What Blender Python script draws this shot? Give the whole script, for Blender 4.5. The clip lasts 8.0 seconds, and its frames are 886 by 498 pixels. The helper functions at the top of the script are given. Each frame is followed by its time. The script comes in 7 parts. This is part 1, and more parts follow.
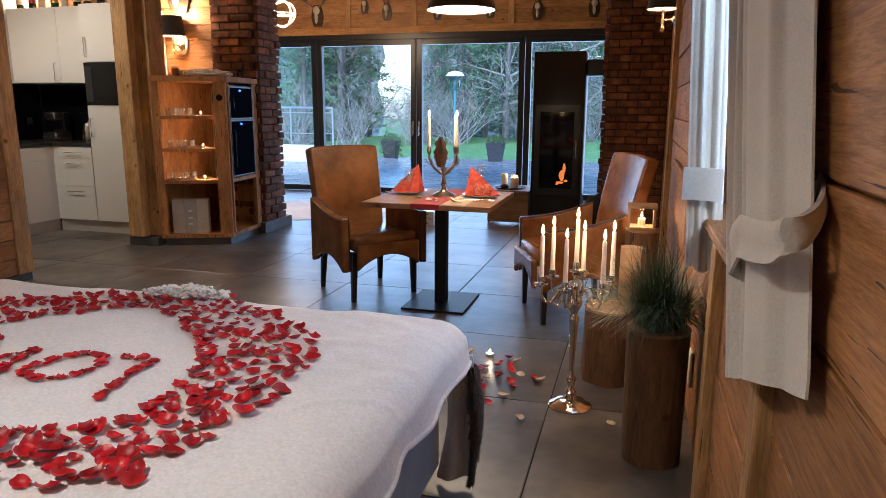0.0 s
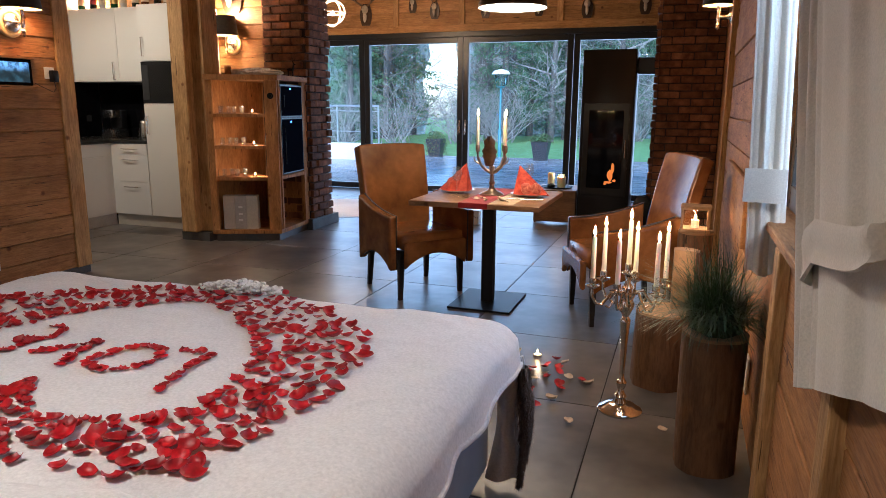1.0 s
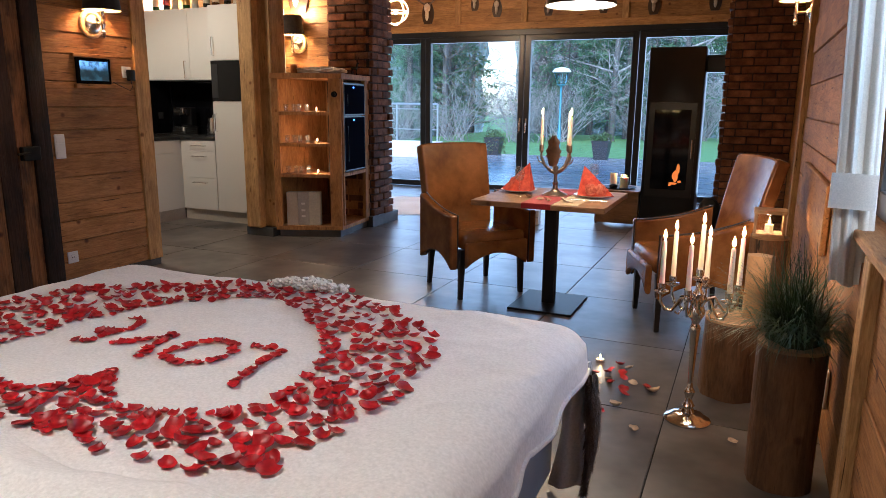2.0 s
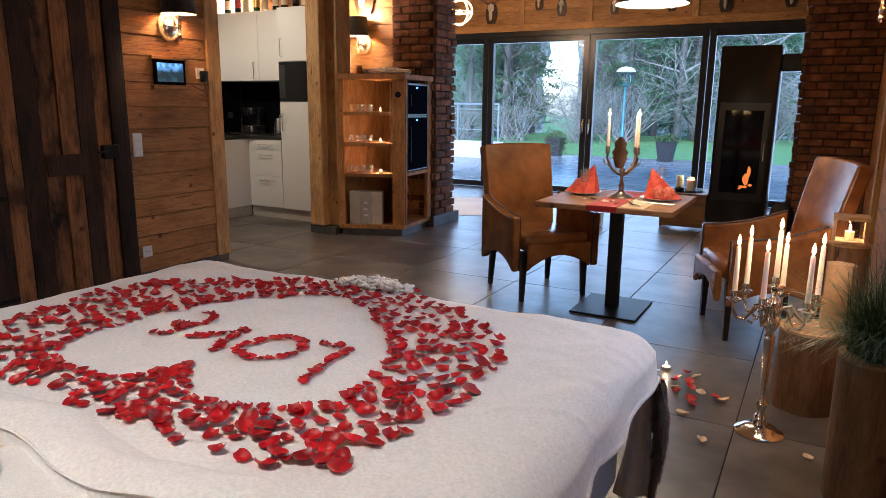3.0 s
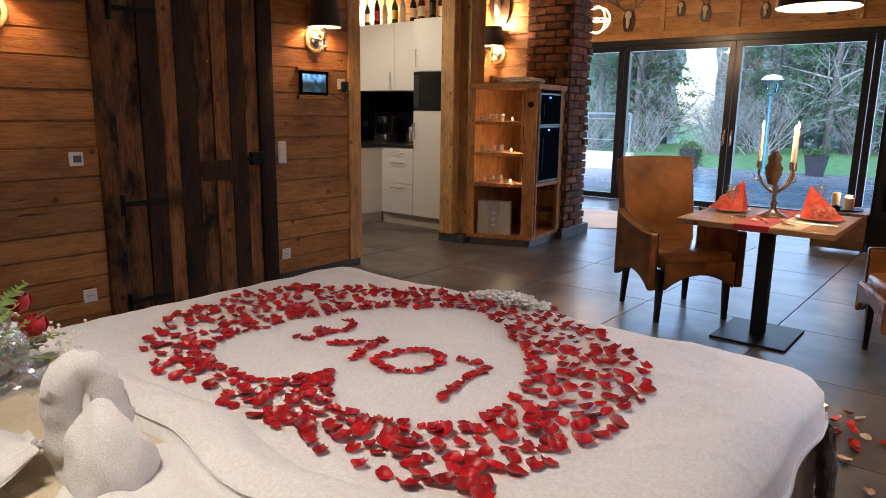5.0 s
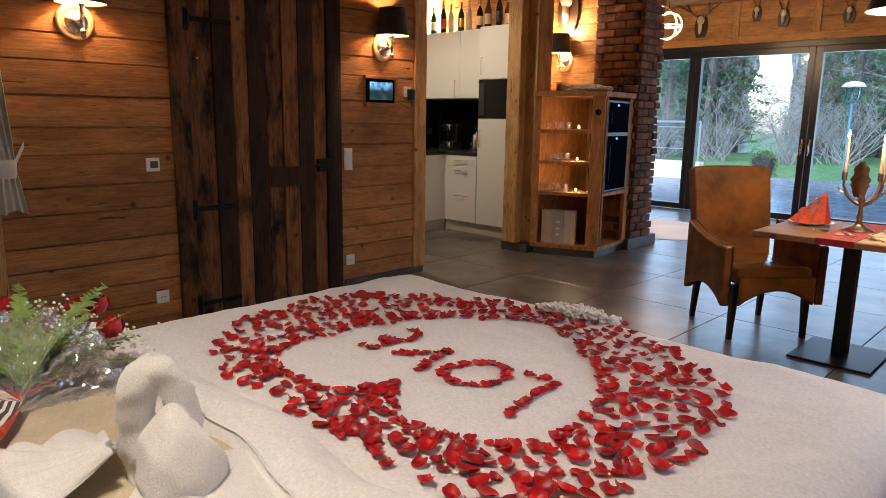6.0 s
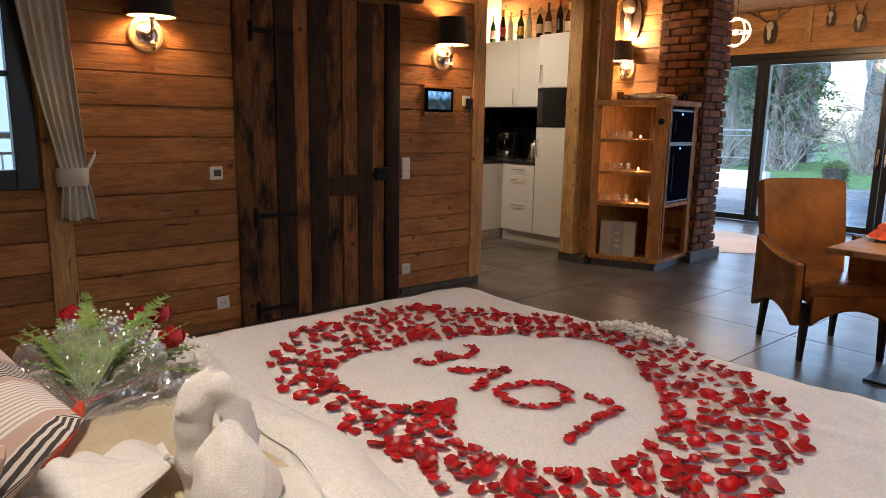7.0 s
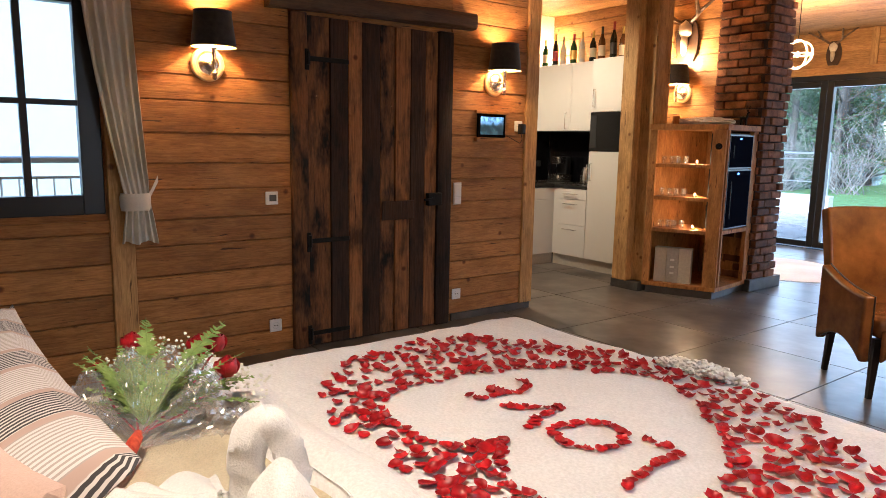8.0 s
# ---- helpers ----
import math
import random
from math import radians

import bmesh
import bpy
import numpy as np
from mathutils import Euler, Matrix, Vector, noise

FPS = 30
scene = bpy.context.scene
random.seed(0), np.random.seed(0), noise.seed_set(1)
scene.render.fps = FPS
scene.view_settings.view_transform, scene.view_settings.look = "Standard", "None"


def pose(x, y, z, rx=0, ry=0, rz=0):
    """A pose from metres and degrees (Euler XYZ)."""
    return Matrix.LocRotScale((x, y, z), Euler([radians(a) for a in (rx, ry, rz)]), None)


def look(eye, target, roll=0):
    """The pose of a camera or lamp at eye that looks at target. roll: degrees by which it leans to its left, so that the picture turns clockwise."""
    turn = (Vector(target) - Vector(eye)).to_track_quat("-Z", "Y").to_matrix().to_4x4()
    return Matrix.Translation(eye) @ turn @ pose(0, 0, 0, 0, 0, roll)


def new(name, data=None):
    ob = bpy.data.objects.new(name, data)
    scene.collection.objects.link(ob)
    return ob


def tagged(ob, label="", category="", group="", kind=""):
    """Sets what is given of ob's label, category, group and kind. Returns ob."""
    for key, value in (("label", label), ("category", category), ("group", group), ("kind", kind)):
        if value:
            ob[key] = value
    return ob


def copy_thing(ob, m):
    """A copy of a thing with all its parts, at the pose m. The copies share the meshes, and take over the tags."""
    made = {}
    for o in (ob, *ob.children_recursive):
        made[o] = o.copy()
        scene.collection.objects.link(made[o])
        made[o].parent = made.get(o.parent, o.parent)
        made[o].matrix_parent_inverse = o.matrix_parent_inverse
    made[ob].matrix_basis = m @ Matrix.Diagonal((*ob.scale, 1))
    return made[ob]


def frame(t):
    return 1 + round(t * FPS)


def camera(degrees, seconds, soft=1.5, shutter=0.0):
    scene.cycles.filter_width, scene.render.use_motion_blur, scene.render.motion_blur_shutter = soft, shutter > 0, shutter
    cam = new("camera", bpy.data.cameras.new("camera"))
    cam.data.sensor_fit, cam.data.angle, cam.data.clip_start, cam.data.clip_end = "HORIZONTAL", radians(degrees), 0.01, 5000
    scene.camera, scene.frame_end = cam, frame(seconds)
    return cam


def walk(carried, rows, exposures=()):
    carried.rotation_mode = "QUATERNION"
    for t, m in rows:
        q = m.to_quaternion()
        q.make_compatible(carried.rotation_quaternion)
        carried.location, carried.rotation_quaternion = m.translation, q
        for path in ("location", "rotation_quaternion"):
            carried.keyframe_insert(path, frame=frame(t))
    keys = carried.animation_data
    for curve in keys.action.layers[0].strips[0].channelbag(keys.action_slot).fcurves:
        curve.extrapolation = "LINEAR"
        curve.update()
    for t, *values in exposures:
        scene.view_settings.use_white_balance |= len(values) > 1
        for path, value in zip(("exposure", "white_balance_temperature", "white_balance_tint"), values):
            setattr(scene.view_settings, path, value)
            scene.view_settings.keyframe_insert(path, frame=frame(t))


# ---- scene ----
cam = camera(66.0, 8.0, soft=0.6)
PATH = [
    (0, (0.409, 1.063, 1.35), (-0.121, 2.949, 0.946), 0.3),
    (0.5, (0.393, 1.063, 1.352), (-0.19, 2.932, 0.944), 0.4),
    (1, (0.373, 1.064, 1.351), (-0.274, 2.911, 0.942), 0.4),
    (1.5, (0.347, 1.067, 1.355), (-0.374, 2.886, 0.942), 0.5),
    (3, (0.293, 1.059, 1.362), (-0.652, 2.771, 0.944), 0.6),
    (3.5, (0.274, 1.054, 1.365), (-0.747, 2.722, 0.948), 0.7),
    (4, (0.254, 1.053, 1.371), (-0.841, 2.674, 0.956), 0.7),
    (4.5, (0.229, 1.064, 1.372), (-0.939, 2.635, 0.964), 0.75),
    (6, (0.158, 1.088, 1.373), (-1.214, 2.493, 0.993), 0.9),
    (6.5, (0.14, 1.098, 1.38), (-1.294, 2.441, 1.007), 0.95),
    (7, (0.116, 1.11, 1.391), (-1.368, 2.401, 1.028), 1.0),
    (7.5, (0.101, 1.11, 1.413), (-1.429, 2.352, 1.069), 1.0),
    (8, (0.087, 1.115, 1.424), (-1.495, 2.3, 1.118), 1.0),
]
EXPOSURES = [(0, 1.95, 5300, 10), (4.5, 2.0, 5550, 10), (6.5, 1.9, 5950, 10), (7, 1.95, 5950, 10), (7.5, 2.3, 5950, 10), (8, 2.55, 5950, 10)]
walk(cam, [(t, look(eye, target, roll)) for t, eye, target, roll in PATH], EXPOSURES)

# ---- light ----
world = bpy.data.worlds.new("sky")
scene.world = world
world.use_nodes = True
wt = world.node_tree
sky = wt.nodes.new("ShaderNodeTexSky")
sky.sky_type = "NISHITA"
sky.sun_disc = False
sky.sun_elevation = radians(24)
sky.sun_rotation = radians(195)
sky.air_density, sky.dust_density, sky.ozone_density = 1.2, 0.8, 6.0
wt.nodes["Background"].inputs["Strength"].default_value = 0.15
wt.links.new(sky.outputs[0], wt.nodes["Background"].inputs["Color"])
sun_data = bpy.data.lights.new("sun", "SUN")
sun_data.energy, sun_data.angle, sun_data.color = 1.3, radians(16), (1.0, 0.98, 0.96)
sun = new("sun", sun_data)
sun.matrix_world = pose(0, 0, 30, 62, 0, 15)
WARM = (1.0, 0.64, 0.33)
SCONCE_W, PENDANT_W, KITCHEN_W, CANDLE_W, RING_W, BED_W = 5.0, 16.0, 32.0, 0.42, 44.0, 57.0


def lamp(name, place, watts, colour=WARM, radius=0.03, spot=0, aim=None, blend=0.6):
    data = bpy.data.lights.new(name, "SPOT" if spot else "POINT")
    data.energy, data.color, data.shadow_soft_size = watts, colour, radius
    ob = new(name, data)
    if spot:
        data.spot_size, data.spot_blend = radians(spot), blend
        ob.matrix_world = look(place, aim)
    else:
        ob.location = place
    return ob


# daylight in the opening of the curtained window
sky_data = bpy.data.lights.new("window daylight", "AREA")
sky_data.shape, sky_data.size, sky_data.size_y = "RECTANGLE", 1.2, 1.2
sky_data.energy, sky_data.color = 3.5, (0.62, 0.78, 1.0)
sky_lamp = new("window daylight", sky_data)
sky_lamp.matrix_world = look((0.80, 3.3, 1.65), (-1.2, 2.9, 0.6))


# daylight in the opening of the wide glazing
glaze_data = bpy.data.lights.new("glazing daylight", "AREA")
glaze_data.shape, glaze_data.size, glaze_data.size_y = "RECTANGLE", 6.3, 2.2
glaze_data.energy, glaze_data.color = 34.0, (0.6, 0.78, 1.0)
glaze_lamp = new("glazing daylight", glaze_data)
glaze_lamp.matrix_world = look((-3.0, 11.44, 1.2), (-3.0, 5.0, 1.0))


# ---- materials ----
def node_mat(name):
    m = bpy.data.materials.new(name)
    m.use_nodes = True
    nt = m.node_tree
    return m, nt, nt.nodes["Principled BSDF"]


def ramp(nt, fac, stops):
    r = nt.nodes.new("ShaderNodeValToRGB")
    els = r.color_ramp.elements
    while len(els) < len(stops):
        els.new(0.5)
    for e, (p, c) in zip(els, stops):
        e.position, e.color = p, (*c, 1)
    nt.links.new(fac, r.inputs[0])
    return r.outputs[0]


def coords(nt, scale, shuffle=True):
    tc = nt.nodes.new("ShaderNodeTexCoord")
    mp = nt.nodes.new("ShaderNodeMapping")
    mp.inputs["Scale"].default_value = scale
    nt.links.new(tc.outputs["Object"], mp.inputs["Vector"])
    if shuffle:
        oi = nt.nodes.new("ShaderNodeObjectInfo")
        mul = nt.nodes.new("ShaderNodeMath")
        mul.operation = "MULTIPLY"
        mul.inputs[1].default_value = 37.0
        nt.links.new(oi.outputs["Random"], mul.inputs[0])
        nt.links.new(mul.outputs[0], mp.inputs["Location"])
    return mp.outputs[0]


def tex_noise(nt, vec, scale, detail=4, rough=0.6, distort=0.0):
    n = nt.nodes.new("ShaderNodeTexNoise")
    n.inputs["Scale"].default_value, n.inputs["Detail"].default_value = scale, detail
    n.inputs["Roughness"].default_value, n.inputs["Distortion"].default_value = rough, distort
    nt.links.new(vec, n.inputs["Vector"])
    return n.outputs["Fac"]


def bump(nt, bsdf, fac, strength, distance):
    b = nt.nodes.new("ShaderNodeBump")
    b.inputs["Strength"].default_value, b.inputs["Distance"].default_value = strength, distance
    nt.links.new(fac, b.inputs["Height"])
    nt.links.new(b.outputs[0], bsdf.inputs["Normal"])


def mixc(nt, a, b, fac, mode="MIX"):
    m = nt.nodes.new("ShaderNodeMix")
    m.data_type, m.blend_type = "RGBA", mode
    for sock, v in ((m.inputs[6], a), (m.inputs[7], b), (m.inputs[0], fac)):
        if isinstance(v, (int, float)):
            sock.default_value = v
        elif isinstance(v, tuple):
            sock.default_value = (*v, 1)
        else:
            nt.links.new(v, sock)
    return m.outputs[2]


def surface(name, dark, light, scale=6, rough=0.6, metal=0.0, grain=60, bump_s=0.15, bump_d=0.002, stretch=(1, 1, 1), spread=0.25, extra=None):
    """A mottled surface: large patches, fine grain, a little relief, each object a shade of its own."""
    m, nt, b = node_mat(name)
    v = coords(nt, stretch)
    big, fine = tex_noise(nt, v, scale, 3), tex_noise(nt, v, grain, 3)
    c = ramp(nt, big, [(0.3, dark), (0.7, light)])
    c = mixc(nt, c, ramp(nt, fine, [(0.3, (0.72, 0.72, 0.72)), (0.7, (1.1, 1.1, 1.1))]), 0.5, "MULTIPLY")
    if spread:
        oi = nt.nodes.new("ShaderNodeObjectInfo")
        lo = 1 - spread
        c = mixc(nt, c, ramp(nt, oi.outputs["Random"], [(0, (lo, lo, lo)), (1, (1, 1, 1))]), 1.0, "MULTIPLY")
    nt.links.new(c, b.inputs["Base Color"])
    b.inputs["Roughness"].default_value, b.inputs["Metallic"].default_value = rough, metal
    if bump_s:
        bump(nt, b, fine, bump_s, bump_d)
    if extra:
        extra(nt, b)
    return m


def wood(name, dark, light, along=(1, 1, 1), rough=0.6, spread=0.3, relief=0.5, knots=True, stain=0.25):
    """Sawn softwood: broad grain drawn out along one axis, knots, drying cracks, stains, boards of differing tone."""
    m, nt, b = node_mat(name)
    v = coords(nt, along)
    grain = tex_noise(nt, v, 4.5, 5, 0.6, 1.6)
    fine = tex_noise(nt, v, 26, 3, 0.7, 0.4)
    mid = tuple(0.35 * p + 0.65 * q for p, q in zip(dark, light))
    c = ramp(nt, grain, [(0.28, tuple(0.6 * p + 0.4 * q for p, q in zip(dark, light))), (0.42, mid), (0.6, light)])
    c = mixc(nt, c, ramp(nt, fine, [(0.3, (0.66, 0.6, 0.55)), (0.55, (1.03, 1.03, 1.03))]), 0.6, "MULTIPLY")
    crack = tex_noise(nt, coords(nt, tuple(a * 1.6 if a > 2 else a * 0.8 for a in along)), 5.5, 2, 0.5, 0.8)
    c = mixc(nt, c, ramp(nt, crack, [(0.285, (0.12, 0.08, 0.06)), (0.315, (1, 1, 1))]), 0.9, "MULTIPLY")
    if stain:
        blot = tex_noise(nt, coords(nt, tuple(1.0 if a < 2 else 2.6 for a in along)), 2.6, 4, 0.65)
        lo = 1 - stain
        c = mixc(nt, c, ramp(nt, blot, [(0.36, (lo * 0.9, lo * 0.85, lo * 0.8)), (0.56, (1, 1, 1))]), 1.0, "MULTIPLY")
    if knots:
        vo = nt.nodes.new("ShaderNodeTexVoronoi")
        vo.inputs["Scale"].default_value = 5.0
        nt.links.new(coords(nt, (1, 1, 1)), vo.inputs["Vector"])
        c = mixc(nt, c, ramp(nt, vo.outputs["Distance"], [(0.04, (0.22, 0.13, 0.08)), (0.075, (0.5, 0.36, 0.26)), (0.12, (1, 1, 1))]), 0.9, "MULTIPLY")
    oi = nt.nodes.new("ShaderNodeObjectInfo")
    lo = 1 - spread
    c = mixc(nt, c, ramp(nt, oi.outputs["Random"], [(0, (lo, lo * 0.97, lo * 0.93)), (1, (1, 1, 1))]), 1.0, "MULTIPLY")
    nt.links.new(c, b.inputs["Base Color"])
    nt.links.new(ramp(nt, fine, [(0.2, (rough + 0.15,) * 3), (0.8, (rough - 0.1,) * 3)]), b.inputs["Roughness"])
    if relief:
        bump(nt, b, crack if relief > 0.4 else fine, relief, 0.006)
    return m


def plain(name, colour, rough=0.5, metal=0.0, **more):
    m, nt, b = node_mat(name)
    b.inputs["Base Color"].default_value = (*colour, 1)
    b.inputs["Roughness"].default_value, b.inputs["Metallic"].default_value = rough, metal
    for k, val in more.items():
        b.inputs[k.replace("_", " ")].default_value = val
    return m


def glow(name, colour, strength):
    m, nt, b = node_mat(name)
    b.inputs["Base Color"].default_value = (*colour, 1)
    b.inputs["Emission Color"].default_value = (*colour, 1)
    b.inputs["Emission Strength"].default_value = strength
    return m


def clear_glass(name, tint=(1, 1, 1), gloss=0.06, rough=0.0, haze=0.0, steady=None):
    m = bpy.data.materials.new(name)
    m.use_nodes = True
    nt = m.node_tree
    nt.nodes.remove(nt.nodes["Principled BSDF"])
    tr, gl = nt.nodes.new("ShaderNodeBsdfTransparent"), nt.nodes.new("ShaderNodeBsdfGlossy")
    mx, fr = nt.nodes.new("ShaderNodeMixShader"), nt.nodes.new("ShaderNodeFresnel")
    tr.inputs[0].default_value = (*tint, 1)
    gl.inputs["Roughness"].default_value = rough
    fr.inputs["IOR"].default_value = 1.25 + gloss * 4
    if steady is None:
        nt.links.new(fr.outputs[0], mx.inputs[0])
    else:
        mx.inputs[0].default_value = steady
    nt.links.new(tr.outputs[0], mx.inputs[1])
    nt.links.new(gl.outputs[0], mx.inputs[2])
    last = mx.outputs[0]
    if haze:
        df, m2 = nt.nodes.new("ShaderNodeBsdfDiffuse"), nt.nodes.new("ShaderNodeMixShader")
        df.inputs[0].default_value = (0.85, 0.86, 0.88, 1)
        m2.inputs[0].default_value = haze
        nt.links.new(last, m2.inputs[1])
        nt.links.new(df.outputs[0], m2.inputs[2])
        last = m2.outputs[0]
    nt.links.new(last, nt.nodes["Material Output"].inputs[0])
    return m


PINE_Y = wood("pine planks running along y", (0.16, 0.056, 0.014), (0.54, 0.255, 0.075), (9, 0.8, 9), rough=0.7, stain=0.2)
PINE_X = wood("pine planks running along x", (0.19, 0.075, 0.021), (0.58, 0.31, 0.1), (0.8, 9, 9))
PINE_Z = wood("pine posts", (0.27, 0.12, 0.036), (0.7, 0.42, 0.16), (9, 9, 0.8), rough=0.7)
OLD_Z = wood("dark weathered door boards", (0.01, 0.0045, 0.002), (0.062, 0.026, 0.01), (8, 8, 0.5), rough=0.84, spread=0.5, relief=0.7, stain=0.8)
OLD_L = wood("lighter reclaimed door boards", (0.07, 0.026, 0.009), (0.4, 0.17, 0.056), (8, 8, 0.5), rough=0.84, spread=0.25, relief=0.7, stain=0.75)
OLD_M = wood("half weathered door boards", (0.024, 0.01, 0.004), (0.24, 0.1, 0.034), (6, 6, 0.9), rough=0.84, spread=0.3, relief=0.7, stain=1.0)
OLD_Y = wood("dark weathered beam", (0.02, 0.012, 0.008), (0.12, 0.06, 0.025), (8, 0.6, 8), relief=0.7)
CAB_WOOD = wood("shelf unit spruce", (0.25, 0.098, 0.027), (0.6, 0.29, 0.09), (6, 6, 1.2), rough=0.72, relief=0.25)
TABLE_WOOD = wood("table oak", (0.12, 0.055, 0.02), (0.34, 0.18, 0.075), (1, 9, 9), rough=0.45, relief=0.2)
BARK_Z = wood("stripped log", (0.04, 0.018, 0.008), (0.24, 0.12, 0.05), (5, 5, 0.9), relief=0.8)
LOG_END = surface("sawn log end", (0.3, 0.16, 0.07), (0.5, 0.3, 0.14), 8, 0.75)
BRICK = surface("brown clinker brick", (0.13, 0.052, 0.026), (0.42, 0.18, 0.082), 9, 0.85, grain=90, bump_s=0.6, bump_d=0.004, spread=0.55)
MORTAR = surface("dark mortar", (0.05, 0.04, 0.035), (0.1, 0.08, 0.07), 12, 0.95)
TILE = surface("dark slate floor tile", (0.052, 0.045, 0.04), (0.215, 0.192, 0.172), 2.6, 0.33, grain=13, bump_s=0.14, bump_d=0.003, spread=0.3)
TILE.node_tree.nodes["Principled BSDF"].inputs["Specular IOR Level"].default_value = 0.7
GROUT = surface("dark grout", (0.02, 0.02, 0.02), (0.035, 0.033, 0.03), 20, 0.9)
PLASTER = surface("white plaster", (0.7, 0.68, 0.63), (0.78, 0.76, 0.72), 3, 0.9, spread=0)
ALU = plain("anthracite window frame", (0.018, 0.02, 0.023), 0.35, 0.2)
PANE = clear_glass("window glass")
WHITE_FRONT = plain("white lacquer kitchen front", (0.75, 0.73, 0.68), 0.28)
PLINTH = surface("dark stone plinth", (0.06, 0.06, 0.06), (0.12, 0.115, 0.11), 6, 0.5)
COUNTER = surface("dark stone worktop", (0.02, 0.02, 0.02), (0.05, 0.048, 0.045), 30, 0.25)
BLACK = plain("black satin", (0.008, 0.008, 0.009), 0.42, 0.0, Specular_IOR_Level=0.3)
BLACK_GLOSS = plain("black glass", (0.004, 0.004, 0.005), 0.06, 0.0, Specular_IOR_Level=0.25)
IRON = surface("forged black iron", (0.008, 0.008, 0.008), (0.02, 0.019, 0.018), 20, 0.6, 0.7)
CHROME = plain("brushed chrome", (0.7, 0.68, 0.65), 0.25, 1.0)
SILVER = plain("polished silver plate", (0.78, 0.74, 0.68), 0.1, 1.0)
PEWTER = surface("antique silver", (0.35, 0.29, 0.22), (0.6, 0.52, 0.42), 25, 0.28, 1.0)
WAX = plain("ivory candle wax", (0.85, 0.74, 0.58), 0.45, 0.0, Subsurface_Weight=0.3)
FLAME = glow("candle flame", (1.0, 0.6, 0.2), 30)
LEATHER = surface("cognac leather", (0.12, 0.04, 0.011), (0.3, 0.115, 0.03), 5, 0.22, grain=140, bump_s=0.25, bump_d=0.0015, spread=0.06)
LEG = plain("black stained chair leg", (0.012, 0.009, 0.008), 0.35)


def fabric(name, a, b_, scale=4, weave=260, rough=0.95, depth=0.0015, strength=0.3):
    m = surface(name, a, b_, scale, rough, grain=weave, bump_s=strength, bump_d=depth, spread=0)
    m.node_tree.nodes["Principled BSDF"].inputs["Sheen Weight"].default_value = 0.25
    return m


BLANKET = fabric("white fleece blanket", (0.84, 0.83, 0.82), (0.87, 0.86, 0.85), 9, 110, depth=0.003, strength=0.14)
CREAM = fabric("cream teddy fleece", (0.6, 0.5, 0.33), (0.72, 0.62, 0.44), 10, 160, depth=0.006, strength=0.9)
TERRY = fabric("white terry towel", (0.8, 0.79, 0.77), (0.87, 0.86, 0.85), 10, 240, depth=0.004, strength=0.7)
GREY_BASE = fabric("grey upholstery", (0.2, 0.21, 0.25), (0.27, 0.28, 0.32), 6, 300)
CURTAIN = fabric("off-white waffle curtain", (0.62, 0.58, 0.5), (0.72, 0.68, 0.6), 3, 200)
FUR = fabric("brown fur throw", (0.05, 0.035, 0.025), (0.2, 0.14, 0.1), 12, 90, depth=0.01, strength=1.0)
PETAL = surface("red rose petal", (0.42, 0.004, 0.01), (0.82, 0.014, 0.022), 30, 0.4, grain=60, bump_s=0.1, spread=0.5)
PETAL_PALE = surface("cream rose petal", (0.6, 0.45, 0.3), (0.75, 0.62, 0.45), 30, 0.6, spread=0.2)


# ---- mesh helpers ----
def box(bm, x0, x1, y0, y1, z0, z1, bevel=0.0, seg=1):
    vs = [bm.verts.new((x, y, z)) for x in (x0, x1) for y in (y0, y1) for z in (z0, z1)]
    fs = [bm.faces.new([vs[i] for i in f]) for f in ((0, 1, 3, 2), (4, 6, 7, 5), (0, 4, 5, 1), (2, 3, 7, 6), (0, 2, 6, 4), (1, 5, 7, 3))]
    if bevel:
        es = list({e for f in fs for e in f.edges})
        bmesh.ops.bevel(bm, geom=es, offset=bevel, segments=seg, affect="EDGES", profile=0.5)
    return bm


def boxm(*a, **k):
    return box(bmesh.new(), *a, **k)


def prism(bm, outline, z0, z1):
    """An upright body over a plan outline."""
    lo, hi = [bm.verts.new((x, y, z0)) for x, y in outline], [bm.verts.new((x, y, z1)) for x, y in outline]
    bm.faces.new(lo[::-1])
    bm.faces.new(hi)
    for i in range(len(lo)):
        j = (i + 1) % len(lo)
        bm.faces.new((lo[i], lo[j], hi[j], hi[i]))
    return bm


def blob(bm, place, size, seed=0, rough=0.0, sub=2, freq=2.0):
    """A rounded lump, made uneven by noise."""
    made = bmesh.ops.create_icosphere(bm, subdivisions=sub, radius=1.0)["verts"]
    for v in made:
        d = v.co.normalized()
        k = 1 + rough * noise.noise(d * freq + Vector((seed, seed * 0.7, 0)))
        v.co = Vector(place) + Vector((d.x * size[0], d.y * size[1], d.z * size[2])) * k
    return bm


def lathe(bm, profile, place=(0, 0, 0), n=16, caps=True):
    """A turned body from (radius, height) pairs."""
    x, y, z = place
    rings = []
    for r, h in profile:
        rings.append([bm.verts.new((x + r * math.cos(2 * math.pi * i / n), y + r * math.sin(2 * math.pi * i / n), z + h)) for i in range(n)])
    for a, b in zip(rings, rings[1:]):
        for i in range(n):
            bm.faces.new((a[i], a[(i + 1) % n], b[(i + 1) % n], b[i]))
    if caps:
        bm.faces.new(rings[0][::-1])
        bm.faces.new(rings[-1])
    return bm


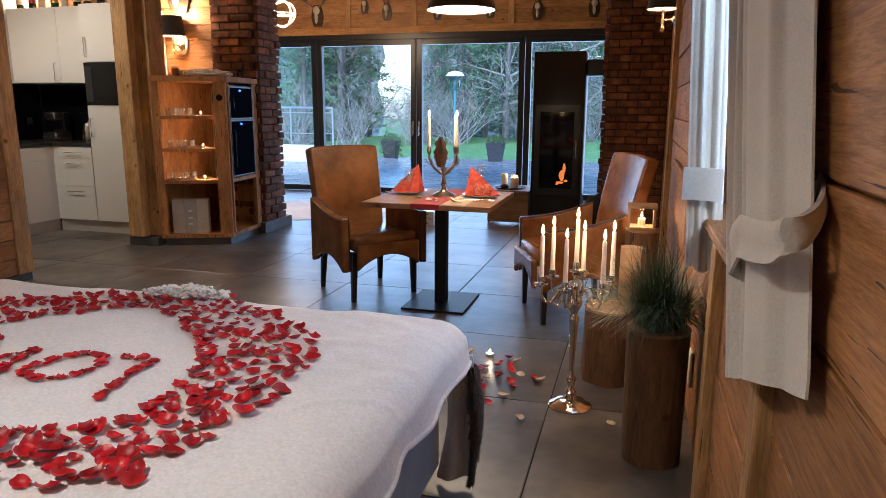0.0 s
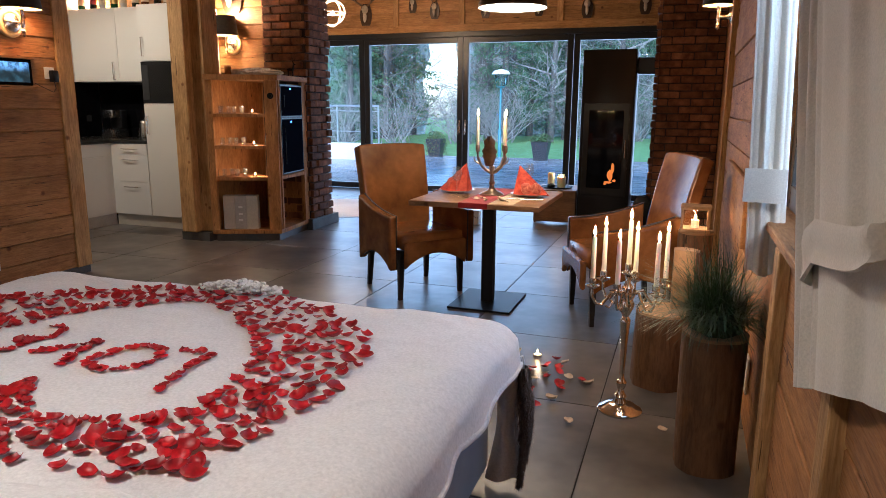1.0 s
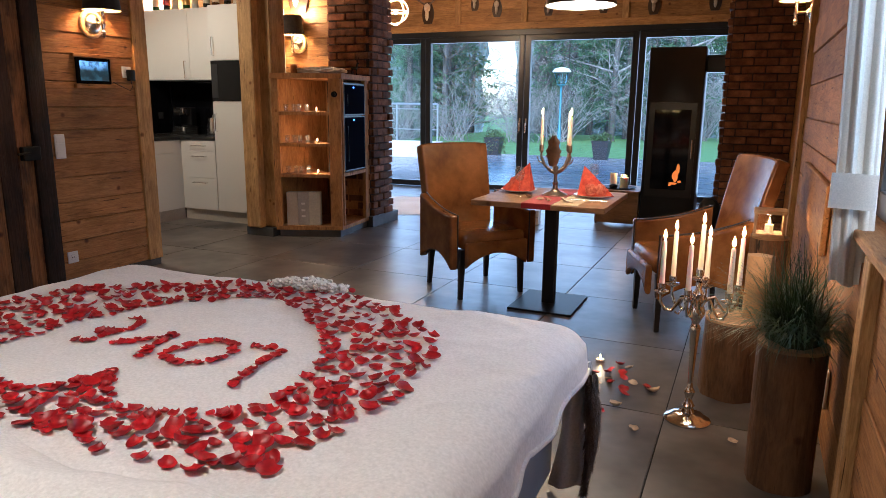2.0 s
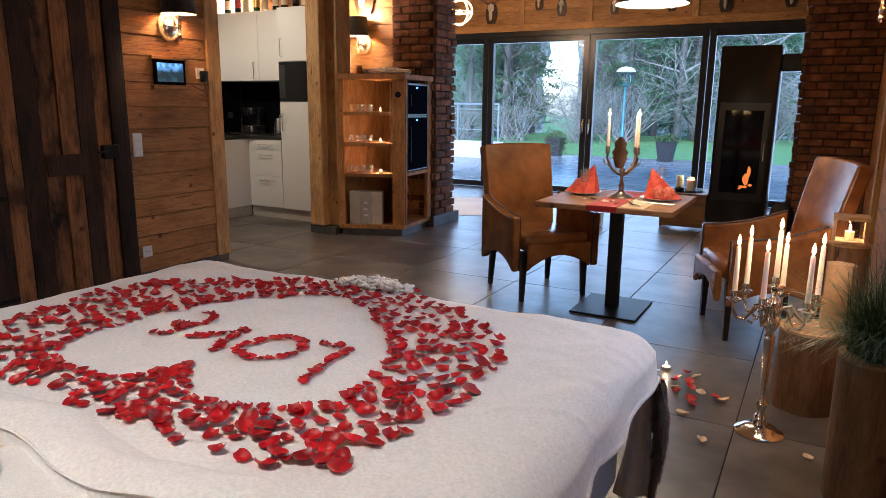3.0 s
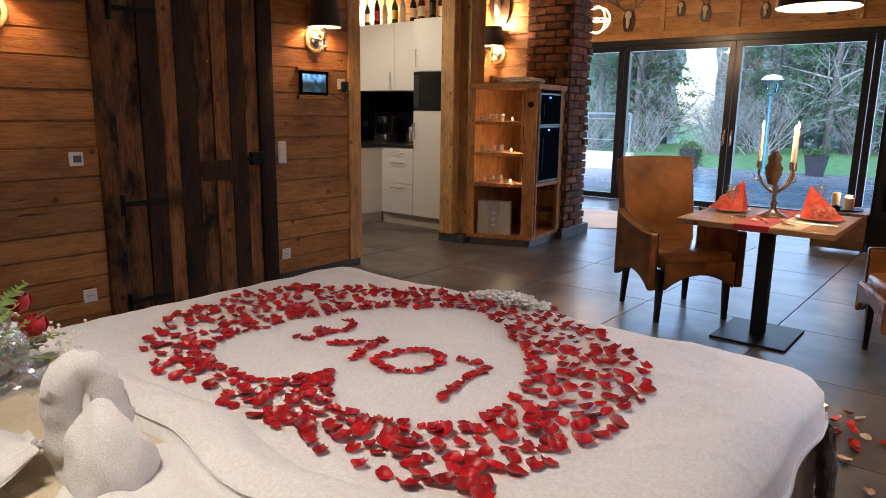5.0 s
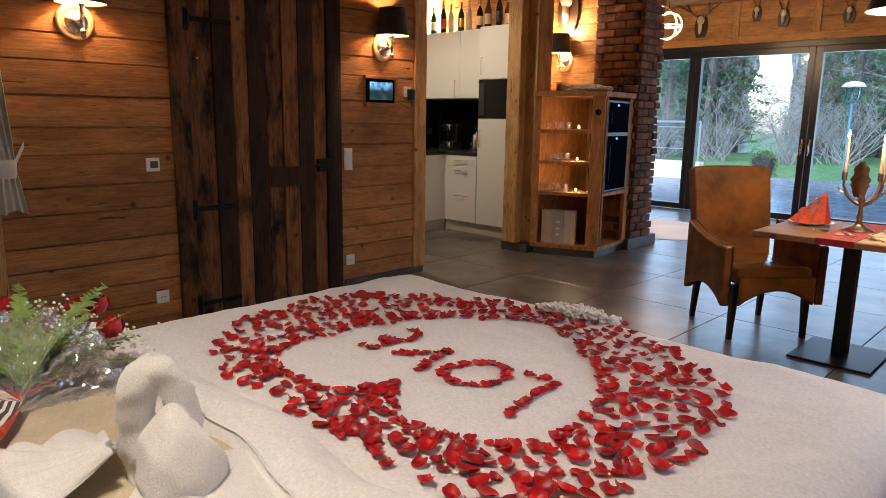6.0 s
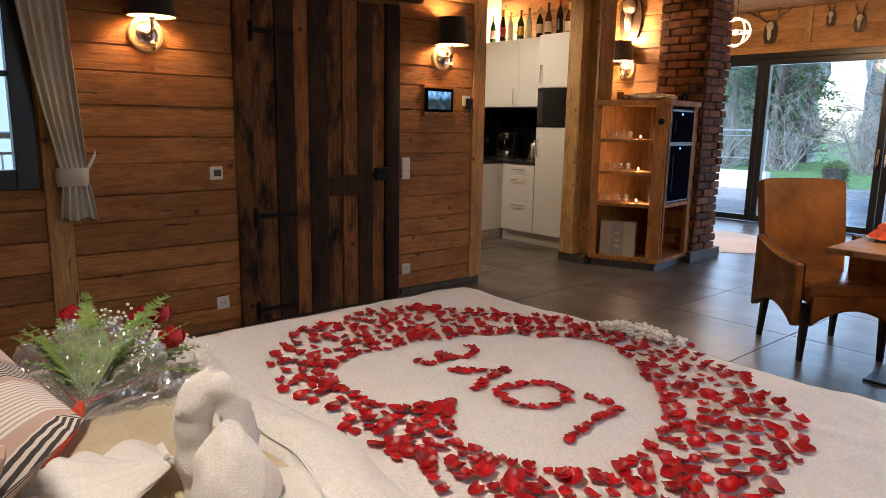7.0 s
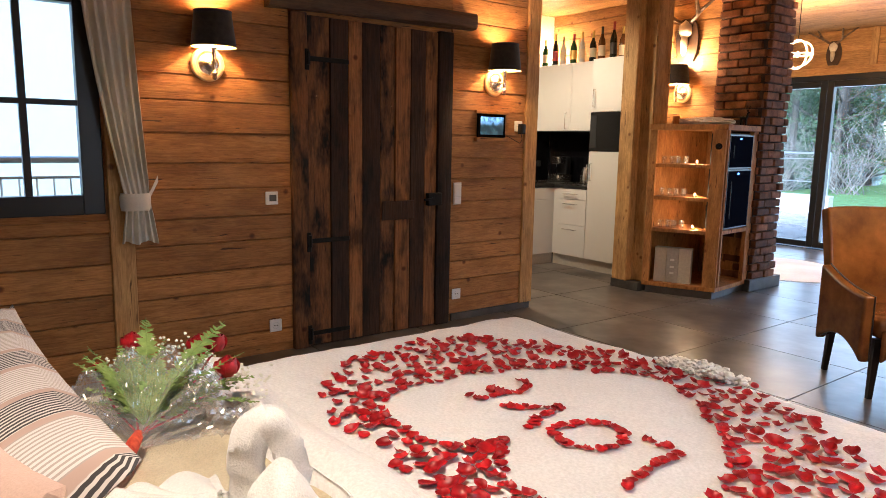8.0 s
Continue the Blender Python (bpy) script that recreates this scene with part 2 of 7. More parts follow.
def tube(bm, pts, radii, n=8):
    """A round bar along points."""
    pts = [Vector(p) for p in pts]
    if isinstance(radii, (int, float)):
        radii = [radii] * len(pts)
    rings, up = [], Vector((0.13, 0.31, 0.94))
    for i, p in enumerate(pts):
        d = (pts[min(i + 1, len(pts) - 1)] - pts[max(i - 1, 0)]).normalized()
        if abs(d.dot(up)) > 0.95:
            up = Vector((0.9, 0.3, 0.1))
        s = d.cross(up).normalized()
        u = s.cross(d).normalized()
        up = u
        rings.append([bm.verts.new(p + radii[i] * (math.cos(2 * math.pi * k / n) * s + math.sin(2 * math.pi * k / n) * u)) for k in range(n)])
    for a, b in zip(rings, rings[1:]):
        for k in range(n):
            bm.faces.new((a[k], a[(k + 1) % n], b[(k + 1) % n], b[k]))
    bm.faces.new(rings[0][::-1])
    bm.faces.new(rings[-1])
    return bm


def sheet(bm, nu, nv, fn, thick=0.0):
    """A grid fn(u, v) -> point, with a back side if thick."""
    rows = [[bm.verts.new(fn(i / nu, j / nv)) for j in range(nv + 1)] for i in range(nu + 1)]
    fs = [bm.faces.new((rows[i][j], rows[i + 1][j], rows[i + 1][j + 1], rows[i][j + 1])) for i in range(nu) for j in range(nv)]
    if thick:
        bm.normal_update()
        back = [[bm.verts.new(v.co - v.normal * thick) for v in r] for r in rows]
        for i in range(nu):
            for j in range(nv):
                bm.faces.new((back[i][j], back[i][j + 1], back[i + 1][j + 1], back[i + 1][j]))
        ring = [(i, 0) for i in range(nu)] + [(nu, j) for j in range(nv)] + [(i, nv) for i in range(nu, 0, -1)] + [(0, j) for j in range(nv, 0, -1)]
        for (i, j), (k, l) in zip(ring, ring[1:] + ring[:1]):
            bm.faces.new((rows[i][j], rows[k][l], back[k][l], back[i][j]))
    return bm


def part(name, bm, material, parent=None, label="", smooth=False, m=None):
    bmesh.ops.recalc_face_normals(bm, faces=bm.faces)
    me = bpy.data.meshes.new(name)
    bm.to_mesh(me)
    bm.free()
    me.materials.append(material)
    if smooth:
        me.shade_smooth()
        me.set_sharp_from_angle(angle=radians(40))
    ob = new(name, me)
    ob.parent = parent
    if m:
        ob.matrix_basis = m
    return tagged(ob, label)


def share(ob, name, m, parent=None):
    """Another object on the same mesh."""
    o = new(name, ob.data)
    o.parent = parent
    o.matrix_basis = m
    return o


def thing(name, label, category, m=None, group="", kind=""):
    ob = new(name)
    ob.empty_display_size = 0.1
    if m:
        ob.matrix_basis = m
    return tagged(ob, label, category, group, kind)


def structure(name, bm, material, label, category):
    return tagged(part(name, bm, material), label, category, kind="structure")


# ---- large structure ----
XA, XR, YW, YB, ZC = -4.19, 0.70, 11.3, -1.6, 3.05
rng = random.Random(4)


def planks(parent, axis, fixed, side, a0, a1, rows, material, thick=0.02, hole=None):
    """Boards on a wall. axis: the way they run; fixed: the wall's plane; side: which way they stand out."""
    for z0, z1 in zip(rows, rows[1:]):
        spans = [(a0, a1)]
        if hole and z0 < hole[3] - 0.03 and z1 > hole[2] + 0.03:
            spans = [(a0, hole[0]), (hole[1], a1)]
        for s0, s1 in spans:
            if s1 - s0 < 0.03:
                continue
            t = thick * rng.uniform(0.7, 1.1)
            d0, d1 = sorted((fixed - side * 0.002, fixed + side * t))
            cx, cz = (s0 + s1) / 2, (z0 + z1) / 2
            hl, hz = (s1 - s0) / 2 - 0.001, (z1 - z0) / 2 - 0.004
            if axis == "y":
                bm = boxm(d0 - fixed, d1 - fixed, -hl, hl, -hz, hz, bevel=0.003)
                part("plank", bm, material, parent, m=pose(fixed, cx, cz))
            else:
                bm = boxm(-hl, hl, d0 - fixed, d1 - fixed, -hz, hz, bevel=0.003)
                part("plank", bm, material, parent, m=pose(cx, fixed, cz))


def rows_of(z0, z1, step, jitter=0.03):
    out = [z0]
    while out[-1] < z1 - step * 0.6:
        out.append(out[-1] + step + rng.uniform(-jitter, jitter))
    out[-1] = z1
    return out


# floor slab, with its tiles laid last
floor = structure("floor", boxm(-6.6, 1.2, YB, YW + 0.1, -0.2, -0.006), GROUT, "dark slate tiled floor with narrow joints", "floor")
ceiling = structure("ceiling", bmesh.new(), PINE_X, "pine board ceiling", "ceiling")
bm = bmesh.new()
y = YB
while y < YW:
    w = rng.uniform(0.16, 0.2)
    box(bm, -6.6, 1.2, y + 0.003, min(y + w, YW + 0.1), ZC, ZC + 0.03)
    y += w
box(bm, -6.6, 1.2, YB, YW + 0.1, ZC + 0.03, ZC + 0.2)
bm.to_mesh(ceiling.data)
bm.free()

# wall with the old door and the small window
WIN_A = (0.75, 1.90, 0.99, 2.25)
bm = bmesh.new()
box(bm, XA - 0.2, XA, YB, WIN_A[0], 0, ZC)
box(bm, XA - 0.2, XA, WIN_A[0], WIN_A[1], 0, WIN_A[2])
box(bm, XA - 0.2, XA, WIN_A[0], WIN_A[1], WIN_A[3], ZC)
box(bm, XA - 0.2, XA, WIN_A[1], 5.26, 0, ZC)
wall_west = structure("wall_west", bm, PINE_Y, "pine plank wall with weathered boards", "wall")
ROWS_A = [0.06, 0.16, 0.31, 0.46, 0.60, 0.78, 0.94, 1.12, 1.28, 1.46, 1.65, 1.80, 1.97, 2.14, 2.32, 2.50, 2.68, 2.86, ZC]
planks(wall_west, "y", XA, 1, 2.04, 3.03, ROWS_A, PINE_Y)
planks(wall_west, "y", XA, 1, 4.36, 5.14, [z + (0.03 if 0.1 < z < 3 else 0) for z in ROWS_A], PINE_Y)
planks(wall_west, "y", XA, 1, 3.03, 4.36, [2.36, 2.52, 2.7, 2.88, ZC], PINE_Y)
planks(wall_west, "y", XA, 1, YB, 1.91, [0.06, 0.2, 0.36, 0.52, 0.7, 0.88], PINE_Y)
planks(wall_west, "y", XA, 1, YB, 1.91, [0.96, 1.15, 1.35, 1.55, 1.75, 1.95, 2.15, 2.35, 2.6, 2.85, ZC], PINE_Y, hole=(WIN_A[0], WIN_A[1], WIN_A[2], WIN_A[3]))
part("post", boxm(XA, XA + 0.035, 1.91, 2.04, 0.0, ZC, bevel=0.004), PINE_Z, wall_west)
part("rail", boxm(XA, XA + 0.03, YB, 1.91, 0.885, 0.955, bevel=0.004), PINE_Y, wall_west)
part("corner_post", boxm(XA - 0.2, XA + 0.03, 5.14, 5.28, 0.06, ZC, bevel=0.005), PINE_Z, wall_west)
baseboard = structure("baseboard_west", boxm(XA - 0.2, XA + 0.015, 4.4, 5.27, 0, 0.06, bevel=0.003), PLINTH, "dark stone skirting under the plank wall", "baseboard")

# right-hand wall with the curtained window
WIN_R = (2.55, 4.0, 0.95, 2.3)
bm = bmesh.new()
box(bm, XR, XR + 0.25, YB, WIN_R[0], 0, ZC)
box(bm, XR, XR + 0.25, WIN_R[0], WIN_R[1], 0, WIN_R[2])
box(bm, XR, XR + 0.25, WIN_R[0], WIN_R[1], WIN_R[3], ZC)
box(bm, XR, XR + 0.25, WIN_R[1], YW + 0.1, 0, ZC)
wall_east = structure("wall_east", bm, PINE_Y, "pine plank wall beside the curtained window", "wall")
planks(wall_east, "y", XR, -1, YB, 2.36, rows_of(0.05, ZC, 0.27, 0.05), PINE_Y)
planks(wall_east, "y", XR, -1, 2.44, 3.18, rows_of(0.05, 0.95, 0.26, 0.05), PINE_Y)
planks(wall_east, "y", XR, -1, 3.28, 6.9, rows_of(0.05, ZC, 0.2), PINE_Y, hole=(3.18, 4.05, 0.95, 2.3))
part("post", boxm(XR - 0.05, XR, 2.36, 2.44, 0.0, ZC, bevel=0.004), PINE_Z, wall_east)
part("post", boxm(XR - 0.05, XR, 3.18, 3.28, 0.0, 0.95, bevel=0.004), PINE_Z, wall_east)
part("post", boxm(XR - 0.06, XR, 6.9, 7.06, 0.0, ZC, bevel=0.004), PINE_Z, wall_east)
part("sill_board", boxm(XR - 0.05, XR + 0.2, 2.5, 4.05, 0.95, 0.98, bevel=0.004), PINE_Y, wall_east)

# wall behind the bed's head, and the kitchen's outer walls
wall_south = structure("wall_south", boxm(XA - 0.2, XR + 0.25, YB - 0.2, YB, 0, ZC), PINE_X, "plain pine wall behind the bed", "wall")
wall_kitchen = structure("wall_kitchen", boxm(-6.6, -6.4, 3.5, 8.2, 0, ZC), PLASTER, "white plastered kitchen wall", "wall")
wall_kitchen_side = structure("wall_kitchen_side", boxm(-6.4, XA - 0.2, 3.5, 3.7, 0, ZC), PLASTER, "white plastered kitchen side wall", "wall")
bm = bmesh.new()
box(bm, -6.4, -4.0, 7.72, 7.92, 0, ZC)
wall_back = structure("wall_back", bm, PINE_X, "pine board wall behind the kitchen units", "wall")
planks(wall_back, "x", 7.72, -1, -6.4, -4.0, rows_of(1.5, ZC, 0.17), PINE_X)
wall_living = structure("wall_living", boxm(-7.4, -7.2, 7.9, YW + 0.1, 0, ZC), PLASTER, "white plastered living room wall", "wall")
wall_living_2 = structure("wall_living_south", boxm(-7.2, -6.4, 7.92, 8.1, 0, ZC), PLASTER, "white plastered return wall", "wall")
floor_2 = structure("floor_living", boxm(-7.4, -6.6, 7.9, YW + 0.1, -0.2, -0.002), TILE, "dark slate floor of the living corner", "floor")
ceil_2 = structure("ceiling_living", boxm(-7.4, -6.6, 7.9, YW + 0.1, ZC, ZC + 0.2), PINE_X, "pine ceiling of the living corner", "ceiling")

# window wall
HEAD = 2.38
bm = bmesh.new()
box(bm, -7.4, 0.95, YW, YW + 0.25, HEAD + 0.08, ZC)
box(bm, -7.4, -6.3, YW, YW + 0.25, 0, HEAD + 0.08)
box(bm, 0.25, 0.95, YW, YW + 0.25, 0, HEAD + 0.08)
wall_north = structure("wall_north", bm, PINE_X, "pine panelled wall above the glazing", "wall")
planks(wall_north, "x", YW, -1, -7.2, XR, rows_of(HEAD + 0.18, ZC, 0.19, 0.02), PINE_X)
part("rail", boxm(-7.2, XR, YW - 0.045, YW, HEAD + 0.08, HEAD + 0.18, bevel=0.004), PINE_X, wall_north)
for x in (-5.35, -4.0, -2.93, -1.45, -0.05):
    part("batten", boxm(x - 0.045, x + 0.045, YW - 0.045, YW - 0.001, HEAD + 0.181, ZC, bevel=0.004), PINE_Z, wall_north)


def glazing(name, label, spans, y0, y1, z0, z1, frame_w=0.075, axis="x"):
    """A run of framed panes; spans are (from, to) along the wall."""
    top = thing(name, label, "window", kind="structure")
    mid = (y0 + y1) / 2
    for a, b in spans:
        sash = boxm(0, 0.001, 0, 0.001, 0, 0.001)
        sash.clear()
        lo, hi = z0, z1
        cells = ((a, a + frame_w, lo, hi), (b - frame_w, b, lo, hi), (a + frame_w, b - frame_w, lo, lo + frame_w), (a + frame_w, b - frame_w, hi - frame_w, hi))
        for p, q, r, s in cells:
            if axis == "x":
                box(sash, p, q, y0, y1, r, s, bevel=0.004)
            else:
                box(sash, y0, y1, p, q, r, s, bevel=0.004)
        part("window_frame", sash, ALU, top)
        g = (a + frame_w - 0.01, b - frame_w + 0.01, lo + frame_w - 0.01, hi - frame_w + 0.01)
        bm = boxm(g[0], g[1], mid - 0.01, mid + 0.01, g[2], g[3]) if axis == "x" else boxm(mid - 0.01, mid + 0.01, g[0], g[1], g[2], g[3])
        pane = part("pane", bm, PANE, top)
        pane.visible_shadow = False
    return top


window_1 = glazing("window_1", "wide anthracite framed glass sliding doors to the terrace", [(-6.3, -4.575), (-4.565, -2.915), (-2.905, -1.245), (-1.235, 0.25)], YW, YW + 0.09, 0.02, HEAD, 0.085)
part("head_rail", boxm(-6.3, 0.25, YW - 0.03, YW + 0.12, HEAD, HEAD + 0.08, bevel=0.004), ALU, window_1)
for x in (-2.96, -2.86):
    bm = bmesh.new()
    box(bm, x - 0.014, x + 0.014, YW - 0.012, YW, 0.95, 1.15, bevel=0.004)
    tube(bm, [(x, YW - 0.01, 1.08), (x, YW - 0.05, 1.08), (x, YW - 0.055, 1.05), (x, YW - 0.055, 0.93)], 0.009)
    part("handle", bm, CHROME, window_1, "slim chrome door handle", True)

# small window in the west wall
window_2 = glazing("window_2", "small black framed window with glazing bars", [(WIN_A[0], WIN_A[1])], XA - 0.09, XA - 0.005, WIN_A[2], WIN_A[3], 0.11, axis="y")
part("glazing_bar", boxm(XA - 0.085, XA - 0.02, WIN_A[0] + 0.1, WIN_A[1] - 0.1, 1.595, 1.625, bevel=0.003), ALU, window_2)
for y in (1.12, 1.53):
    part("glazing_bar", boxm(XA - 0.084, XA - 0.021, y - 0.018, y + 0.018, WIN_A[2] + 0.1, WIN_A[3] - 0.1, bevel=0.003), ALU, window_2)
window_3 = glazing("window_3", "black framed window behind white curtains", [(WIN_R[0], WIN_R[1])], XR + 0.06, XR + 0.14, WIN_R[2] + 0.03, WIN_R[3], 0.09, axis="y")


# brick pillars
def bricks(parent, axis, fixed, side, a0, a1, z0, z1, ragged=0.0):
    course, length = 0.081, 0.235
    k, z = 0, z0
    meshes = []
    while z < z1 - 0.02:
        h = min(course, z1 - z) - 0.013
        a = a0 - (length / 2 if k % 2 else 0)
        while a < a1 - 0.02:
            s0, s1 = max(a, a0) + 0.006, min(a + length, a1) - 0.006
            if s1 - s0 > 0.03:
                t = rng.uniform(0.012, 0.035)
                if ragged and s1 > a1 - 0.02 and k % 2:
                    s1 += rng.uniform(0.005, ragged)
                hl, hh = (s1 - s0) / 2, h / 2
                tilt = rng.uniform(-1.5, 1.5)
                if axis == "x":
                    bm = boxm(-hl, hl, min(0, side * t) - 0.02, max(0, side * t) + 0.02, -hh, hh, bevel=0.006)
                    part("brick", bm, BRICK, parent, m=pose((s0 + s1) / 2, fixed, z + h / 2, 0, tilt, tilt * 0.4))
                else:
                    bm = boxm(min(0, side * t) - 0.02, max(0, side * t) + 0.02, -hl, hl, -hh, hh, bevel=0.006)
                    part("brick", bm, BRICK, parent, m=pose(fixed, (s0 + s1) / 2, z + h / 2, tilt, 0, tilt * 0.4))
            a += length
        z += course
        k += 1


pillar_1 = structure("pillar_1", boxm(-4.0, -3.50, 7.66, 8.09, 0, ZC), MORTAR, "brown rustic brick pillar beside the shelf unit", "pillar")
pillar_2 = structure("pillar_2", boxm(0.04, XR, 9.1, 9.7, 0, ZC), MORTAR, "brown rustic brick pillar beside the stove", "pillar")
skirt = structure("baseboard_pillar", boxm(-3.52, -3.44, 7.6, 8.2, 0, 0.12, bevel=0.004), PLINTH, "dark stone skirting round the brick pillar", "baseboard")


# ---- bed ----
BX0, BX1, BY0, BY1, BZ = -2.23, -0.115, 1.0, 3.29, 0.622
CORNER = 0.1


def edge_of(x, y):
    """How far a plan point lies inside the bed's rounded outline (negative: outside), and the outward direction."""
    mx = (BX0 + BX1) / 2
    qx, qy = abs(x - mx) - ((BX1 - BX0) / 2 - CORNER), y - (BY1 - CORNER)
    sx = 1 if x > mx else -1
    if qx > 0 and qy > 0:
        h = math.hypot(qx, qy)
        return CORNER - h, sx * qx / h, qy / h
    return (CORNER - qx, sx, 0.0) if qx > qy else (CORNER - qy, 0.0, 1.0)


def drape_z(x, y):
    """The blanket's top: flat, rounding over at the edges, with soft creases."""
    e = max(0.0, edge_of(x, y)[0])
    z = BZ + 0.022 + 0.012 * noise.noise((x * 2.2, y * 2.2, 1.3)) + 0.005 * noise.noise((x * 7, y * 5, 4.1))
    z += 0.006 * math.exp(-((y - 2.42 - 0.35 * (x + 0.4) + 0.04 * math.sin(x * 9)) / 0.012) ** 2) * max(0.0, min(1.0, (x + 0.5) * 4))
    z += 0.007 * max(0.0, 1 - 5 * abs(noise.noise((x * 1.7 + 0.6 * y, y * 2.3 - 0.5 * x, 8.2)))) + 0.0022 * noise.noise((x * 19, y * 23, 2.7))
    if e < 0.11:
        z -= 0.075 * (1 - math.sqrt(max(0.0, 1 - ((0.11 - e) / 0.115) ** 2)))
    return z


bed = thing("bed", "wide box spring bed with grey upholstered base", "bed")
part("bed_base", boxm(BX0 + 0.05, BX1 - 0.105, BY0 - 0.05, BY1 - 0.01, 0.06, 0.335, bevel=0.02, seg=3), GREY_BASE, bed, smooth=True)
part("mattress", boxm(BX0 + 0.05, BX1 - 0.1, BY0 - 0.05, BY1 - 0.012, 0.34, BZ - 0.02, bevel=0.03, seg=4), GREY_BASE, bed, smooth=True)
part("headboard", boxm(BX0 - 0.05, BX1 + 0.02, BY0 - 0.2, BY0 - 0.06, 0.0, 1.05, bevel=0.03, seg=3), GREY_BASE, bed, smooth=True)
for x in (BX0 + 0.15, BX1 - 0.15):
    for y in (BY0 + 0.1, BY1 - 0.2):
        part("leg", lathe(bmesh.new(), [(0.025, 0), (0.03, 0.065)], (x, y, 0)), LEG, bed)


def blanket_pt(u, v):
    """u across the bed with the hanging sides, v from the turned edge to the foot."""
    west, east, foot = 0.3, 0.08, 0.12
    x = BX0 - west + u * (BX1 - BX0 + west + east)
    y = 1.8 + v * (BY1 - 1.8 + foot)
    e, ox, oy = edge_of(x, y)
    if e >= 0:
        return x, y, drape_z(x, y)
    d = -e
    x, y = x - ox * d, y - oy * d
    run = x * 1.3 - y
    w = min(1.0, d / 0.09)
    out = 0.008 + w * (0.016 + 0.011 * math.sin(run * 17) + 0.012 * noise.noise((run * 6, 1, 2)))
    return x + ox * out, y + oy * out, drape_z(x, y) - d * (1.0 + 0.25 * noise.noise((run * 3.2, 4, 1)))


blanket = thing("blanket", "white fleece blanket spread over the bed, creased", "blanket")
part("cloth", sheet(bmesh.new(), 210, 150, blanket_pt, 0.012), BLANKET, blanket, smooth=True)
rim = [Vector(blanket_pt(1.0, k / 60)) for k in range(61)] + [Vector(blanket_pt(1.0 - k / 60, 1.0)) for k in range(1, 50)]
part("hem", tube(bmesh.new(), [p + Vector((0, 0, -0.004)) for p in rim], 0.0085, 8), BLANKET, blanket, "thick rolled hem", True)


def duvet_edge(u, v):
    x = BX0 + 0.02 + u * (BX1 - BX0 - 0.04)
    a = math.pi * v
    wob = 0.035 * noise.noise((x * 3, 0, 9)) + 0.02 * math.sin(x * 9)
    z = BZ + 0.028 + 0.034 * math.sin(a) + 0.012 * noise.noise((x * 8, v * 3, 2)) - (0.03 if v > 0.9 else 0)
    return x, 1.74 + wob + 0.18 * (1 - v) , z


duvet = thing("duvet", "rolled edge of a white duvet under the blanket", "duvet")
part("cover", sheet(bmesh.new(), 80, 12, duvet_edge), BLANKET, duvet, smooth=True)
part("seam", tube(bmesh.new(), [Vector(duvet_edge(k / 60, 0.86)) + Vector((0, 0, 0.003)) for k in range(61)], 0.0022, 5), BLANKET, duvet, "thin piped seam", True)


def cream_pt(u, v):
    x, y = BX0 + 0.01 + u * (BX1 - BX0 - 0.02), BY0 - 0.05 + v * 0.95
    return x, y, BZ + 0.006 + 0.01 * noise.noise((x * 4, y * 4, 3)) - (0.02 if u in (0, 1) else 0)


cream = part("teddy_throw", sheet(bmesh.new(), 40, 24, cream_pt, 0.012), CREAM, smooth=True)
tagged(cream, "cream teddy fleece throw at the head of the bed", "throw")

# hanging throw corner with brown fur
def hang(u, v):
    """A narrow cloth end: pinched half-way down, spreading again at the floor."""
    wide = 0.115 - 0.05 * math.sin(math.pi * v) ** 2
    x = -0.225 + 0.03 * math.sin(math.pi * v) + wide * u + 0.02 * v * u
    y = 3.268 + 0.015 * math.sin(u * 8 + v * 2) + 0.01 * math.sin(v * 5)
    return x, y, 0.5 - (0.48 - 0.03 * u) * v


throw = thing("cream_throw_end", "end of a cream throw hanging off the bed's corner", "throw")
part("cloth", sheet(bmesh.new(), 14, 24, hang, 0.01), BLANKET, throw, smooth=True)
part("hem", tube(bmesh.new(), [hang(1.0, k / 24) for k in range(25)] + [hang(1 - k / 10, 1.0) for k in range(1, 11)], 0.006, 6), BLANKET, throw, "white fleece hem", True)


def fur_pt(u, v):
    bulge = 0.03 * math.sin(math.pi * min(1.0, v * 1.25)) 
    a = 2 * math.pi * u
    r = 0.022 + bulge * 0.5 + 0.008 * noise.noise((math.cos(a) * 2, math.sin(a) * 2, v * 9)) - 0.012 * v
    return -0.1 + 0.02 * math.sin(math.pi * v) + r * math.cos(a) * 0.8, 3.262 - 0.02 * v + r * math.sin(a), 0.47 - 0.452 * v


fur = thing("fur_throw", "dark brown fur throw hanging from the bed's corner", "throw")
part("pelt", sheet(bmesh.new(), 18, 26, fur_pt), FUR, fur, smooth=True)
hr = random.Random(77)
verts, faces = [], []
for k in range(1500):
    u, v = hr.random(), hr.random() * 0.98
    p, q = Vector(fur_pt(u, v)), Vector((-0.09, 3.25, 0.47 - 0.452 * v))
    o = (p - q).normalized()
    tip = p + o * hr.uniform(0.006, 0.014) + Vector((0, 0, -hr.uniform(0.012, 0.026)))
    tip.z = max(tip.z, 0.003)
    side = o.cross(Vector((0, 0, 1))) * 0.0012
    verts += [p - side, p + side, tip]
    faces.append((3 * k, 3 * k + 1, 3 * k + 2))
me = bpy.data.meshes.new("hairs")
me.from_pydata(verts, [], faces)
me.materials.append(FUR)
hairs = tagged(new("hairs", me), "shaggy brown hairs", kind="stuff")
hairs.parent = fur


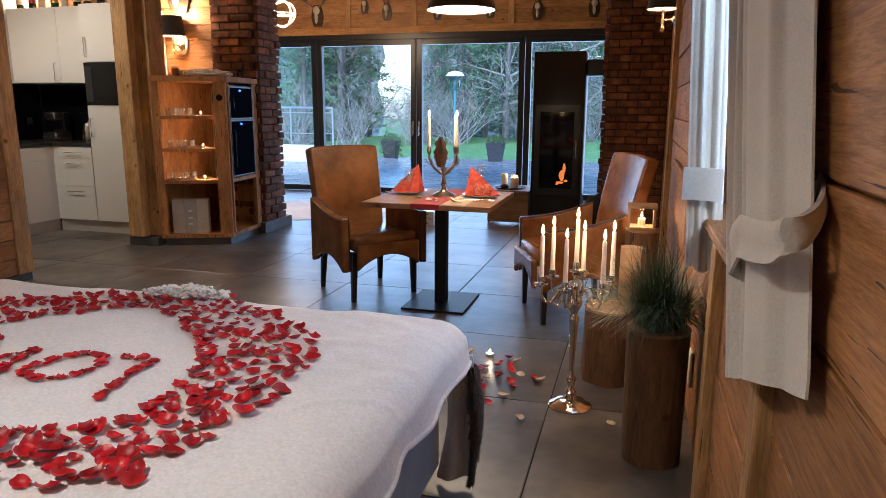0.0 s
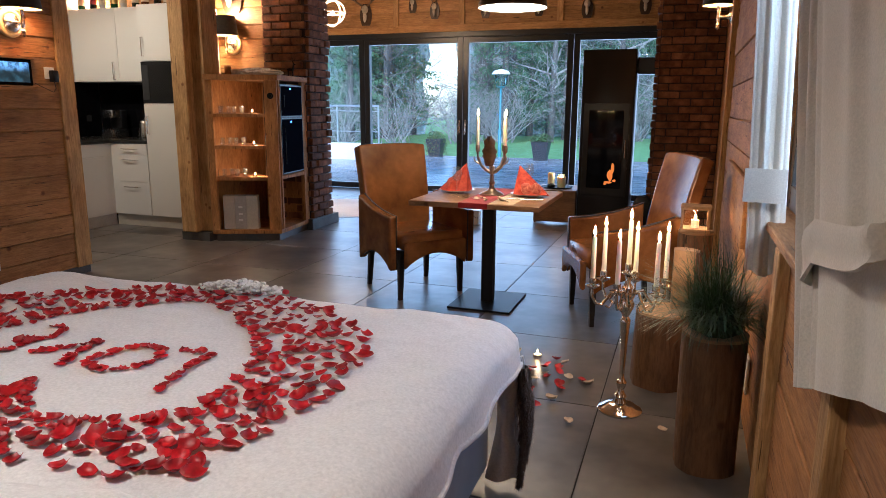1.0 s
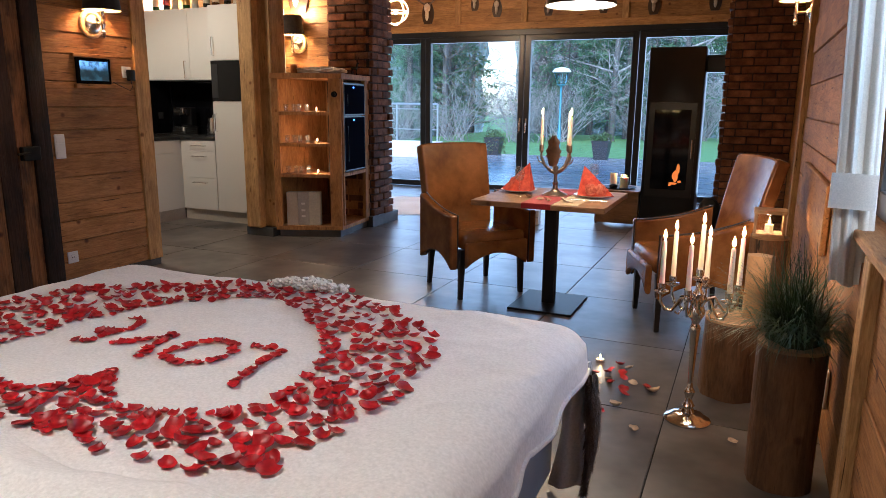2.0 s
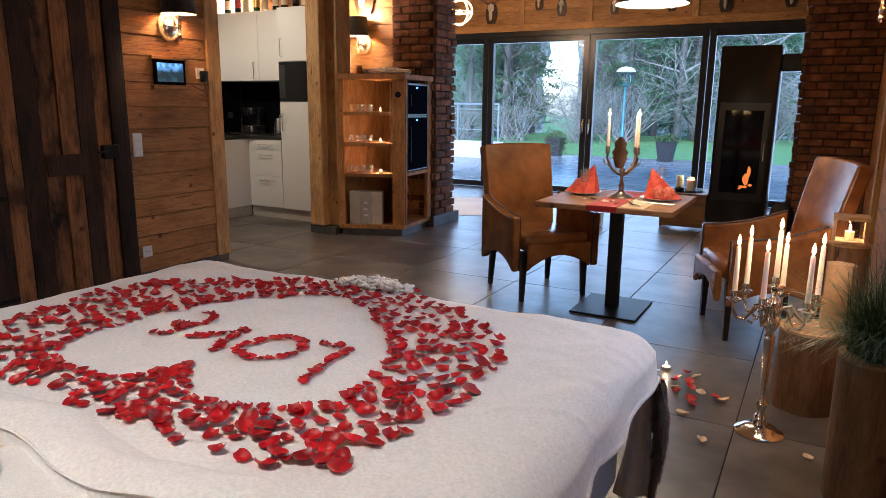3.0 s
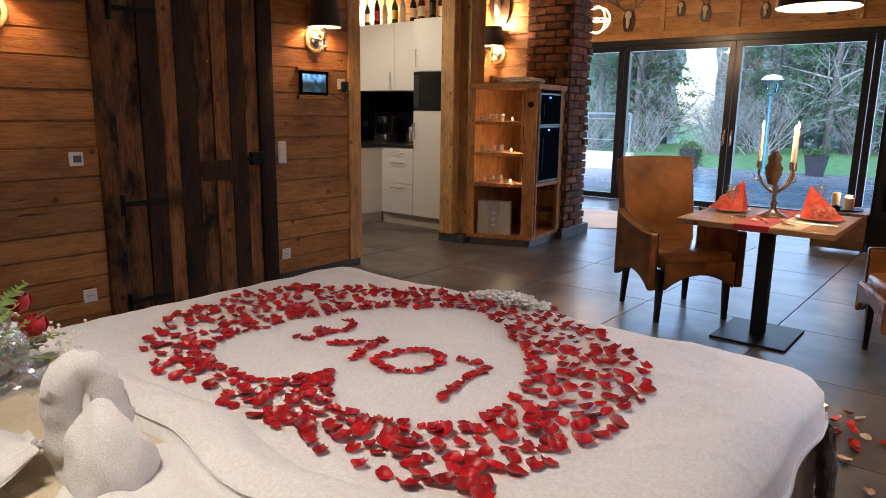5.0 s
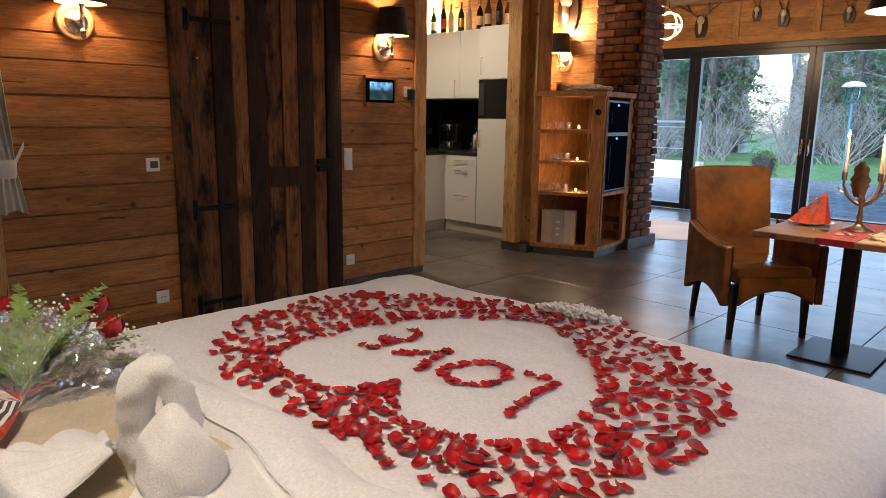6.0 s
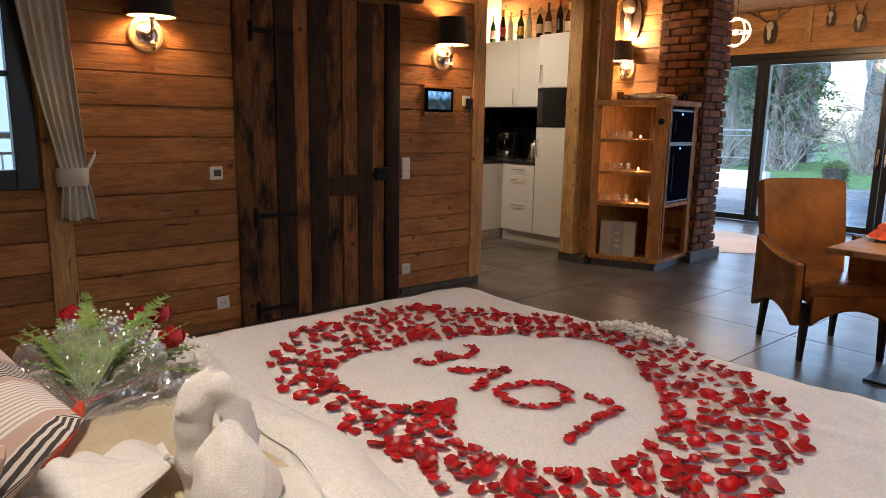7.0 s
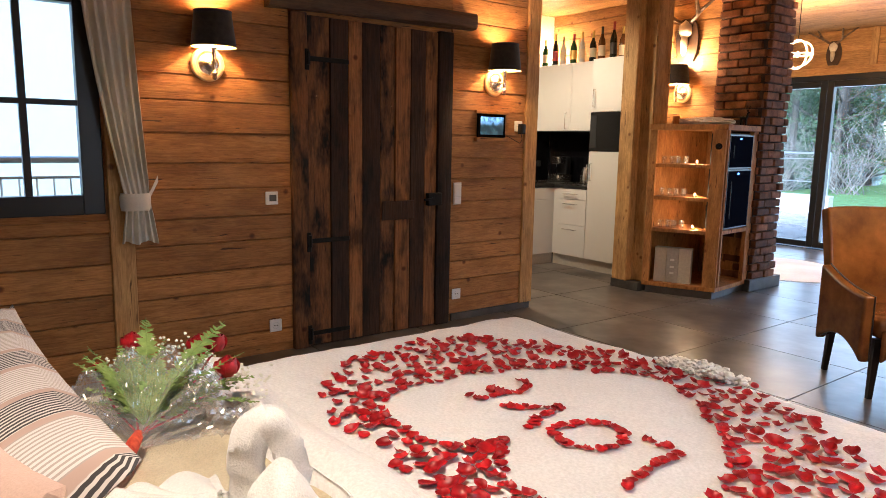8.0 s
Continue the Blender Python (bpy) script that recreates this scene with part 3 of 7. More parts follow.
# ---- dining table ----
TX, TY, TZ = -0.865, 5.56, 0.755
table = thing("dining_table", "square oak dining table on a black steel pedestal", "table", pose(TX, TY, 0))
part("tabletop", boxm(-0.43, 0.43, -0.42, 0.42, TZ - 0.035, TZ, bevel=0.004), TABLE_WOOD, table)
part("pedestal", boxm(-0.04, 0.04, -0.04, 0.04, 0.012, TZ - 0.045, bevel=0.004), BLACK, table)
part("base_plate", boxm(-0.22, 0.22, -0.25, 0.25, 0.0, 0.014, bevel=0.003), BLACK, table, "flat black steel base plate")
part("mounting_plate", boxm(-0.18, 0.18, -0.18, 0.18, TZ - 0.045, TZ - 0.0352, bevel=0.002), BLACK, table)


# ---- chairs ----
def chair(m, label):
    """High-backed armchair, facing local -y."""
    c = thing("dining_chair", label, "chair", m, "chairs at the dining table")
    w, d = 0.29, 0.29
    part("seat", boxm(-w + 0.03, w - 0.03, -d, d - 0.06, 0.36, 0.475, bevel=0.035, seg=3), LEATHER, c, smooth=True)

    def back(u, v):
        x = (u - 0.5) * 2 * (w - 0.01) * (0.94 + 0.08 * v)
        zz = 0.3 + v * 0.76
        yy = d - 0.07 + 0.14 * v ** 1.5 + 0.02 * (1 - (2 * u - 1) ** 2)
        return x, yy, zz + (0.012 * (1 - (2 * u - 1) ** 4) if v > 0.9 else 0)
    bm = sheet(bmesh.new(), 10, 14, back, 0.085)
    part("backrest", bm, LEATHER, c, smooth=True)
    for s in (-1, 1):
        def side(u, v):
            yy = -d + 0.01 + u * (2 * d - 0.06)
            top = 0.61 + 0.1 * u ** 2
            low = 0.22 + 0.1 * math.sin(math.pi * min(1, max(0, u))) ** 0.8
            return s * (w - 0.005), yy, low + v * (top - low)
        bm = sheet(bmesh.new(), 14, 8, side, -s * 0.065)
        part("armrest", bm, LEATHER, c, smooth=True)
    def skirt_pt(u, v):
        x = (u - 0.5) * 2 * (w - 0.04)
        low = 0.23 + 0.1 * math.sin(math.pi * u) ** 0.8
        return x, -d - 0.004, low + v * (0.42 - low)
    part("front_skirt", sheet(bmesh.new(), 14, 4, skirt_pt, -0.04), LEATHER, c, smooth=True)
    def back_skirt(u, v):
        x = (u - 0.5) * 2 * (w - 0.03)
        low = 0.22 + 0.08 * math.sin(math.pi * u) ** 0.8
        return x, d - 0.02, low + v * (0.42 - low)
    part("back_skirt", sheet(bmesh.new(), 14, 4, back_skirt, -0.03), LEATHER, c, smooth=True)
    for o in c.children:
        if o.name.split(".")[0] in ("backrest", "armrest", "front_skirt", "back_skirt"):
            mod = o.modifiers.new("rounding", "BEVEL")
            mod.width, mod.segments, mod.limit_method, mod.angle_limit = 0.016, 3, "ANGLE", radians(50)
    for s in (-1, 1):
        pts = [(s * (w + 0.001), -d + 0.01 + u * (2 * d - 0.06), 0.61 + 0.1 * u * u) for u in (0, 0.2, 0.4, 0.6, 0.8, 1.0)]
        pts = [(s * (w + 0.001), -d + 0.012, 0.23)] + pts
        part("piping", tube(bmesh.new(), pts, 0.005, 6), LEG, c, "dark leather piping", True)
    for sx in (-1, 1):
        for sy in (-1, 1):
            bm = bmesh.new()
            x, y = sx * (w - 0.05), sy * (d - 0.05) - (0.01 if sy < 0 else 0)
            x1, y1 = x + sx * 0.01, y + sy * (0.03 if sy > 0 else 0.0)
            a = [(x - 0.022, y - 0.022, 0.36), (x + 0.022, y - 0.022, 0.36), (x + 0.022, y + 0.022, 0.36), (x - 0.022, y + 0.022, 0.36)]
            b = [(x1 - 0.014, y1 - 0.014, 0), (x1 + 0.014, y1 - 0.014, 0), (x1 + 0.014, y1 + 0.014, 0), (x1 - 0.014, y1 + 0.014, 0)]
            va, vb = [bm.verts.new(p) for p in a], [bm.verts.new(p) for p in b]
            bm.faces.new(va)
            bm.faces.new(vb[::-1])
            for i in range(4):
                bm.faces.new((va[i], vb[i], vb[(i + 1) % 4], va[(i + 1) % 4]))
            part("leg", bm, LEG, c, "black tapered wooden leg")
    return c


chair(pose(-1.49, 5.735, 0, 0, 0, 50), "high-backed cognac leather armchair with black legs")
chair(pose(0.03, 5.58, 0, 0, 0, -67), "high-backed cognac leather armchair with a sheen of daylight")


# ---- candles ----
def flame(parent, place, s=1.0, name="flame"):
    bm = lathe(bmesh.new(), [(0.0015 * s, 0), (0.006 * s, 0.008 * s), (0.0075 * s, 0.016 * s), (0.005 * s, 0.03 * s), (0.0008 * s, 0.046 * s)], place, 8)
    ob = part(name, bm, FLAME, parent, "small bright candle flame", True)
    return ob


def taper(parent, place, h, r=0.011):
    bm = lathe(bmesh.new(), [(r * 0.95, 0), (r, 0.01), (r * 0.82, h * 0.97), (r * 0.5, h)], place, 12)
    c = part("candle", bm, WAX, parent, "ivory taper candle, burning", True)
    flame(c, (place[0], place[1], place[2] + h + 0.004), 0.95)
    return c


def tealight(x, y, z, label, group, r=0.019):
    t = thing("tealight", label, "candle", pose(x, y, z), group)
    part("cup", lathe(bmesh.new(), [(r, 0), (r, 0.016), (r - 0.001, 0.017)], n=14), CHROME, t, "thin aluminium cup", True)
    part("wax", lathe(bmesh.new(), [(r - 0.002, 0.0165), (r - 0.002, 0.018), (0.002, 0.0182)], n=14), WAX, t)
    flame(t, (0, 0, 0.019), 0.55)
    return t


# floor candelabra
fc = thing("floor_candelabra", "tall silver floor candelabra with seven burning ivory candles", "candelabra", pose(0.18, 4.07, 0))
part("foot", lathe(bmesh.new(), [(0.098, 0), (0.1, 0.008), (0.092, 0.016), (0.075, 0.022), (0.06, 0.034), (0.03, 0.042), (0.02, 0.06), (0.028, 0.07), (0.018, 0.085), (0.014, 0.1)], n=28), SILVER, fc, smooth=True)
part("stem", lathe(bmesh.new(), [(0.014, 0.1), (0.022, 0.125), (0.024, 0.135), (0.012, 0.155), (0.011, 0.18), (0.016, 0.33), (0.022, 0.42), (0.023, 0.43), (0.014, 0.445), (0.02, 0.46), (0.034, 0.49), (0.036, 0.505), (0.02, 0.54), (0.016, 0.56), (0.026, 0.58), (0.012, 0.6), (0.014, 0.63)], n=18), SILVER, fc, smooth=True)
FCA = [(200, 0.155), (140, 0.15), (80, 0.13), (20, 0.165), (-40, 0.16), (255, 0.13)]
for ang, r in FCA:
    a = radians(ang)
    c, s = math.cos(a), math.sin(a)
    bm = tube(bmesh.new(), [(c * q * r, s * q * r, h) for q, h in ((0.1, 0.52), (0.25, 0.56), (0.42, 0.565), (0.55, 0.53), (0.7, 0.5), (0.88, 0.505), (1.0, 0.54), (1.0, 0.575))], 0.0065)
    tube(bm, [(c * q * r, s * q * r, h) for q, h in ((0.5, 0.53), (0.42, 0.505), (0.5, 0.485), (0.6, 0.495))], 0.005)
    arm = part("arm", bm, SILVER, fc, smooth=True)
    part("drip_pan", lathe(bmesh.new(), [(0.006, 0.57), (0.03, 0.585), (0.032, 0.589), (0.012, 0.592), (0.016, 0.6), (0.016, 0.622), (0.013, 0.622)], (c * r, s * r, 0), 16), SILVER, arm, smooth=True)
    taper(fc, (c * r, s * r, 0.615), 0.2 + 0.01 * math.sin(ang))
part("drip_pan", lathe(bmesh.new(), [(0.01, 0.63), (0.032, 0.645), (0.034, 0.65), (0.014, 0.655), (0.016, 0.685), (0.013, 0.685)], n=16), SILVER, fc, smooth=True)
taper(fc, (0, 0, 0.68), 0.2)
lamp("candle light", (0.18, 4.07, 1.03), CANDLE_W * 9, WARM, 0.12)

# stumps, plant, lantern
def stump(x, y, r, h, label, seed):
    st = thing("log_stump", label, "stump", pose(x, y, 0), "log stumps by the wall")
    bm = bmesh.new()
    n, rows = 28, 8
    rings = []
    for k in range(rows + 1):
        z = h * k / rows
        rings.append([bm.verts.new(((r * (1 + 0.1 * noise.noise((math.cos(t) * 1.4 + seed, math.sin(t) * 1.4, z * 1.5)) + 0.02 * math.sin(9 * t))) * math.cos(t), (r * (1 + 0.1 * noise.noise((math.cos(t) * 1.4 + seed, math.sin(t) * 1.4, z * 1.5)))) * math.sin(t), z)) for t in (2 * math.pi * i / n for i in range(n))])
    for a, b in zip(rings, rings[1:]):
        for i in range(n):
            bm.faces.new((a[i], a[(i + 1) % n], b[(i + 1) % n], b[i]))
    bm.faces.new(rings[0][::-1])
    part("trunk", bm, BARK_Z, st, smooth=True)
    bm = bmesh.new()
    top = [bm.verts.new((v[0] * 1.01, v[1] * 1.01, h)) for v in [(r * (1 + 0.1 * noise.noise((math.cos(t) * 1.4 + seed, math.sin(t) * 1.4, h * 1.5))) * math.cos(t), r * (1 + 0.1 * noise.noise((math.cos(t) * 1.4 + seed, math.sin(t) * 1.4, h * 1.5))) * math.sin(t)) for t in (2 * math.pi * i / n for i in range(n))]]
    f = bm.faces.new(top)
    ext = bmesh.ops.extrude_face_region(bm, geom=[f])
    for v in ext["geom"]:
        if isinstance(v, bmesh.types.BMVert):
            v.co.z += 0.012
    part("sawn_top", bm, LOG_END, st, "pale sawn end with year rings")
    return st


stump(0.53, 3.69, 0.118, 0.525, "tall stripped log stump carrying a grass plant", 3)
stump(0.33, 4.47, 0.135, 0.37, "low stripped log stump beside the wall", 8)
stump(0.47, 5.25, 0.1, 0.64, "dark log stump carrying a glass lantern", 5)
GRASS_BLADE = surface("dark green blade", (0.01, 0.03, 0.008), (0.04, 0.09, 0.025), 30, 0.5, spread=0)
plant = thing("grass_plant", "dense dark green potted grass on a log", "plant", pose(0.53, 3.69, 0.537))
part("root_ball", blob(bmesh.new(), (0, 0, 0.02), (0.1, 0.1, 0.035), 4, 0.3), surface("moss", (0.02, 0.04, 0.01), (0.06, 0.08, 0.03), 30, 0.95, spread=0), plant)
pr = random.Random(11)
verts, faces = [], []
for i in range(1100):
    a, lean, ln = pr.uniform(0, 6.283), pr.random() ** 0.55 * 1.6, pr.uniform(0.2, 0.37)
    x0, y0 = pr.gauss(0, 0.04), pr.gauss(0, 0.04)
    w = pr.uniform(0.0018, 0.0034)
    c, s = math.cos(a), math.sin(a)
    base = len(verts)
    for k in range(4):
        q = k / 3
        th = lean * (0.45 + 0.55 * q)
        rr, zz = ln * q * math.sin(th), ln * q * math.cos(th) - 0.03 * q * q * lean
        ww = w * (1 - 0.85 * q)
        px, py = x0 + c * rr, y0 + s * rr
        zz = max(zz, -0.005)
        verts += [(min(px - s * ww, 0.155), py + c * ww, zz + 0.03), (min(px + s * ww, 0.155), py - c * ww, zz + 0.03)]
    for k in range(3):
        faces.append((base + 2 * k, base + 2 * k + 1, base + 2 * k + 3, base + 2 * k + 2))
me = bpy.data.meshes.new("foliage")
me.from_pydata(verts, [], faces)
me.materials.append(GRASS_BLADE)
blades = tagged(new("foliage", me), "fine dark green blades", kind="stuff")
blades.parent = plant

lantern = thing("lantern", "small glass lantern with a burning candle on a log", "lantern", pose(0.46, 5.22, 0.655))
part("base_board", boxm(-0.08, 0.08, -0.07, 0.07, 0, 0.02, bevel=0.003), LOG_END, lantern)
part("top_board", boxm(-0.085, 0.085, -0.075, 0.075, 0.13, 0.15, bevel=0.003), LOG_END, lantern)
for sx in (-1, 1):
    for sy in (-1, 1):
        part("corner_post", boxm(sx * 0.072 - 0.007, sx * 0.072 + 0.007, sy * 0.062 - 0.007, sy * 0.062 + 0.007, 0.02, 0.13), LOG_END, lantern)
for sx in (-1, 1):
    part("pane", boxm(sx * 0.072 - 0.001, sx * 0.072 + 0.001, -0.055, 0.055, 0.02, 0.13), PANE, lantern).visible_shadow = False
for sy in (-1, 1):
    part("pane", boxm(-0.065, 0.065, sy * 0.062 - 0.001, sy * 0.062 + 0.001, 0.02, 0.13), PANE, lantern).visible_shadow = False
part("candle", lathe(bmesh.new(), [(0.022, 0.02), (0.022, 0.065), (0.002, 0.066)], n=14), WAX, lantern, smooth=True)
flame(lantern, (0, 0, 0.068), 0.7)
lamp("lantern light", (0.46, 5.22, 0.77), 0.5, WARM, 0.02)
logc = thing("split_log_candle", "pale split log standing on end with a candle hollow", "candle holder", pose(0.41, 4.5, 0.382))
part("log", prism(bmesh.new(), [(-0.045, -0.03), (0.05, -0.04), (0.06, 0.03), (0.0, 0.06), (-0.05, 0.03)], 0, 0.3), LOG_END, logc)
part("bark", prism(bmesh.new(), [(0.052, -0.042), (0.066, -0.036), (0.072, 0.034), (0.061, 0.032)], 0, 0.295), BARK_Z, logc, "strip of dark bark")

# petals
def petal_mesh(seed, size=0.025):
    """A cupped petal: narrow foot, broad notched lip, rolled sides."""
    r = random.Random(seed)
    cup, twist, roll = r.uniform(0.3, 0.85), r.uniform(-0.4, 0.4), r.uniform(0.0, 0.4)

    def pt(u, v):
        w = math.sin(math.pi * (0.13 + 0.7 * v ** 0.8)) ** 0.75
        a = (u - 0.5) * 2
        x = a * size * 0.72 * w
        y = (v - 0.5) * 1.55 * size * (1 - 0.1 * v * (1 - abs(a)))
        z = cup * (x * x * 1.3 + y * y) / size * 0.8 + twist * x * y / size * 0.7 + roll * abs(a) ** 3 * size * 0.4 * v
        return x, y, z + 0.0015
    return sheet(bmesh.new(), 5, 5, pt, 0.0007)


PETALS = []
for k in range(8):
    src = part("petal_source", petal_mesh(k), PETAL, smooth=True)
    PETALS.append(src.data)
    bpy.data.objects.remove(src)
PALE = []
for k in range(3):
    src = part("petal_source", petal_mesh(20 + k, 0.028), PETAL_PALE, smooth=True)
    PALE.append(src.data)
    bpy.data.objects.remove(src)


def petal(x, y, z, r, data=None, parent=None, s=1.0, lean=20):
    o = new("petal", data or r.choice(PETALS))
    o.parent = parent
    o.matrix_basis = pose(x, y, z, r.uniform(-lean, lean), r.uniform(-lean, lean), r.uniform(0, 360)) @ Matrix.Scale(s * r.uniform(0.7, 1.3), 4)
    return o


def inside(poly, x, y):
    hit = False
    for (x0, y0), (x1, y1) in zip(poly, poly[1:] + poly[:1]):
        if (y0 > y) != (y1 > y) and x < (x1 - x0) * (y - y0) / (y1 - y0) + x0:
            hit = not hit
    return hit


def along(path, step, closed=False):
    pts = path + path[:1] if closed else path
    out, left = [], 0.0
    for (x0, y0), (x1, y1) in zip(pts, pts[1:]):
        d = math.hypot(x1 - x0, y1 - y0)
        q = left
        while q < d:
            out.append((x0 + (x1 - x0) * q / d, y0 + (y1 - y0) * q / d))
            q += step
        left = q - d
    return out


INNER = [(-1.18, 2.285), (-1.205, 2.215), (-1.235, 2.14), (-1.31, 2.09), (-1.4, 2.085), (-1.49, 2.095), (-1.565, 2.125), (-1.63, 2.2), (-1.665, 2.29), (-1.65, 2.42), (-1.625, 2.58), (-1.59, 2.71), (-1.545, 2.81), (-1.455, 2.89), (-1.35, 2.965), (-1.22, 3.035), (-1.01, 2.92), (-0.915, 2.845), (-0.825, 2.75), (-0.755, 2.655), (-0.705, 2.55), (-0.68, 2.42), (-0.68, 2.31), (-0.765, 2.2), (-0.875, 2.14), (-0.93, 2.12), (-1.0, 2.12), (-1.075, 2.17)]
MID = (-1.19, 2.52)


def wider(k):
    return [(MID[0] + (x - MID[0]) * k, MID[1] + (y - MID[1]) * k) for x, y in INNER]


pr = random.Random(5)
petal_heart = thing("petal_heart", "large heart of red rose petals framing letters on the blanket", "petals")
spots = along(INNER, 0.034, True) + along(wider(1.045), 0.075, True)
LETTERS = [
    [(-0.838, 2.35), (-0.855, 2.445), (-0.856, 2.52), (-0.855, 2.59), (-0.914, 2.6), (-0.97, 2.6)],
    [(-1.075 + 0.09 * math.cos(a), 2.49 + 0.1 * math.sin(a)) for a in (2 * math.pi * i / 18 for i in range(19))],
    [(-1.21, 2.39), (-1.25, 2.5), (-1.26, 2.59), (-1.315, 2.5), (-1.36, 2.425)],
    [(-1.48, 2.4), (-1.43, 2.415), (-1.425, 2.5), (-1.49, 2.49), (-1.43, 2.52), (-1.42, 2.57), (-1.43, 2.62), (-1.515, 2.63)],
]
for path in LETTERS:
    spots += along(path, 0.022)
lines = [(x + pr.gauss(0, 0.005), y + pr.gauss(0, 0.005)) for x, y in spots]
OUTER = [(-1.77, 2.02), (-1.93, 2.14), (-2.0, 2.28), (-2.04, 2.5), (-2.03, 2.68), (-1.99, 2.81), (-1.88, 2.94), (-1.77, 3.03), (-1.56, 3.13), (-1.36, 3.17), (-1.18, 3.18), (-0.93, 3.17), (-0.77, 3.13), (-0.645, 3.02), (-0.515, 2.9), (-0.44, 2.72), (-0.42, 2.58), (-0.42, 2.35), (-0.47, 2.16), (-0.49, 2.05), (-0.58, 1.99), (-0.8, 1.955), (-0.98, 1.95), (-1.1, 1.955), (-1.25, 1.96), (-1.44, 1.975), (-1.53, 1.93)]
loose = []
tries = 0
while len(loose) < 400 and tries < 30000:
    tries += 1
    x, y = pr.uniform(-2.06, -0.4), pr.uniform(1.9, 3.2)
    sparse = pr.random() < (0.35 if x < -1.62 and y < 2.35 else 1.0)
    if sparse and inside(OUTER, x, y) and not inside(wider(1.06), x, y) and all((x - a) ** 2 + (y - b) ** 2 > 0.035 ** 2 for a, b in loose):
        loose.append((x, y))
on_line = set(lines)
nearest = sorted(lines + loose, key=lambda p: (p[0] + 0.3) ** 2 + (p[1] - 1.6) ** 2)
for x, y in nearest[:300]:
    petal(x, y, drape_z(x, y) + 0.003, pr, parent=petal_heart, s=(0.78 if (x, y) in on_line else 1.05), lean=(9 if (x, y) in on_line else 20))
bm = bmesh.new()
for x, y in nearest[300:]:
    tmp = bmesh.new()
    tmp.from_mesh(pr.choice(PETALS))
    m = pose(x, y, drape_z(x, y) + 0.003, pr.uniform(-18, 18), pr.uniform(-18, 18), pr.uniform(0, 360)) @ Matrix.Scale(pr.uniform(0.7, 1.2) * (0.8 if (x, y) in on_line else 1.0), 4)
    vs = [bm.verts.new(m @ v.co) for v in tmp.verts]
    for f in tmp.faces:
        bm.faces.new([vs[v.index] for v in f.verts])
    tmp.free()
tagged(part("scattered_petals", bm, PETAL, petal_heart, smooth=True), "scattered red rose petals", kind="stuff")

FLOOR_PETALS = [(-0.42, 4.63, 1), (-0.2, 4.58, 0), (-0.15, 4.56, 1), (-0.12, 4.21, 0), (-0.22, 4.37, 1), (-0.26, 4.28, 1), (-0.135, 4.06, 1), (-0.02, 3.85, 1), (0.37, 3.92, 1), (0.01, 4.3, 1), (-0.03, 4.34, 0), (-0.13, 4.25, 0), (-0.26, 4.12, 0), (-0.19, 3.97, 0), (-0.32, 4.38, 0), (-0.155, 4.41, 0), (-0.23, 4.5, 0), (-0.3, 4.42, 0), (-0.28, 4.2, 0), (-0.24, 4.45, 0), (-0.2, 4.32, 0), (-0.31, 4.27, 0), (-0.36, 4.33, 1), (-0.17, 4.48, 0), (-0.1, 4.36, 1), (-0.25, 4.16, 0), (-0.34, 4.18, 0)]
for x, y, pale in FLOOR_PETALS:
    o = petal(x, y, 0.006, pr, pr.choice(PALE if pale else PETALS), s=1.1)
    tagged(o, "cream rose petal lying on the floor" if pale else "red rose petal lying on the floor", "petal", "petals on the floor")
tealight(-0.31, 4.6, 0.0, "burning tealight among petals on the floor", "tealights", 0.024)
lamp("tealight glow", (-0.31, 4.6, 0.07), 0.12, WARM, 0.01)


# ---- on the dining table ----
NAPKIN = surface("red printed paper napkin", (0.4, 0.02, 0.01), (0.72, 0.11, 0.045), 40, 0.7, spread=0)
RUNNER = fabric("red table runner", (0.3, 0.012, 0.015), (0.42, 0.025, 0.025), 12, 260)
PORCELAIN = plain("white porcelain", (0.8, 0.78, 0.74), 0.12)
GLASS = clear_glass("drinking glass", (0.97, 0.98, 0.98), 0.03, 0.0, 0.03, steady=0.09)
runner = part("table_runner", boxm(TX - 0.09, TX + 0.1, TY - 0.42, TY + 0.42, TZ, TZ + 0.003), RUNNER)
tagged(runner, "narrow dark red table runner across the table", "table runner")
part("hanging_end", boxm(TX - 0.09, TX + 0.1, TY - 0.424, TY - 0.4215, TZ - 0.03, TZ + 0.002), RUNNER, runner)
paper = part("paper_mat", boxm(TX + 0.105, TX + 0.26, TY - 0.4, TY + 0.1, TZ, TZ + 0.002), fabric("straw coloured mat", (0.5, 0.36, 0.2), (0.6, 0.45, 0.27), 10, 200))
tagged(paper, "straw coloured mat lying under a plate", "mat")


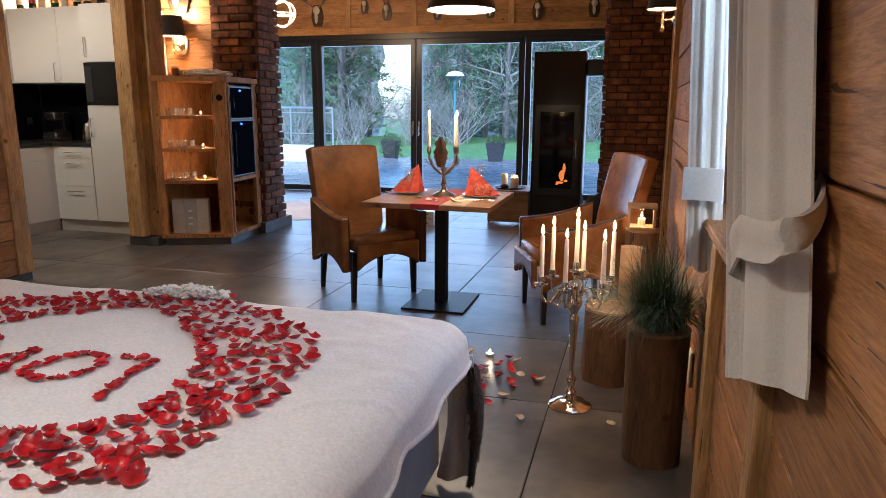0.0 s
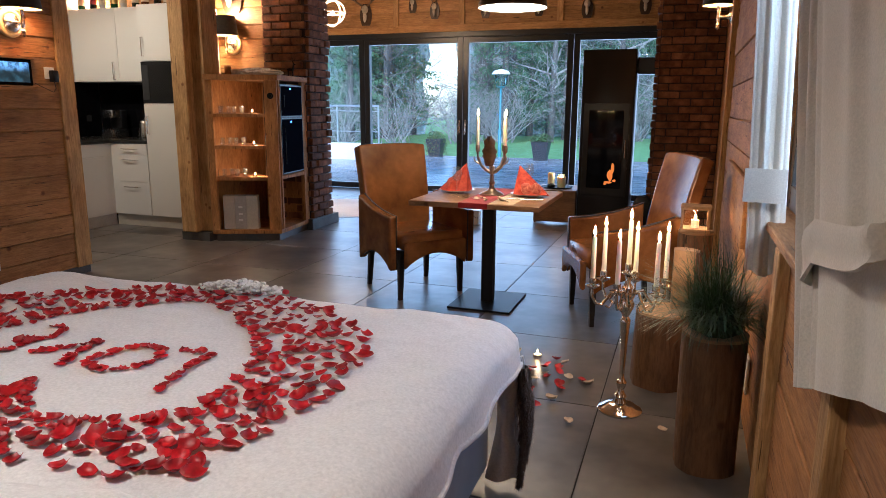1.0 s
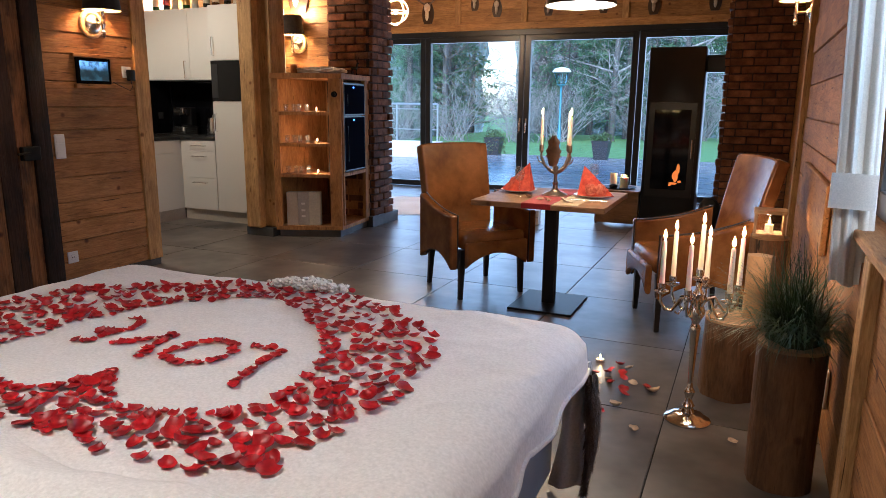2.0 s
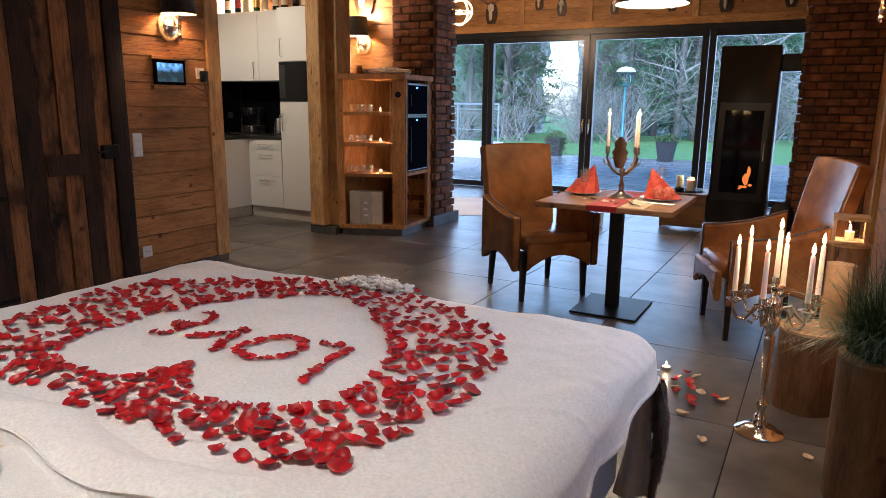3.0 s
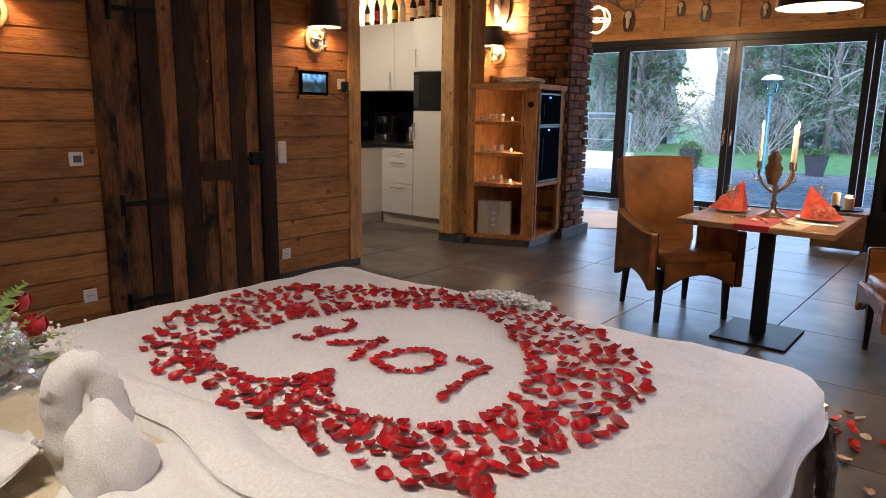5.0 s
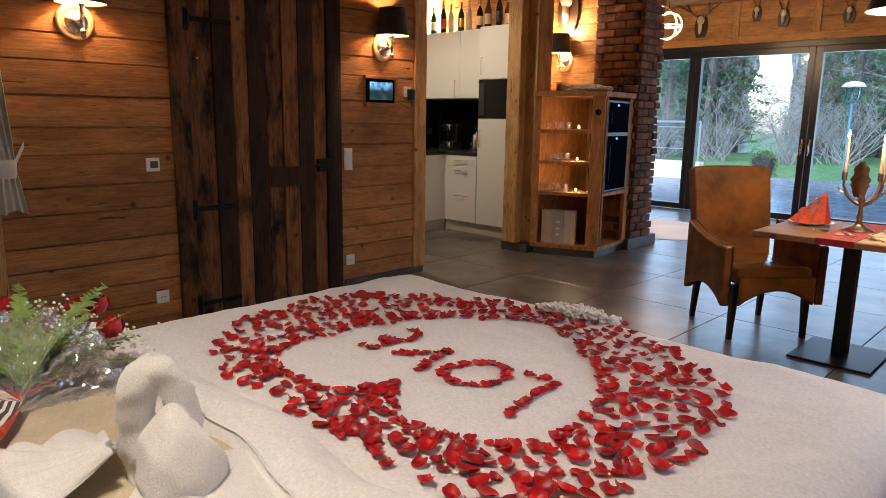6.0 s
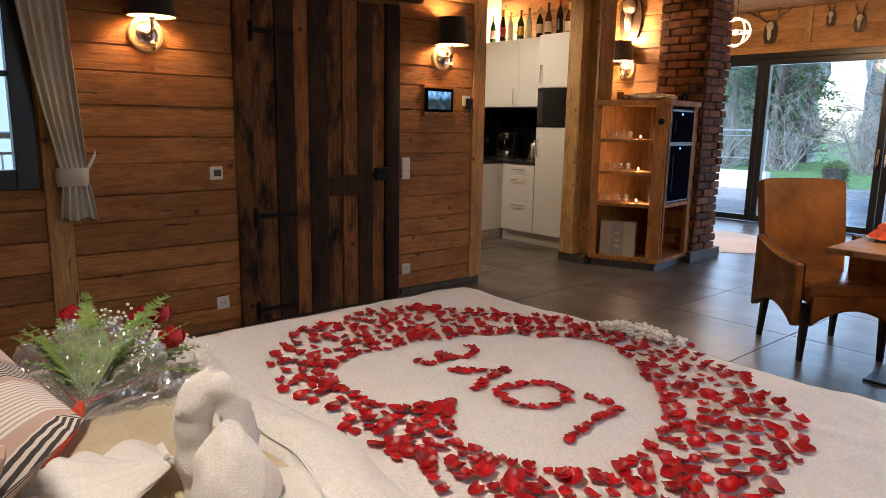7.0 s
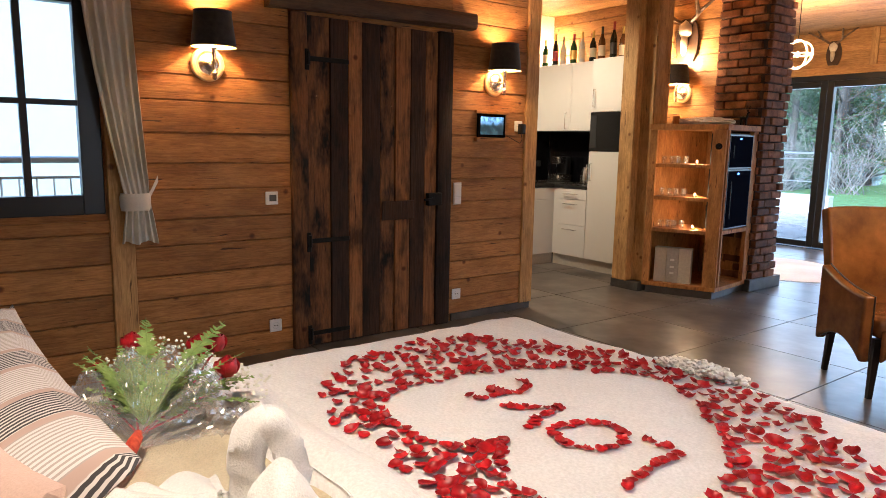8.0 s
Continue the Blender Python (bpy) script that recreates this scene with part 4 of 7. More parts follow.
def place_setting(x, y, turn):
    pl = thing("plate", "white porcelain plate with a wide rim", "plate", pose(x, y, TZ + 0.003), "plates on the table")
    part("dish", lathe(bmesh.new(), [(0.06, 0), (0.075, 0.004), (0.125, 0.016), (0.128, 0.019), (0.12, 0.0175), (0.072, 0.008), (0.001, 0.007)], n=32), PORCELAIN, pl, smooth=True)
    nk = thing("napkin", "red rose-printed napkin folded into a standing fan", "napkin", pose(x, y, TZ + 0.012, 0, 0, turn) @ Matrix.Scale(1.28, 4), "napkins on the plates")
    bm = bmesh.new()
    apex = (-0.055 , 0.0, 0.155)
    ring = [(-0.075, -0.05), (-0.02, -0.07), (0.05, -0.06), (0.11, 0.0), (0.05, 0.06), (-0.02, 0.07), (-0.075, 0.05)]
    vs = [bm.verts.new((a, b, 0)) for a, b in ring]
    ap = bm.verts.new(apex)
    for p, q in zip(vs, vs[1:] + vs[:1]):
        bm.faces.new((p, q, ap))
    bm.faces.new(vs[::-1])
    part("folded_cone", bm, NAPKIN, nk)
    bm = bmesh.new()
    for k, (a, b, h) in enumerate([(0.05, -0.055, 0.045), (0.0, -0.07, 0.05)]):
        blob(bm, (a, b, h * 0.8), (0.03, 0.008, 0.032), k, 0.3, 2, 5)
    part("printed_rose", bm, surface("printed rose", (0.5, 0.05, 0.03), (0.85, 0.3, 0.18), 60, 0.7, spread=0), nk, "pale red printed rose", True)
    return pl


place_setting(TX - 0.27, TY + 0.1, 0 + 180)
place_setting(TX + 0.26, TY + 0.06, 0)


def wine_glass(x, y, z, h, label):
    g = thing("wine_glass", label, "glass", pose(x, y, z), "wine glasses")
    part("bowl", lathe(bmesh.new(), [(0.005, 0.5 * h), (0.022, 0.55 * h), (0.034, 0.68 * h), (0.035, 0.78 * h), (0.027, h), (0.026, h), (0.033, 0.78 * h), (0.02, 0.56 * h), (0.001, 0.52 * h)], n=20), GLASS, g, smooth=True)
    part("stem", lathe(bmesh.new(), [(0.033, 0), (0.03, 0.004), (0.006, 0.01), (0.004, 0.1 * h), (0.0035, 0.35 * h), (0.005, 0.5 * h)], n=16), GLASS, g, smooth=True)
    for ch in g.children:
        ch.visible_shadow = False
    return g


wine_glass(TX - 0.2, TY - 0.12, TZ + 0.001, 0.2, "clear stemmed wine glass on the table")
wine_glass(TX + 0.2, TY + 0.33, TZ + 0.001, 0.2, "clear stemmed wine glass behind the candelabra")
for dx, dy in ((0.2, -0.14), (0.3, -0.12)):
    k = part("knife", boxm(TX + dx - 0.09, TX + dx + 0.09, TY + dy - 0.006, TY + dy + 0.006, TZ + 0.003, TZ + 0.006, bevel=0.001), CHROME)
    tagged(k, "steel table knife lying beside the plate", "cutlery", "cutlery")
pr = random.Random(9)
for dx, dy in ((-0.02, -0.25), (0.01, -0.2), (0.13, -0.22), (0.06, -0.3), (0.15, -0.27), (-0.13, -0.15), (0.2, -0.3)):
    o = petal(TX + dx, TY + dy, TZ + 0.005, pr, pr.choice(PALE))
    tagged(o, "cream rose petal strewn on the table", "petal", "petals on the table")

HORN = surface("antique horn and silver", (0.2, 0.14, 0.09), (0.5, 0.42, 0.32), 20, 0.3, 0.8, spread=0)
cd = thing("table_candelabra", "antique silver antler candelabra with burning candles", "candelabra", pose(TX + 0.005, TY + 0.03, TZ + 0.003))
part("foot", lathe(bmesh.new(), [(0.085, 0), (0.085, 0.006), (0.065, 0.018), (0.035, 0.03), (0.02, 0.045), (0.016, 0.07)], n=28), PEWTER, cd, smooth=True)
part("stem", lathe(bmesh.new(), [(0.016, 0.07), (0.022, 0.085), (0.013, 0.1), (0.011, 0.14), (0.017, 0.16), (0.015, 0.2)], n=14), PEWTER, cd, smooth=True)
for dx, dy, top in ((-0.105, 0.0, 0.0), (0.095, -0.02, 0.0), (0.06, 0.08, -0.02), (-0.05, 0.09, -0.02)):
    bm = tube(bmesh.new(), [(0, 0, 0.15), (dx * 0.35, dy * 0.35, 0.165), (dx * 0.75, dy * 0.75, 0.2), (dx, dy, 0.26), (dx * 0.98, dy, 0.3)], [0.012, 0.011, 0.009, 0.008, 0.006])
    tube(bm, [(dx * 0.8, dy * 0.8, 0.21), (dx * 1.15, dy * 1.15, 0.225), (dx * 1.3, dy * 1.3, 0.26)], [0.007, 0.005, 0.002])
    part("antler_arm", bm, HORN, cd, smooth=True)
    part("socket", lathe(bmesh.new(), [(0.006, 0.285), (0.016, 0.295), (0.014, 0.31), (0.016, 0.335), (0.013, 0.336)], (dx, dy, 0), 12), PEWTER, cd, smooth=True)
    if (dx, dy) != (-0.05, 0.09):
        taper(cd, (dx, dy, 0.33), 0.2 + top)
def leaf_pt(u, v):
    w = 0.05 * math.sin(math.pi * (0.15 + 0.8 * v)) ** 0.8 * (1 + 0.25 * math.sin(v * 26) * v)
    return (u - 0.5) * 2 * w - 0.01, -0.05 + 0.01 * math.cos(u * 5), 0.2 + v * 0.2 + 0.02 * abs(u - 0.5) * math.sin(v * 9)
part("moose_antler_shield", sheet(bmesh.new(), 10, 16, leaf_pt, 0.008), surface("dark horn", (0.05, 0.025, 0.012), (0.16, 0.08, 0.04), 12, 0.4, spread=0), cd, "dark palm-shaped horn plate", True)
lamp("table candle light", (TX, TY, TZ + 0.75), CANDLE_W * 5, WARM, 0.1)


# ---- on the west wall ----
XF = XA + 0.02
door = tagged(part("door_1", boxm(XA, XA + 0.012, 3.15, 4.22, 0.0, 2.24), OLD_Z), "closed dark weathered plank door with iron straps", "door", kind="structure")
pr = random.Random(21)
y = 3.152
for w, mat in ((0.167, OLD_M), (0.138, OLD_Z), (0.112, OLD_L), (0.147, OLD_Z), (0.126, OLD_M), (0.131, OLD_L), (0.133, OLD_Z), (0.112, OLD_L)):
    t = pr.uniform(0.012, 0.03)
    part("board", boxm(0, t, -w / 2 + 0.002, w / 2 - 0.002, -1.11, 1.115, bevel=0.003), mat, door, m=pose(XA + 0.012, y + w / 2, 1.12))
    y += w
part("cross_batten", boxm(XA + 0.043, XA + 0.052, 3.72, 4.0, 0.86, 1.0, bevel=0.004), OLD_Z, door)
for y0, y1 in ((3.03, 3.15), (4.22, 4.355)):
    part("jamb", boxm(XA, XA + 0.05, y0 + 0.001, y1 - 0.001, 0.0, 2.25, bevel=0.01, seg=2), (OLD_M if y0 < 3.1 else OLD_Z), door, smooth=True)
def beam_pt(u, v):
    a = 2 * math.pi * v
    r = 0.06
    c, s = math.cos(a), math.sin(a)
    k = (abs(c) ** 5 + abs(s) ** 5) ** -0.2
    yy = 2.87 + u * 1.65
    return XA + 0.062 + r * k * c * 1.0, yy, 2.25 + 0.07 * u * 0.4 + 0.062 + (0.06 + 0.01 * noise.noise((yy * 3, c, s))) * k * s
bm = sheet(bmesh.new(), 30, 20, beam_pt)
bmesh.ops.remove_doubles(bm, verts=bm.verts, dist=0.0005)
bmesh.ops.holes_fill(bm, edges=bm.edges, sides=0)
part("lintel_beam", bm, OLD_Y, door, "rough dark timber lintel", True)
for z in (1.96, 0.75, 0.10):
    bm = boxm(XA + 0.05, XA + 0.058, 3.14, 3.45, z - 0.016, z + 0.016, bevel=0.003)
    box(bm, XA + 0.05, XA + 0.06, 3.125, 3.155, z - 0.075, z + 0.06, bevel=0.003)
    tube(bm, [(XA + 0.064, 3.145, z - 0.04), (XA + 0.064, 3.145, z + 0.04)], 0.012)
    part("hinge_strap", bm, IRON, door, "black forged iron strap hinge")
bm = boxm(XA + 0.045, XA + 0.085, 4.11, 4.24, 0.955, 1.05, bevel=0.006)
tube(bm, [(XA + 0.085, 4.14, 1.01), (XA + 0.12, 4.14, 1.01), (XA + 0.12, 4.05, 1.005)], 0.008)
part("lock", bm, IRON, door, "black iron box lock with a lever")
for y, z in ((3.86, 0.875), (3.92, 0.875), (3.21, 1.72), (3.8, 1.68)):
    part("screw", lathe(bmesh.new(), [(0.008, 0), (0.006, 0.004)], n=8), CHROME, door, m=pose(XA + 0.043, y, z, 0, 90, 0))

SHADE_OUT = fabric("black lamp shade", (0.012, 0.011, 0.01), (0.03, 0.027, 0.022), 30, 300)
SHADE_IN = plain("gold lamp shade lining", (0.8, 0.55, 0.25), 0.45)
CREAM_WOOD = plain("pale lacquered wood ring", (0.62, 0.45, 0.26), 0.4)
BULB = glow("lit bulb", (1.0, 0.72, 0.4), 14)


def sconce(m, watts=SCONCE_W):
    """Wall lamp, standing out along local x from a wall at x = 0; origin at the plate's middle."""
    s = thing("wall_sconce", "wall lamp with round pale plate, chrome arm and black shade", "wall lamp", m, "wall lamps")
    bm = lathe(bmesh.new(), [(0.1, 0), (0.102, 0.01), (0.094, 0.022), (0.078, 0.026), (0.07, 0.016)], n=32)
    part("wall_plate", bm, CREAM_WOOD, s, "round pale wooden wall plate", True, m=pose(0, 0, 0, 0, 90, 0))
    bm = lathe(bmesh.new(), [(0.07, 0.014), (0.062, 0.03), (0.04, 0.036), (0.022, 0.05), (0.014, 0.06)], n=28)
    part("chrome_boss", bm, CHROME, s, smooth=True, m=pose(0, 0, 0, 0, 90, 0))
    bm = tube(bmesh.new(), [(0.05, 0, 0), (0.09, 0, 0), (0.13, 0, 0.0)], 0.009)
    part("arm", bm, CHROME, s, smooth=True)
    bm = lathe(bmesh.new(), [(0.004, -0.1), (0.014, -0.09), (0.012, -0.07), (0.02, -0.06), (0.01, -0.045), (0.014, -0.02), (0.018, 0.0), (0.011, 0.02), (0.01, 0.07), (0.02, 0.085), (0.011, 0.095), (0.011, 0.14)], (0.13, 0, 0), 14)
    part("candle_stem", bm, CHROME, s, smooth=True)
    bm = lathe(bmesh.new(), [(0.13, 0.09), (0.105, 0.29)], (0.13, 0, 0), 28, caps=False)
    sh = part("shade", bm, SHADE_OUT, s, "black tapered fabric shade", True)
    bm = lathe(bmesh.new(), [(0.128, 0.09), (0.103, 0.29)], (0.13, 0, 0), 28, caps=False)
    part("lining", bm, SHADE_IN, sh, "golden shade lining", True)
    for r, z in ((0.131, 0.09), (0.106, 0.29)):
        bm = tube(bmesh.new(), [(0.13 + r * math.cos(a), r * math.sin(a), z) for a in (2 * math.pi * i / 28 for i in range(29))], 0.003, 5)
        part("rim", bm, SHADE_OUT, sh)
    bm = blob(bmesh.new(), (0.13, 0, 0.17), (0.016, 0.016, 0.03))
    part("bulb", bm, BULB, s, smooth=True)
    p = m @ Vector((0.13, 0, 0.2))
    lamp("sconce light", p, watts, WARM, 0.03)
    return s


sconce(pose(XF, 2.50, 1.87))
sconce(pose(XF, 4.78, 1.905))
WHITE_PLASTIC = plain("white switch plastic", (0.78, 0.77, 0.74), 0.35)


def plate(name, label, y, z, h, w, kind):
    t = thing(name, label, "switch" if kind != "socket" else "socket", pose(XF, y, z), "sockets" if kind == "socket" else "")
    part("cover", boxm(0, 0.01, -w / 2, w / 2, -h / 2, h / 2, bevel=0.003), WHITE_PLASTIC, t)
    if kind == "socket":
        part("recess", lathe(bmesh.new(), [(0.024, 0.0095), (0.022, 0.0105), (0.02, 0.006)], n=18), plain("socket grey", (0.45, 0.45, 0.44), 0.4), t, m=pose(0, 0, 0, 0, 90, 0))
        for s in (-1, 1):
            part("pin_hole", lathe(bmesh.new(), [(0.004, 0), (0.004, 0.0125)], n=8), BLACK, t, m=pose(0, s * 0.0095, 0, 0, 90, 0))
    elif kind == "thermo":
        part("display", boxm(0.01, 0.0115, -0.018, 0.03, -0.02, 0.022), plain("grey display", (0.08, 0.09, 0.09), 0.2), t, "dark display")
    else:
        for k in range(3):
            part("rocker", boxm(0.01, 0.014, -w / 2 + 0.008, w / 2 - 0.008, -h / 2 + 0.008 + k * 0.052, -h / 2 + 0.056 + k * 0.052, bevel=0.002), WHITE_PLASTIC, t)
    return t


plate("thermostat", "white wall thermostat with a dark display", 2.89, 1.05, 0.085, 0.085, "thermo")
plate("wall_socket", "white wall socket beside the old door", 2.9, 0.19, 0.085, 0.085, "socket")
plate("wall_socket", "white wall socket beside the old door", 4.44, 0.225, 0.085, 0.085, "socket")
plate("light_switch", "white triple light switch", 4.43, 1.035, 0.172, 0.08, "switch")
ch = plate("wall_socket", "white wall socket with a black charger", 5.06, 1.575, 0.085, 0.085, "socket")
chg = thing("charger", "black plug-in charger with a hanging cable", "charger", pose(XF + 0.011, 5.075, 1.555))
part("plug", boxm(0, 0.045, -0.025, 0.025, -0.045, 0.04, bevel=0.006, seg=2), BLACK, chg, smooth=True)
part("cable", tube(bmesh.new(), [(0.02, 0, -0.045), (0.02, 0.01, -0.09), (0.015, -0.01, -0.12), (0.004, -0.05, -0.1), (0.004, -0.15, -0.06)], 0.0025), BLACK, chg)
tab = thing("tablet", "black wall tablet showing a blue landscape on a wooden ledge", "tablet", pose(XF, 4.76, 1.57))
part("ledge", boxm(0, 0.035, -0.17, 0.17, -0.125, -0.095, bevel=0.003), PINE_Y, tab, "small wooden ledge")
part("top_ledge", boxm(0, 0.03, -0.17, 0.17, 0.095, 0.12, bevel=0.003), PINE_Y, tab, "small wooden ledge")
part("housing", boxm(0, 0.02, -0.145, 0.145, -0.092, 0.092, bevel=0.004), BLACK_GLOSS, tab)
m_, nt_, b_ = node_mat("screen picture")
sv = coords(nt_, (1, 1, 1), False)
n_ = tex_noise(nt_, sv, 22, 3)
sepx = nt_.nodes.new("ShaderNodeSeparateXYZ")
nt_.links.new(sv, sepx.inputs[0])
grad = ramp(nt_, sepx.outputs["Z"], [(0.0, (0.02, 0.05, 0.06)), (0.01, (0.05, 0.12, 0.2)), (0.05, (0.2, 0.4, 0.7))])
scr = mixc(nt_, grad, ramp(nt_, n_, [(0.45, (0.1, 0.15, 0.15)), (0.6, (1, 1, 1))]), 0.9, "MULTIPLY")
nt_.links.new(scr, b_.inputs["Emission Color"])
b_.inputs["Emission Strength"].default_value = 0.5
b_.inputs["Base Color"].default_value = (0.01, 0.01, 0.01, 1)
part("screen", boxm(0.0202, 0.0212, -0.12, 0.12, -0.07, 0.07), m_, tab, "lit screen with trees and sky")


def curtain(name, label, m, width_top, width_tie, width_bot, z_top, z_tie, z_bot, folds, shift=0.0, depth=0.03):
    """A tied-back curtain; local x runs along the wall and local y out from it."""
    t = thing(name, label, "curtain", m)

    def pt(u, v):
        if v < 0.7:
            q = v / 0.7
            z = z_top + (z_tie - z_top) * q
            w = width_top + (width_tie - width_top) * q ** 1.6
            off = shift * q ** 1.6
        else:
            q = (v - 0.7) / 0.3
            z = z_tie + (z_bot - z_tie) * q
            w = width_tie + (width_bot - width_tie) * q
            off = shift
        amp = depth * (0.5 + 0.5 * min(1, w / max(width_top, 0.01))) * (0.35 if abs(v - 0.7) < 0.06 else 1)
        y = 0.05 + amp * math.sin(u * folds * 2 * math.pi + 0.8 * math.sin(v * 3)) + 0.4 * amp * math.sin(u * folds * 5.1 + 1)
        return off + (u - 0.5) * w, y, z + 0.01 * math.sin(u * 11)
    part("cloth", sheet(bmesh.new(), 90, 40, pt, 0.003), CURTAIN, t, smooth=True)
    return t


cw = curtain("curtain", "off-white gathered curtain tied back beside the small window", None, 0.26, 0.13, 0.2, 2.5, 1.06, 0.82, 5, 0.13, 0.022)
cw.matrix_basis = Matrix(((0, 1, 0, XA + 0.02), (1, 0, 0, 1.93), (0, 0, 1, 0), (0, 0, 0, 1)))
bm = bmesh.new()
lathe(bm, [(0.078, -0.05), (0.085, -0.02), (0.085, 0.03), (0.078, 0.05)], (0, 0, 0), 20, caps=False)
for v in bm.verts:
    v.co.y *= 0.62
part("tie_band", bm, CURTAIN, cw, "matching tie band", True, m=pose(0.115, 0.05, 1.06, 0, 0, 0))
part("tie_end", sheet(bmesh.new(), 6, 2, lambda u, v: (0.18 + 0.07 * u, 0.05 - 0.03 * u, 1.07 + 0.12 * u + 0.035 * (v - 0.5)), 0.004), CURTAIN, cw)


# ---- kitchen ----
KY, KX = 7.13, -5.72
HANDLE = CHROME


def bar_handle(parent, x, y, z, length, vertical, axis="y"):
    """A bow handle standing off a front that looks along -y or +x."""
    h = length / 2
    if axis == "y":
        pts = [(x, y, z - h), (x, y - 0.03, z - h), (x, y - 0.03, z + h), (x, y, z + h)] if vertical else [(x - h, y, z), (x - h, y - 0.03, z), (x + h, y - 0.03, z), (x + h, y, z)]
    else:
        pts = [(x, y - h, z), (x + 0.03, y - h, z), (x + 0.03, y + h, z), (x, y + h, z)]
    return part("handle", tube(bmesh.new(), pts, 0.006, 6), HANDLE, parent, "chrome bow handle")


def unit(name, label, x0, x1, y0, y1, z0, z1, fronts, axis="y"):
    """A cabinet with fronts: (a0, a1, z0, z1, handle) along its face."""
    c = thing(name, label, "cabinet", group="kitchen units")
    part("body", boxm(x0, x1, y0, y1, z0, z1), WHITE_FRONT, c)
    for a0, a1, f0, f1, kind, hx, hz, ln in fronts:
        if axis == "y":
            fr = part("front", boxm(a0 + 0.002, a1 - 0.002, y0 - 0.02, y0 - 0.001, f0 + 0.002, f1 - 0.002, bevel=0.002), WHITE_FRONT, c)
            if kind:
                bar_handle(fr, hx, y0 - 0.02, hz, ln, kind == "v")
        else:
            fr = part("front", boxm(x1 + 0.001, x1 + 0.02, a0 + 0.002, a1 - 0.002, f0 + 0.002, f1 - 0.002, bevel=0.002), WHITE_FRONT, c)
            if kind:
                bar_handle(fr, x1 + 0.02, hx, hz, ln, False, "x")
    return c


tall = unit("tall_cabinet", "tall white kitchen cabinet with a built-in microwave", -5.19, -4.62, KY, 7.7, 0.13, 2.38,
            [(-5.19, -4.62, 0.13, 1.36, "v", -5.14, 1.13, 0.19), (-5.19, -4.62, 1.8, 2.38, "v", -5.14, 1.95, 0.19)])
mw = thing("microwave", "black built-in microwave oven with a glass door", "microwave")
part("body", boxm(-5.185, -4.625, KY - 0.028, KY + 0.3, 1.365, 1.795, bevel=0.004), BLACK_GLOSS, mw)
part("door_glass", boxm(-5.06, -4.72, KY - 0.033, KY - 0.029, 1.42, 1.73, bevel=0.002), BLACK_GLOSS, mw, "dark glass door")
part("control_strip", boxm(-5.175, -5.09, KY - 0.032, KY - 0.029, 1.4, 1.76), plain("dark grey control strip", (0.02, 0.02, 0.022), 0.3), mw)
unit("drawer_cabinet", "white kitchen drawer cabinet under the worktop", KX, -5.195, KY, 7.7, 0.13, 0.92,
     [(KX + 0.1, -5.195, 0.8, 0.92, "h", -5.43, 0.865, 0.2), (KX + 0.1, -5.195, 0.5, 0.8, "h", -5.43, 0.745, 0.2), (KX + 0.1, -5.195, 0.13, 0.5, "h", -5.43, 0.445, 0.2)])
unit("base_cabinet", "white kitchen base cabinet in the corner", -6.38, KX, 6.0, 7.7, 0.13, 0.92,
     [(6.5, 7.02, 0.13, 0.78, "", 0, 0, 0), (6.5, 7.02, 0.78, 0.92, "", 0, 0, 0), (6.0, 6.5, 0.13, 0.92, "h", 6.25, 0.86, 0.2)], "x")
unit("wall_cabinet", "white kitchen wall cabinet with bow handles", -6.38, -5.2, 7.37, 7.7, 1.6, 2.40,
     [(-6.38, -5.72, 1.6, 2.40, "v", -5.78, 1.72, 0.19), (-5.72, -5.2, 1.6, 2.40, "", 0, 0, 0)])
bm = boxm(-6.38, -5.195, KY - 0.02, 7.7, 0.925, 0.965, bevel=0.003)
box(bm, -6.38, KX + 0.02, 6.0, KY - 0.021, 0.925, 0.965, bevel=0.003)
wt_ = tagged(part("worktop", bm, COUNTER), "dark stone kitchen worktop around the corner", "worktop")
bm = boxm(KX - 0.0, -4.62, KY + 0.02, KY + 0.04, 0, 0.13)
box(bm, KX - 0.04, KX - 0.02, 6.0, KY + 0.02, 0, 0.13)
tagged(part("toe_kick", bm, surface("beige toe kick", (0.55, 0.5, 0.42), (0.64, 0.59, 0.5), 4, 0.5)), "beige toe kick under the kitchen units", "trim", kind="structure")
sb = structure("splashback", boxm(-6.38, -5.195, 7.69, 7.70, 0.965, 1.6), BLACK_GLOSS, "glossy black kitchen splashback", "splashback")
tagged(part("splashback_side", boxm(-6.395, -6.385, 6.0, 7.69, 0.965, 1.6), BLACK_GLOSS), "glossy black splashback along the side wall", "splashback", kind="structure")
cf = thing("coffee_machine", "black and chrome coffee machine on the worktop", "coffee machine", pose(-6.0, 7.5, 0.965))
part("housing", boxm(-0.1, 0.1, -0.12, 0.12, 0, 0.1, bevel=0.02, seg=2), CHROME, cf, smooth=True)
part("tower", boxm(-0.09, 0.09, 0.02, 0.12, 0.1, 0.32, bevel=0.02, seg=2), BLACK, cf, smooth=True)
part("brew_head", boxm(-0.08, 0.08, -0.1, 0.03, 0.23, 0.32, bevel=0.015, seg=2), CHROME, cf, smooth=True)
kt = thing("kettle", "steel electric kettle on the worktop", "kettle", pose(-5.55, 7.5, 0.965))
part("pot", lathe(bmesh.new(), [(0.075, 0), (0.08, 0.02), (0.07, 0.14), (0.05, 0.2), (0.015, 0.215), (0.012, 0.235), (0.002, 0.24)], n=22), CHROME, kt, smooth=True)
part("handle", tube(bmesh.new(), [(0.05, 0, 0.19), (0.11, 0, 0.2), (0.125, 0, 0.12), (0.075, 0, 0.05)], 0.011), BLACK, kt, smooth=True)
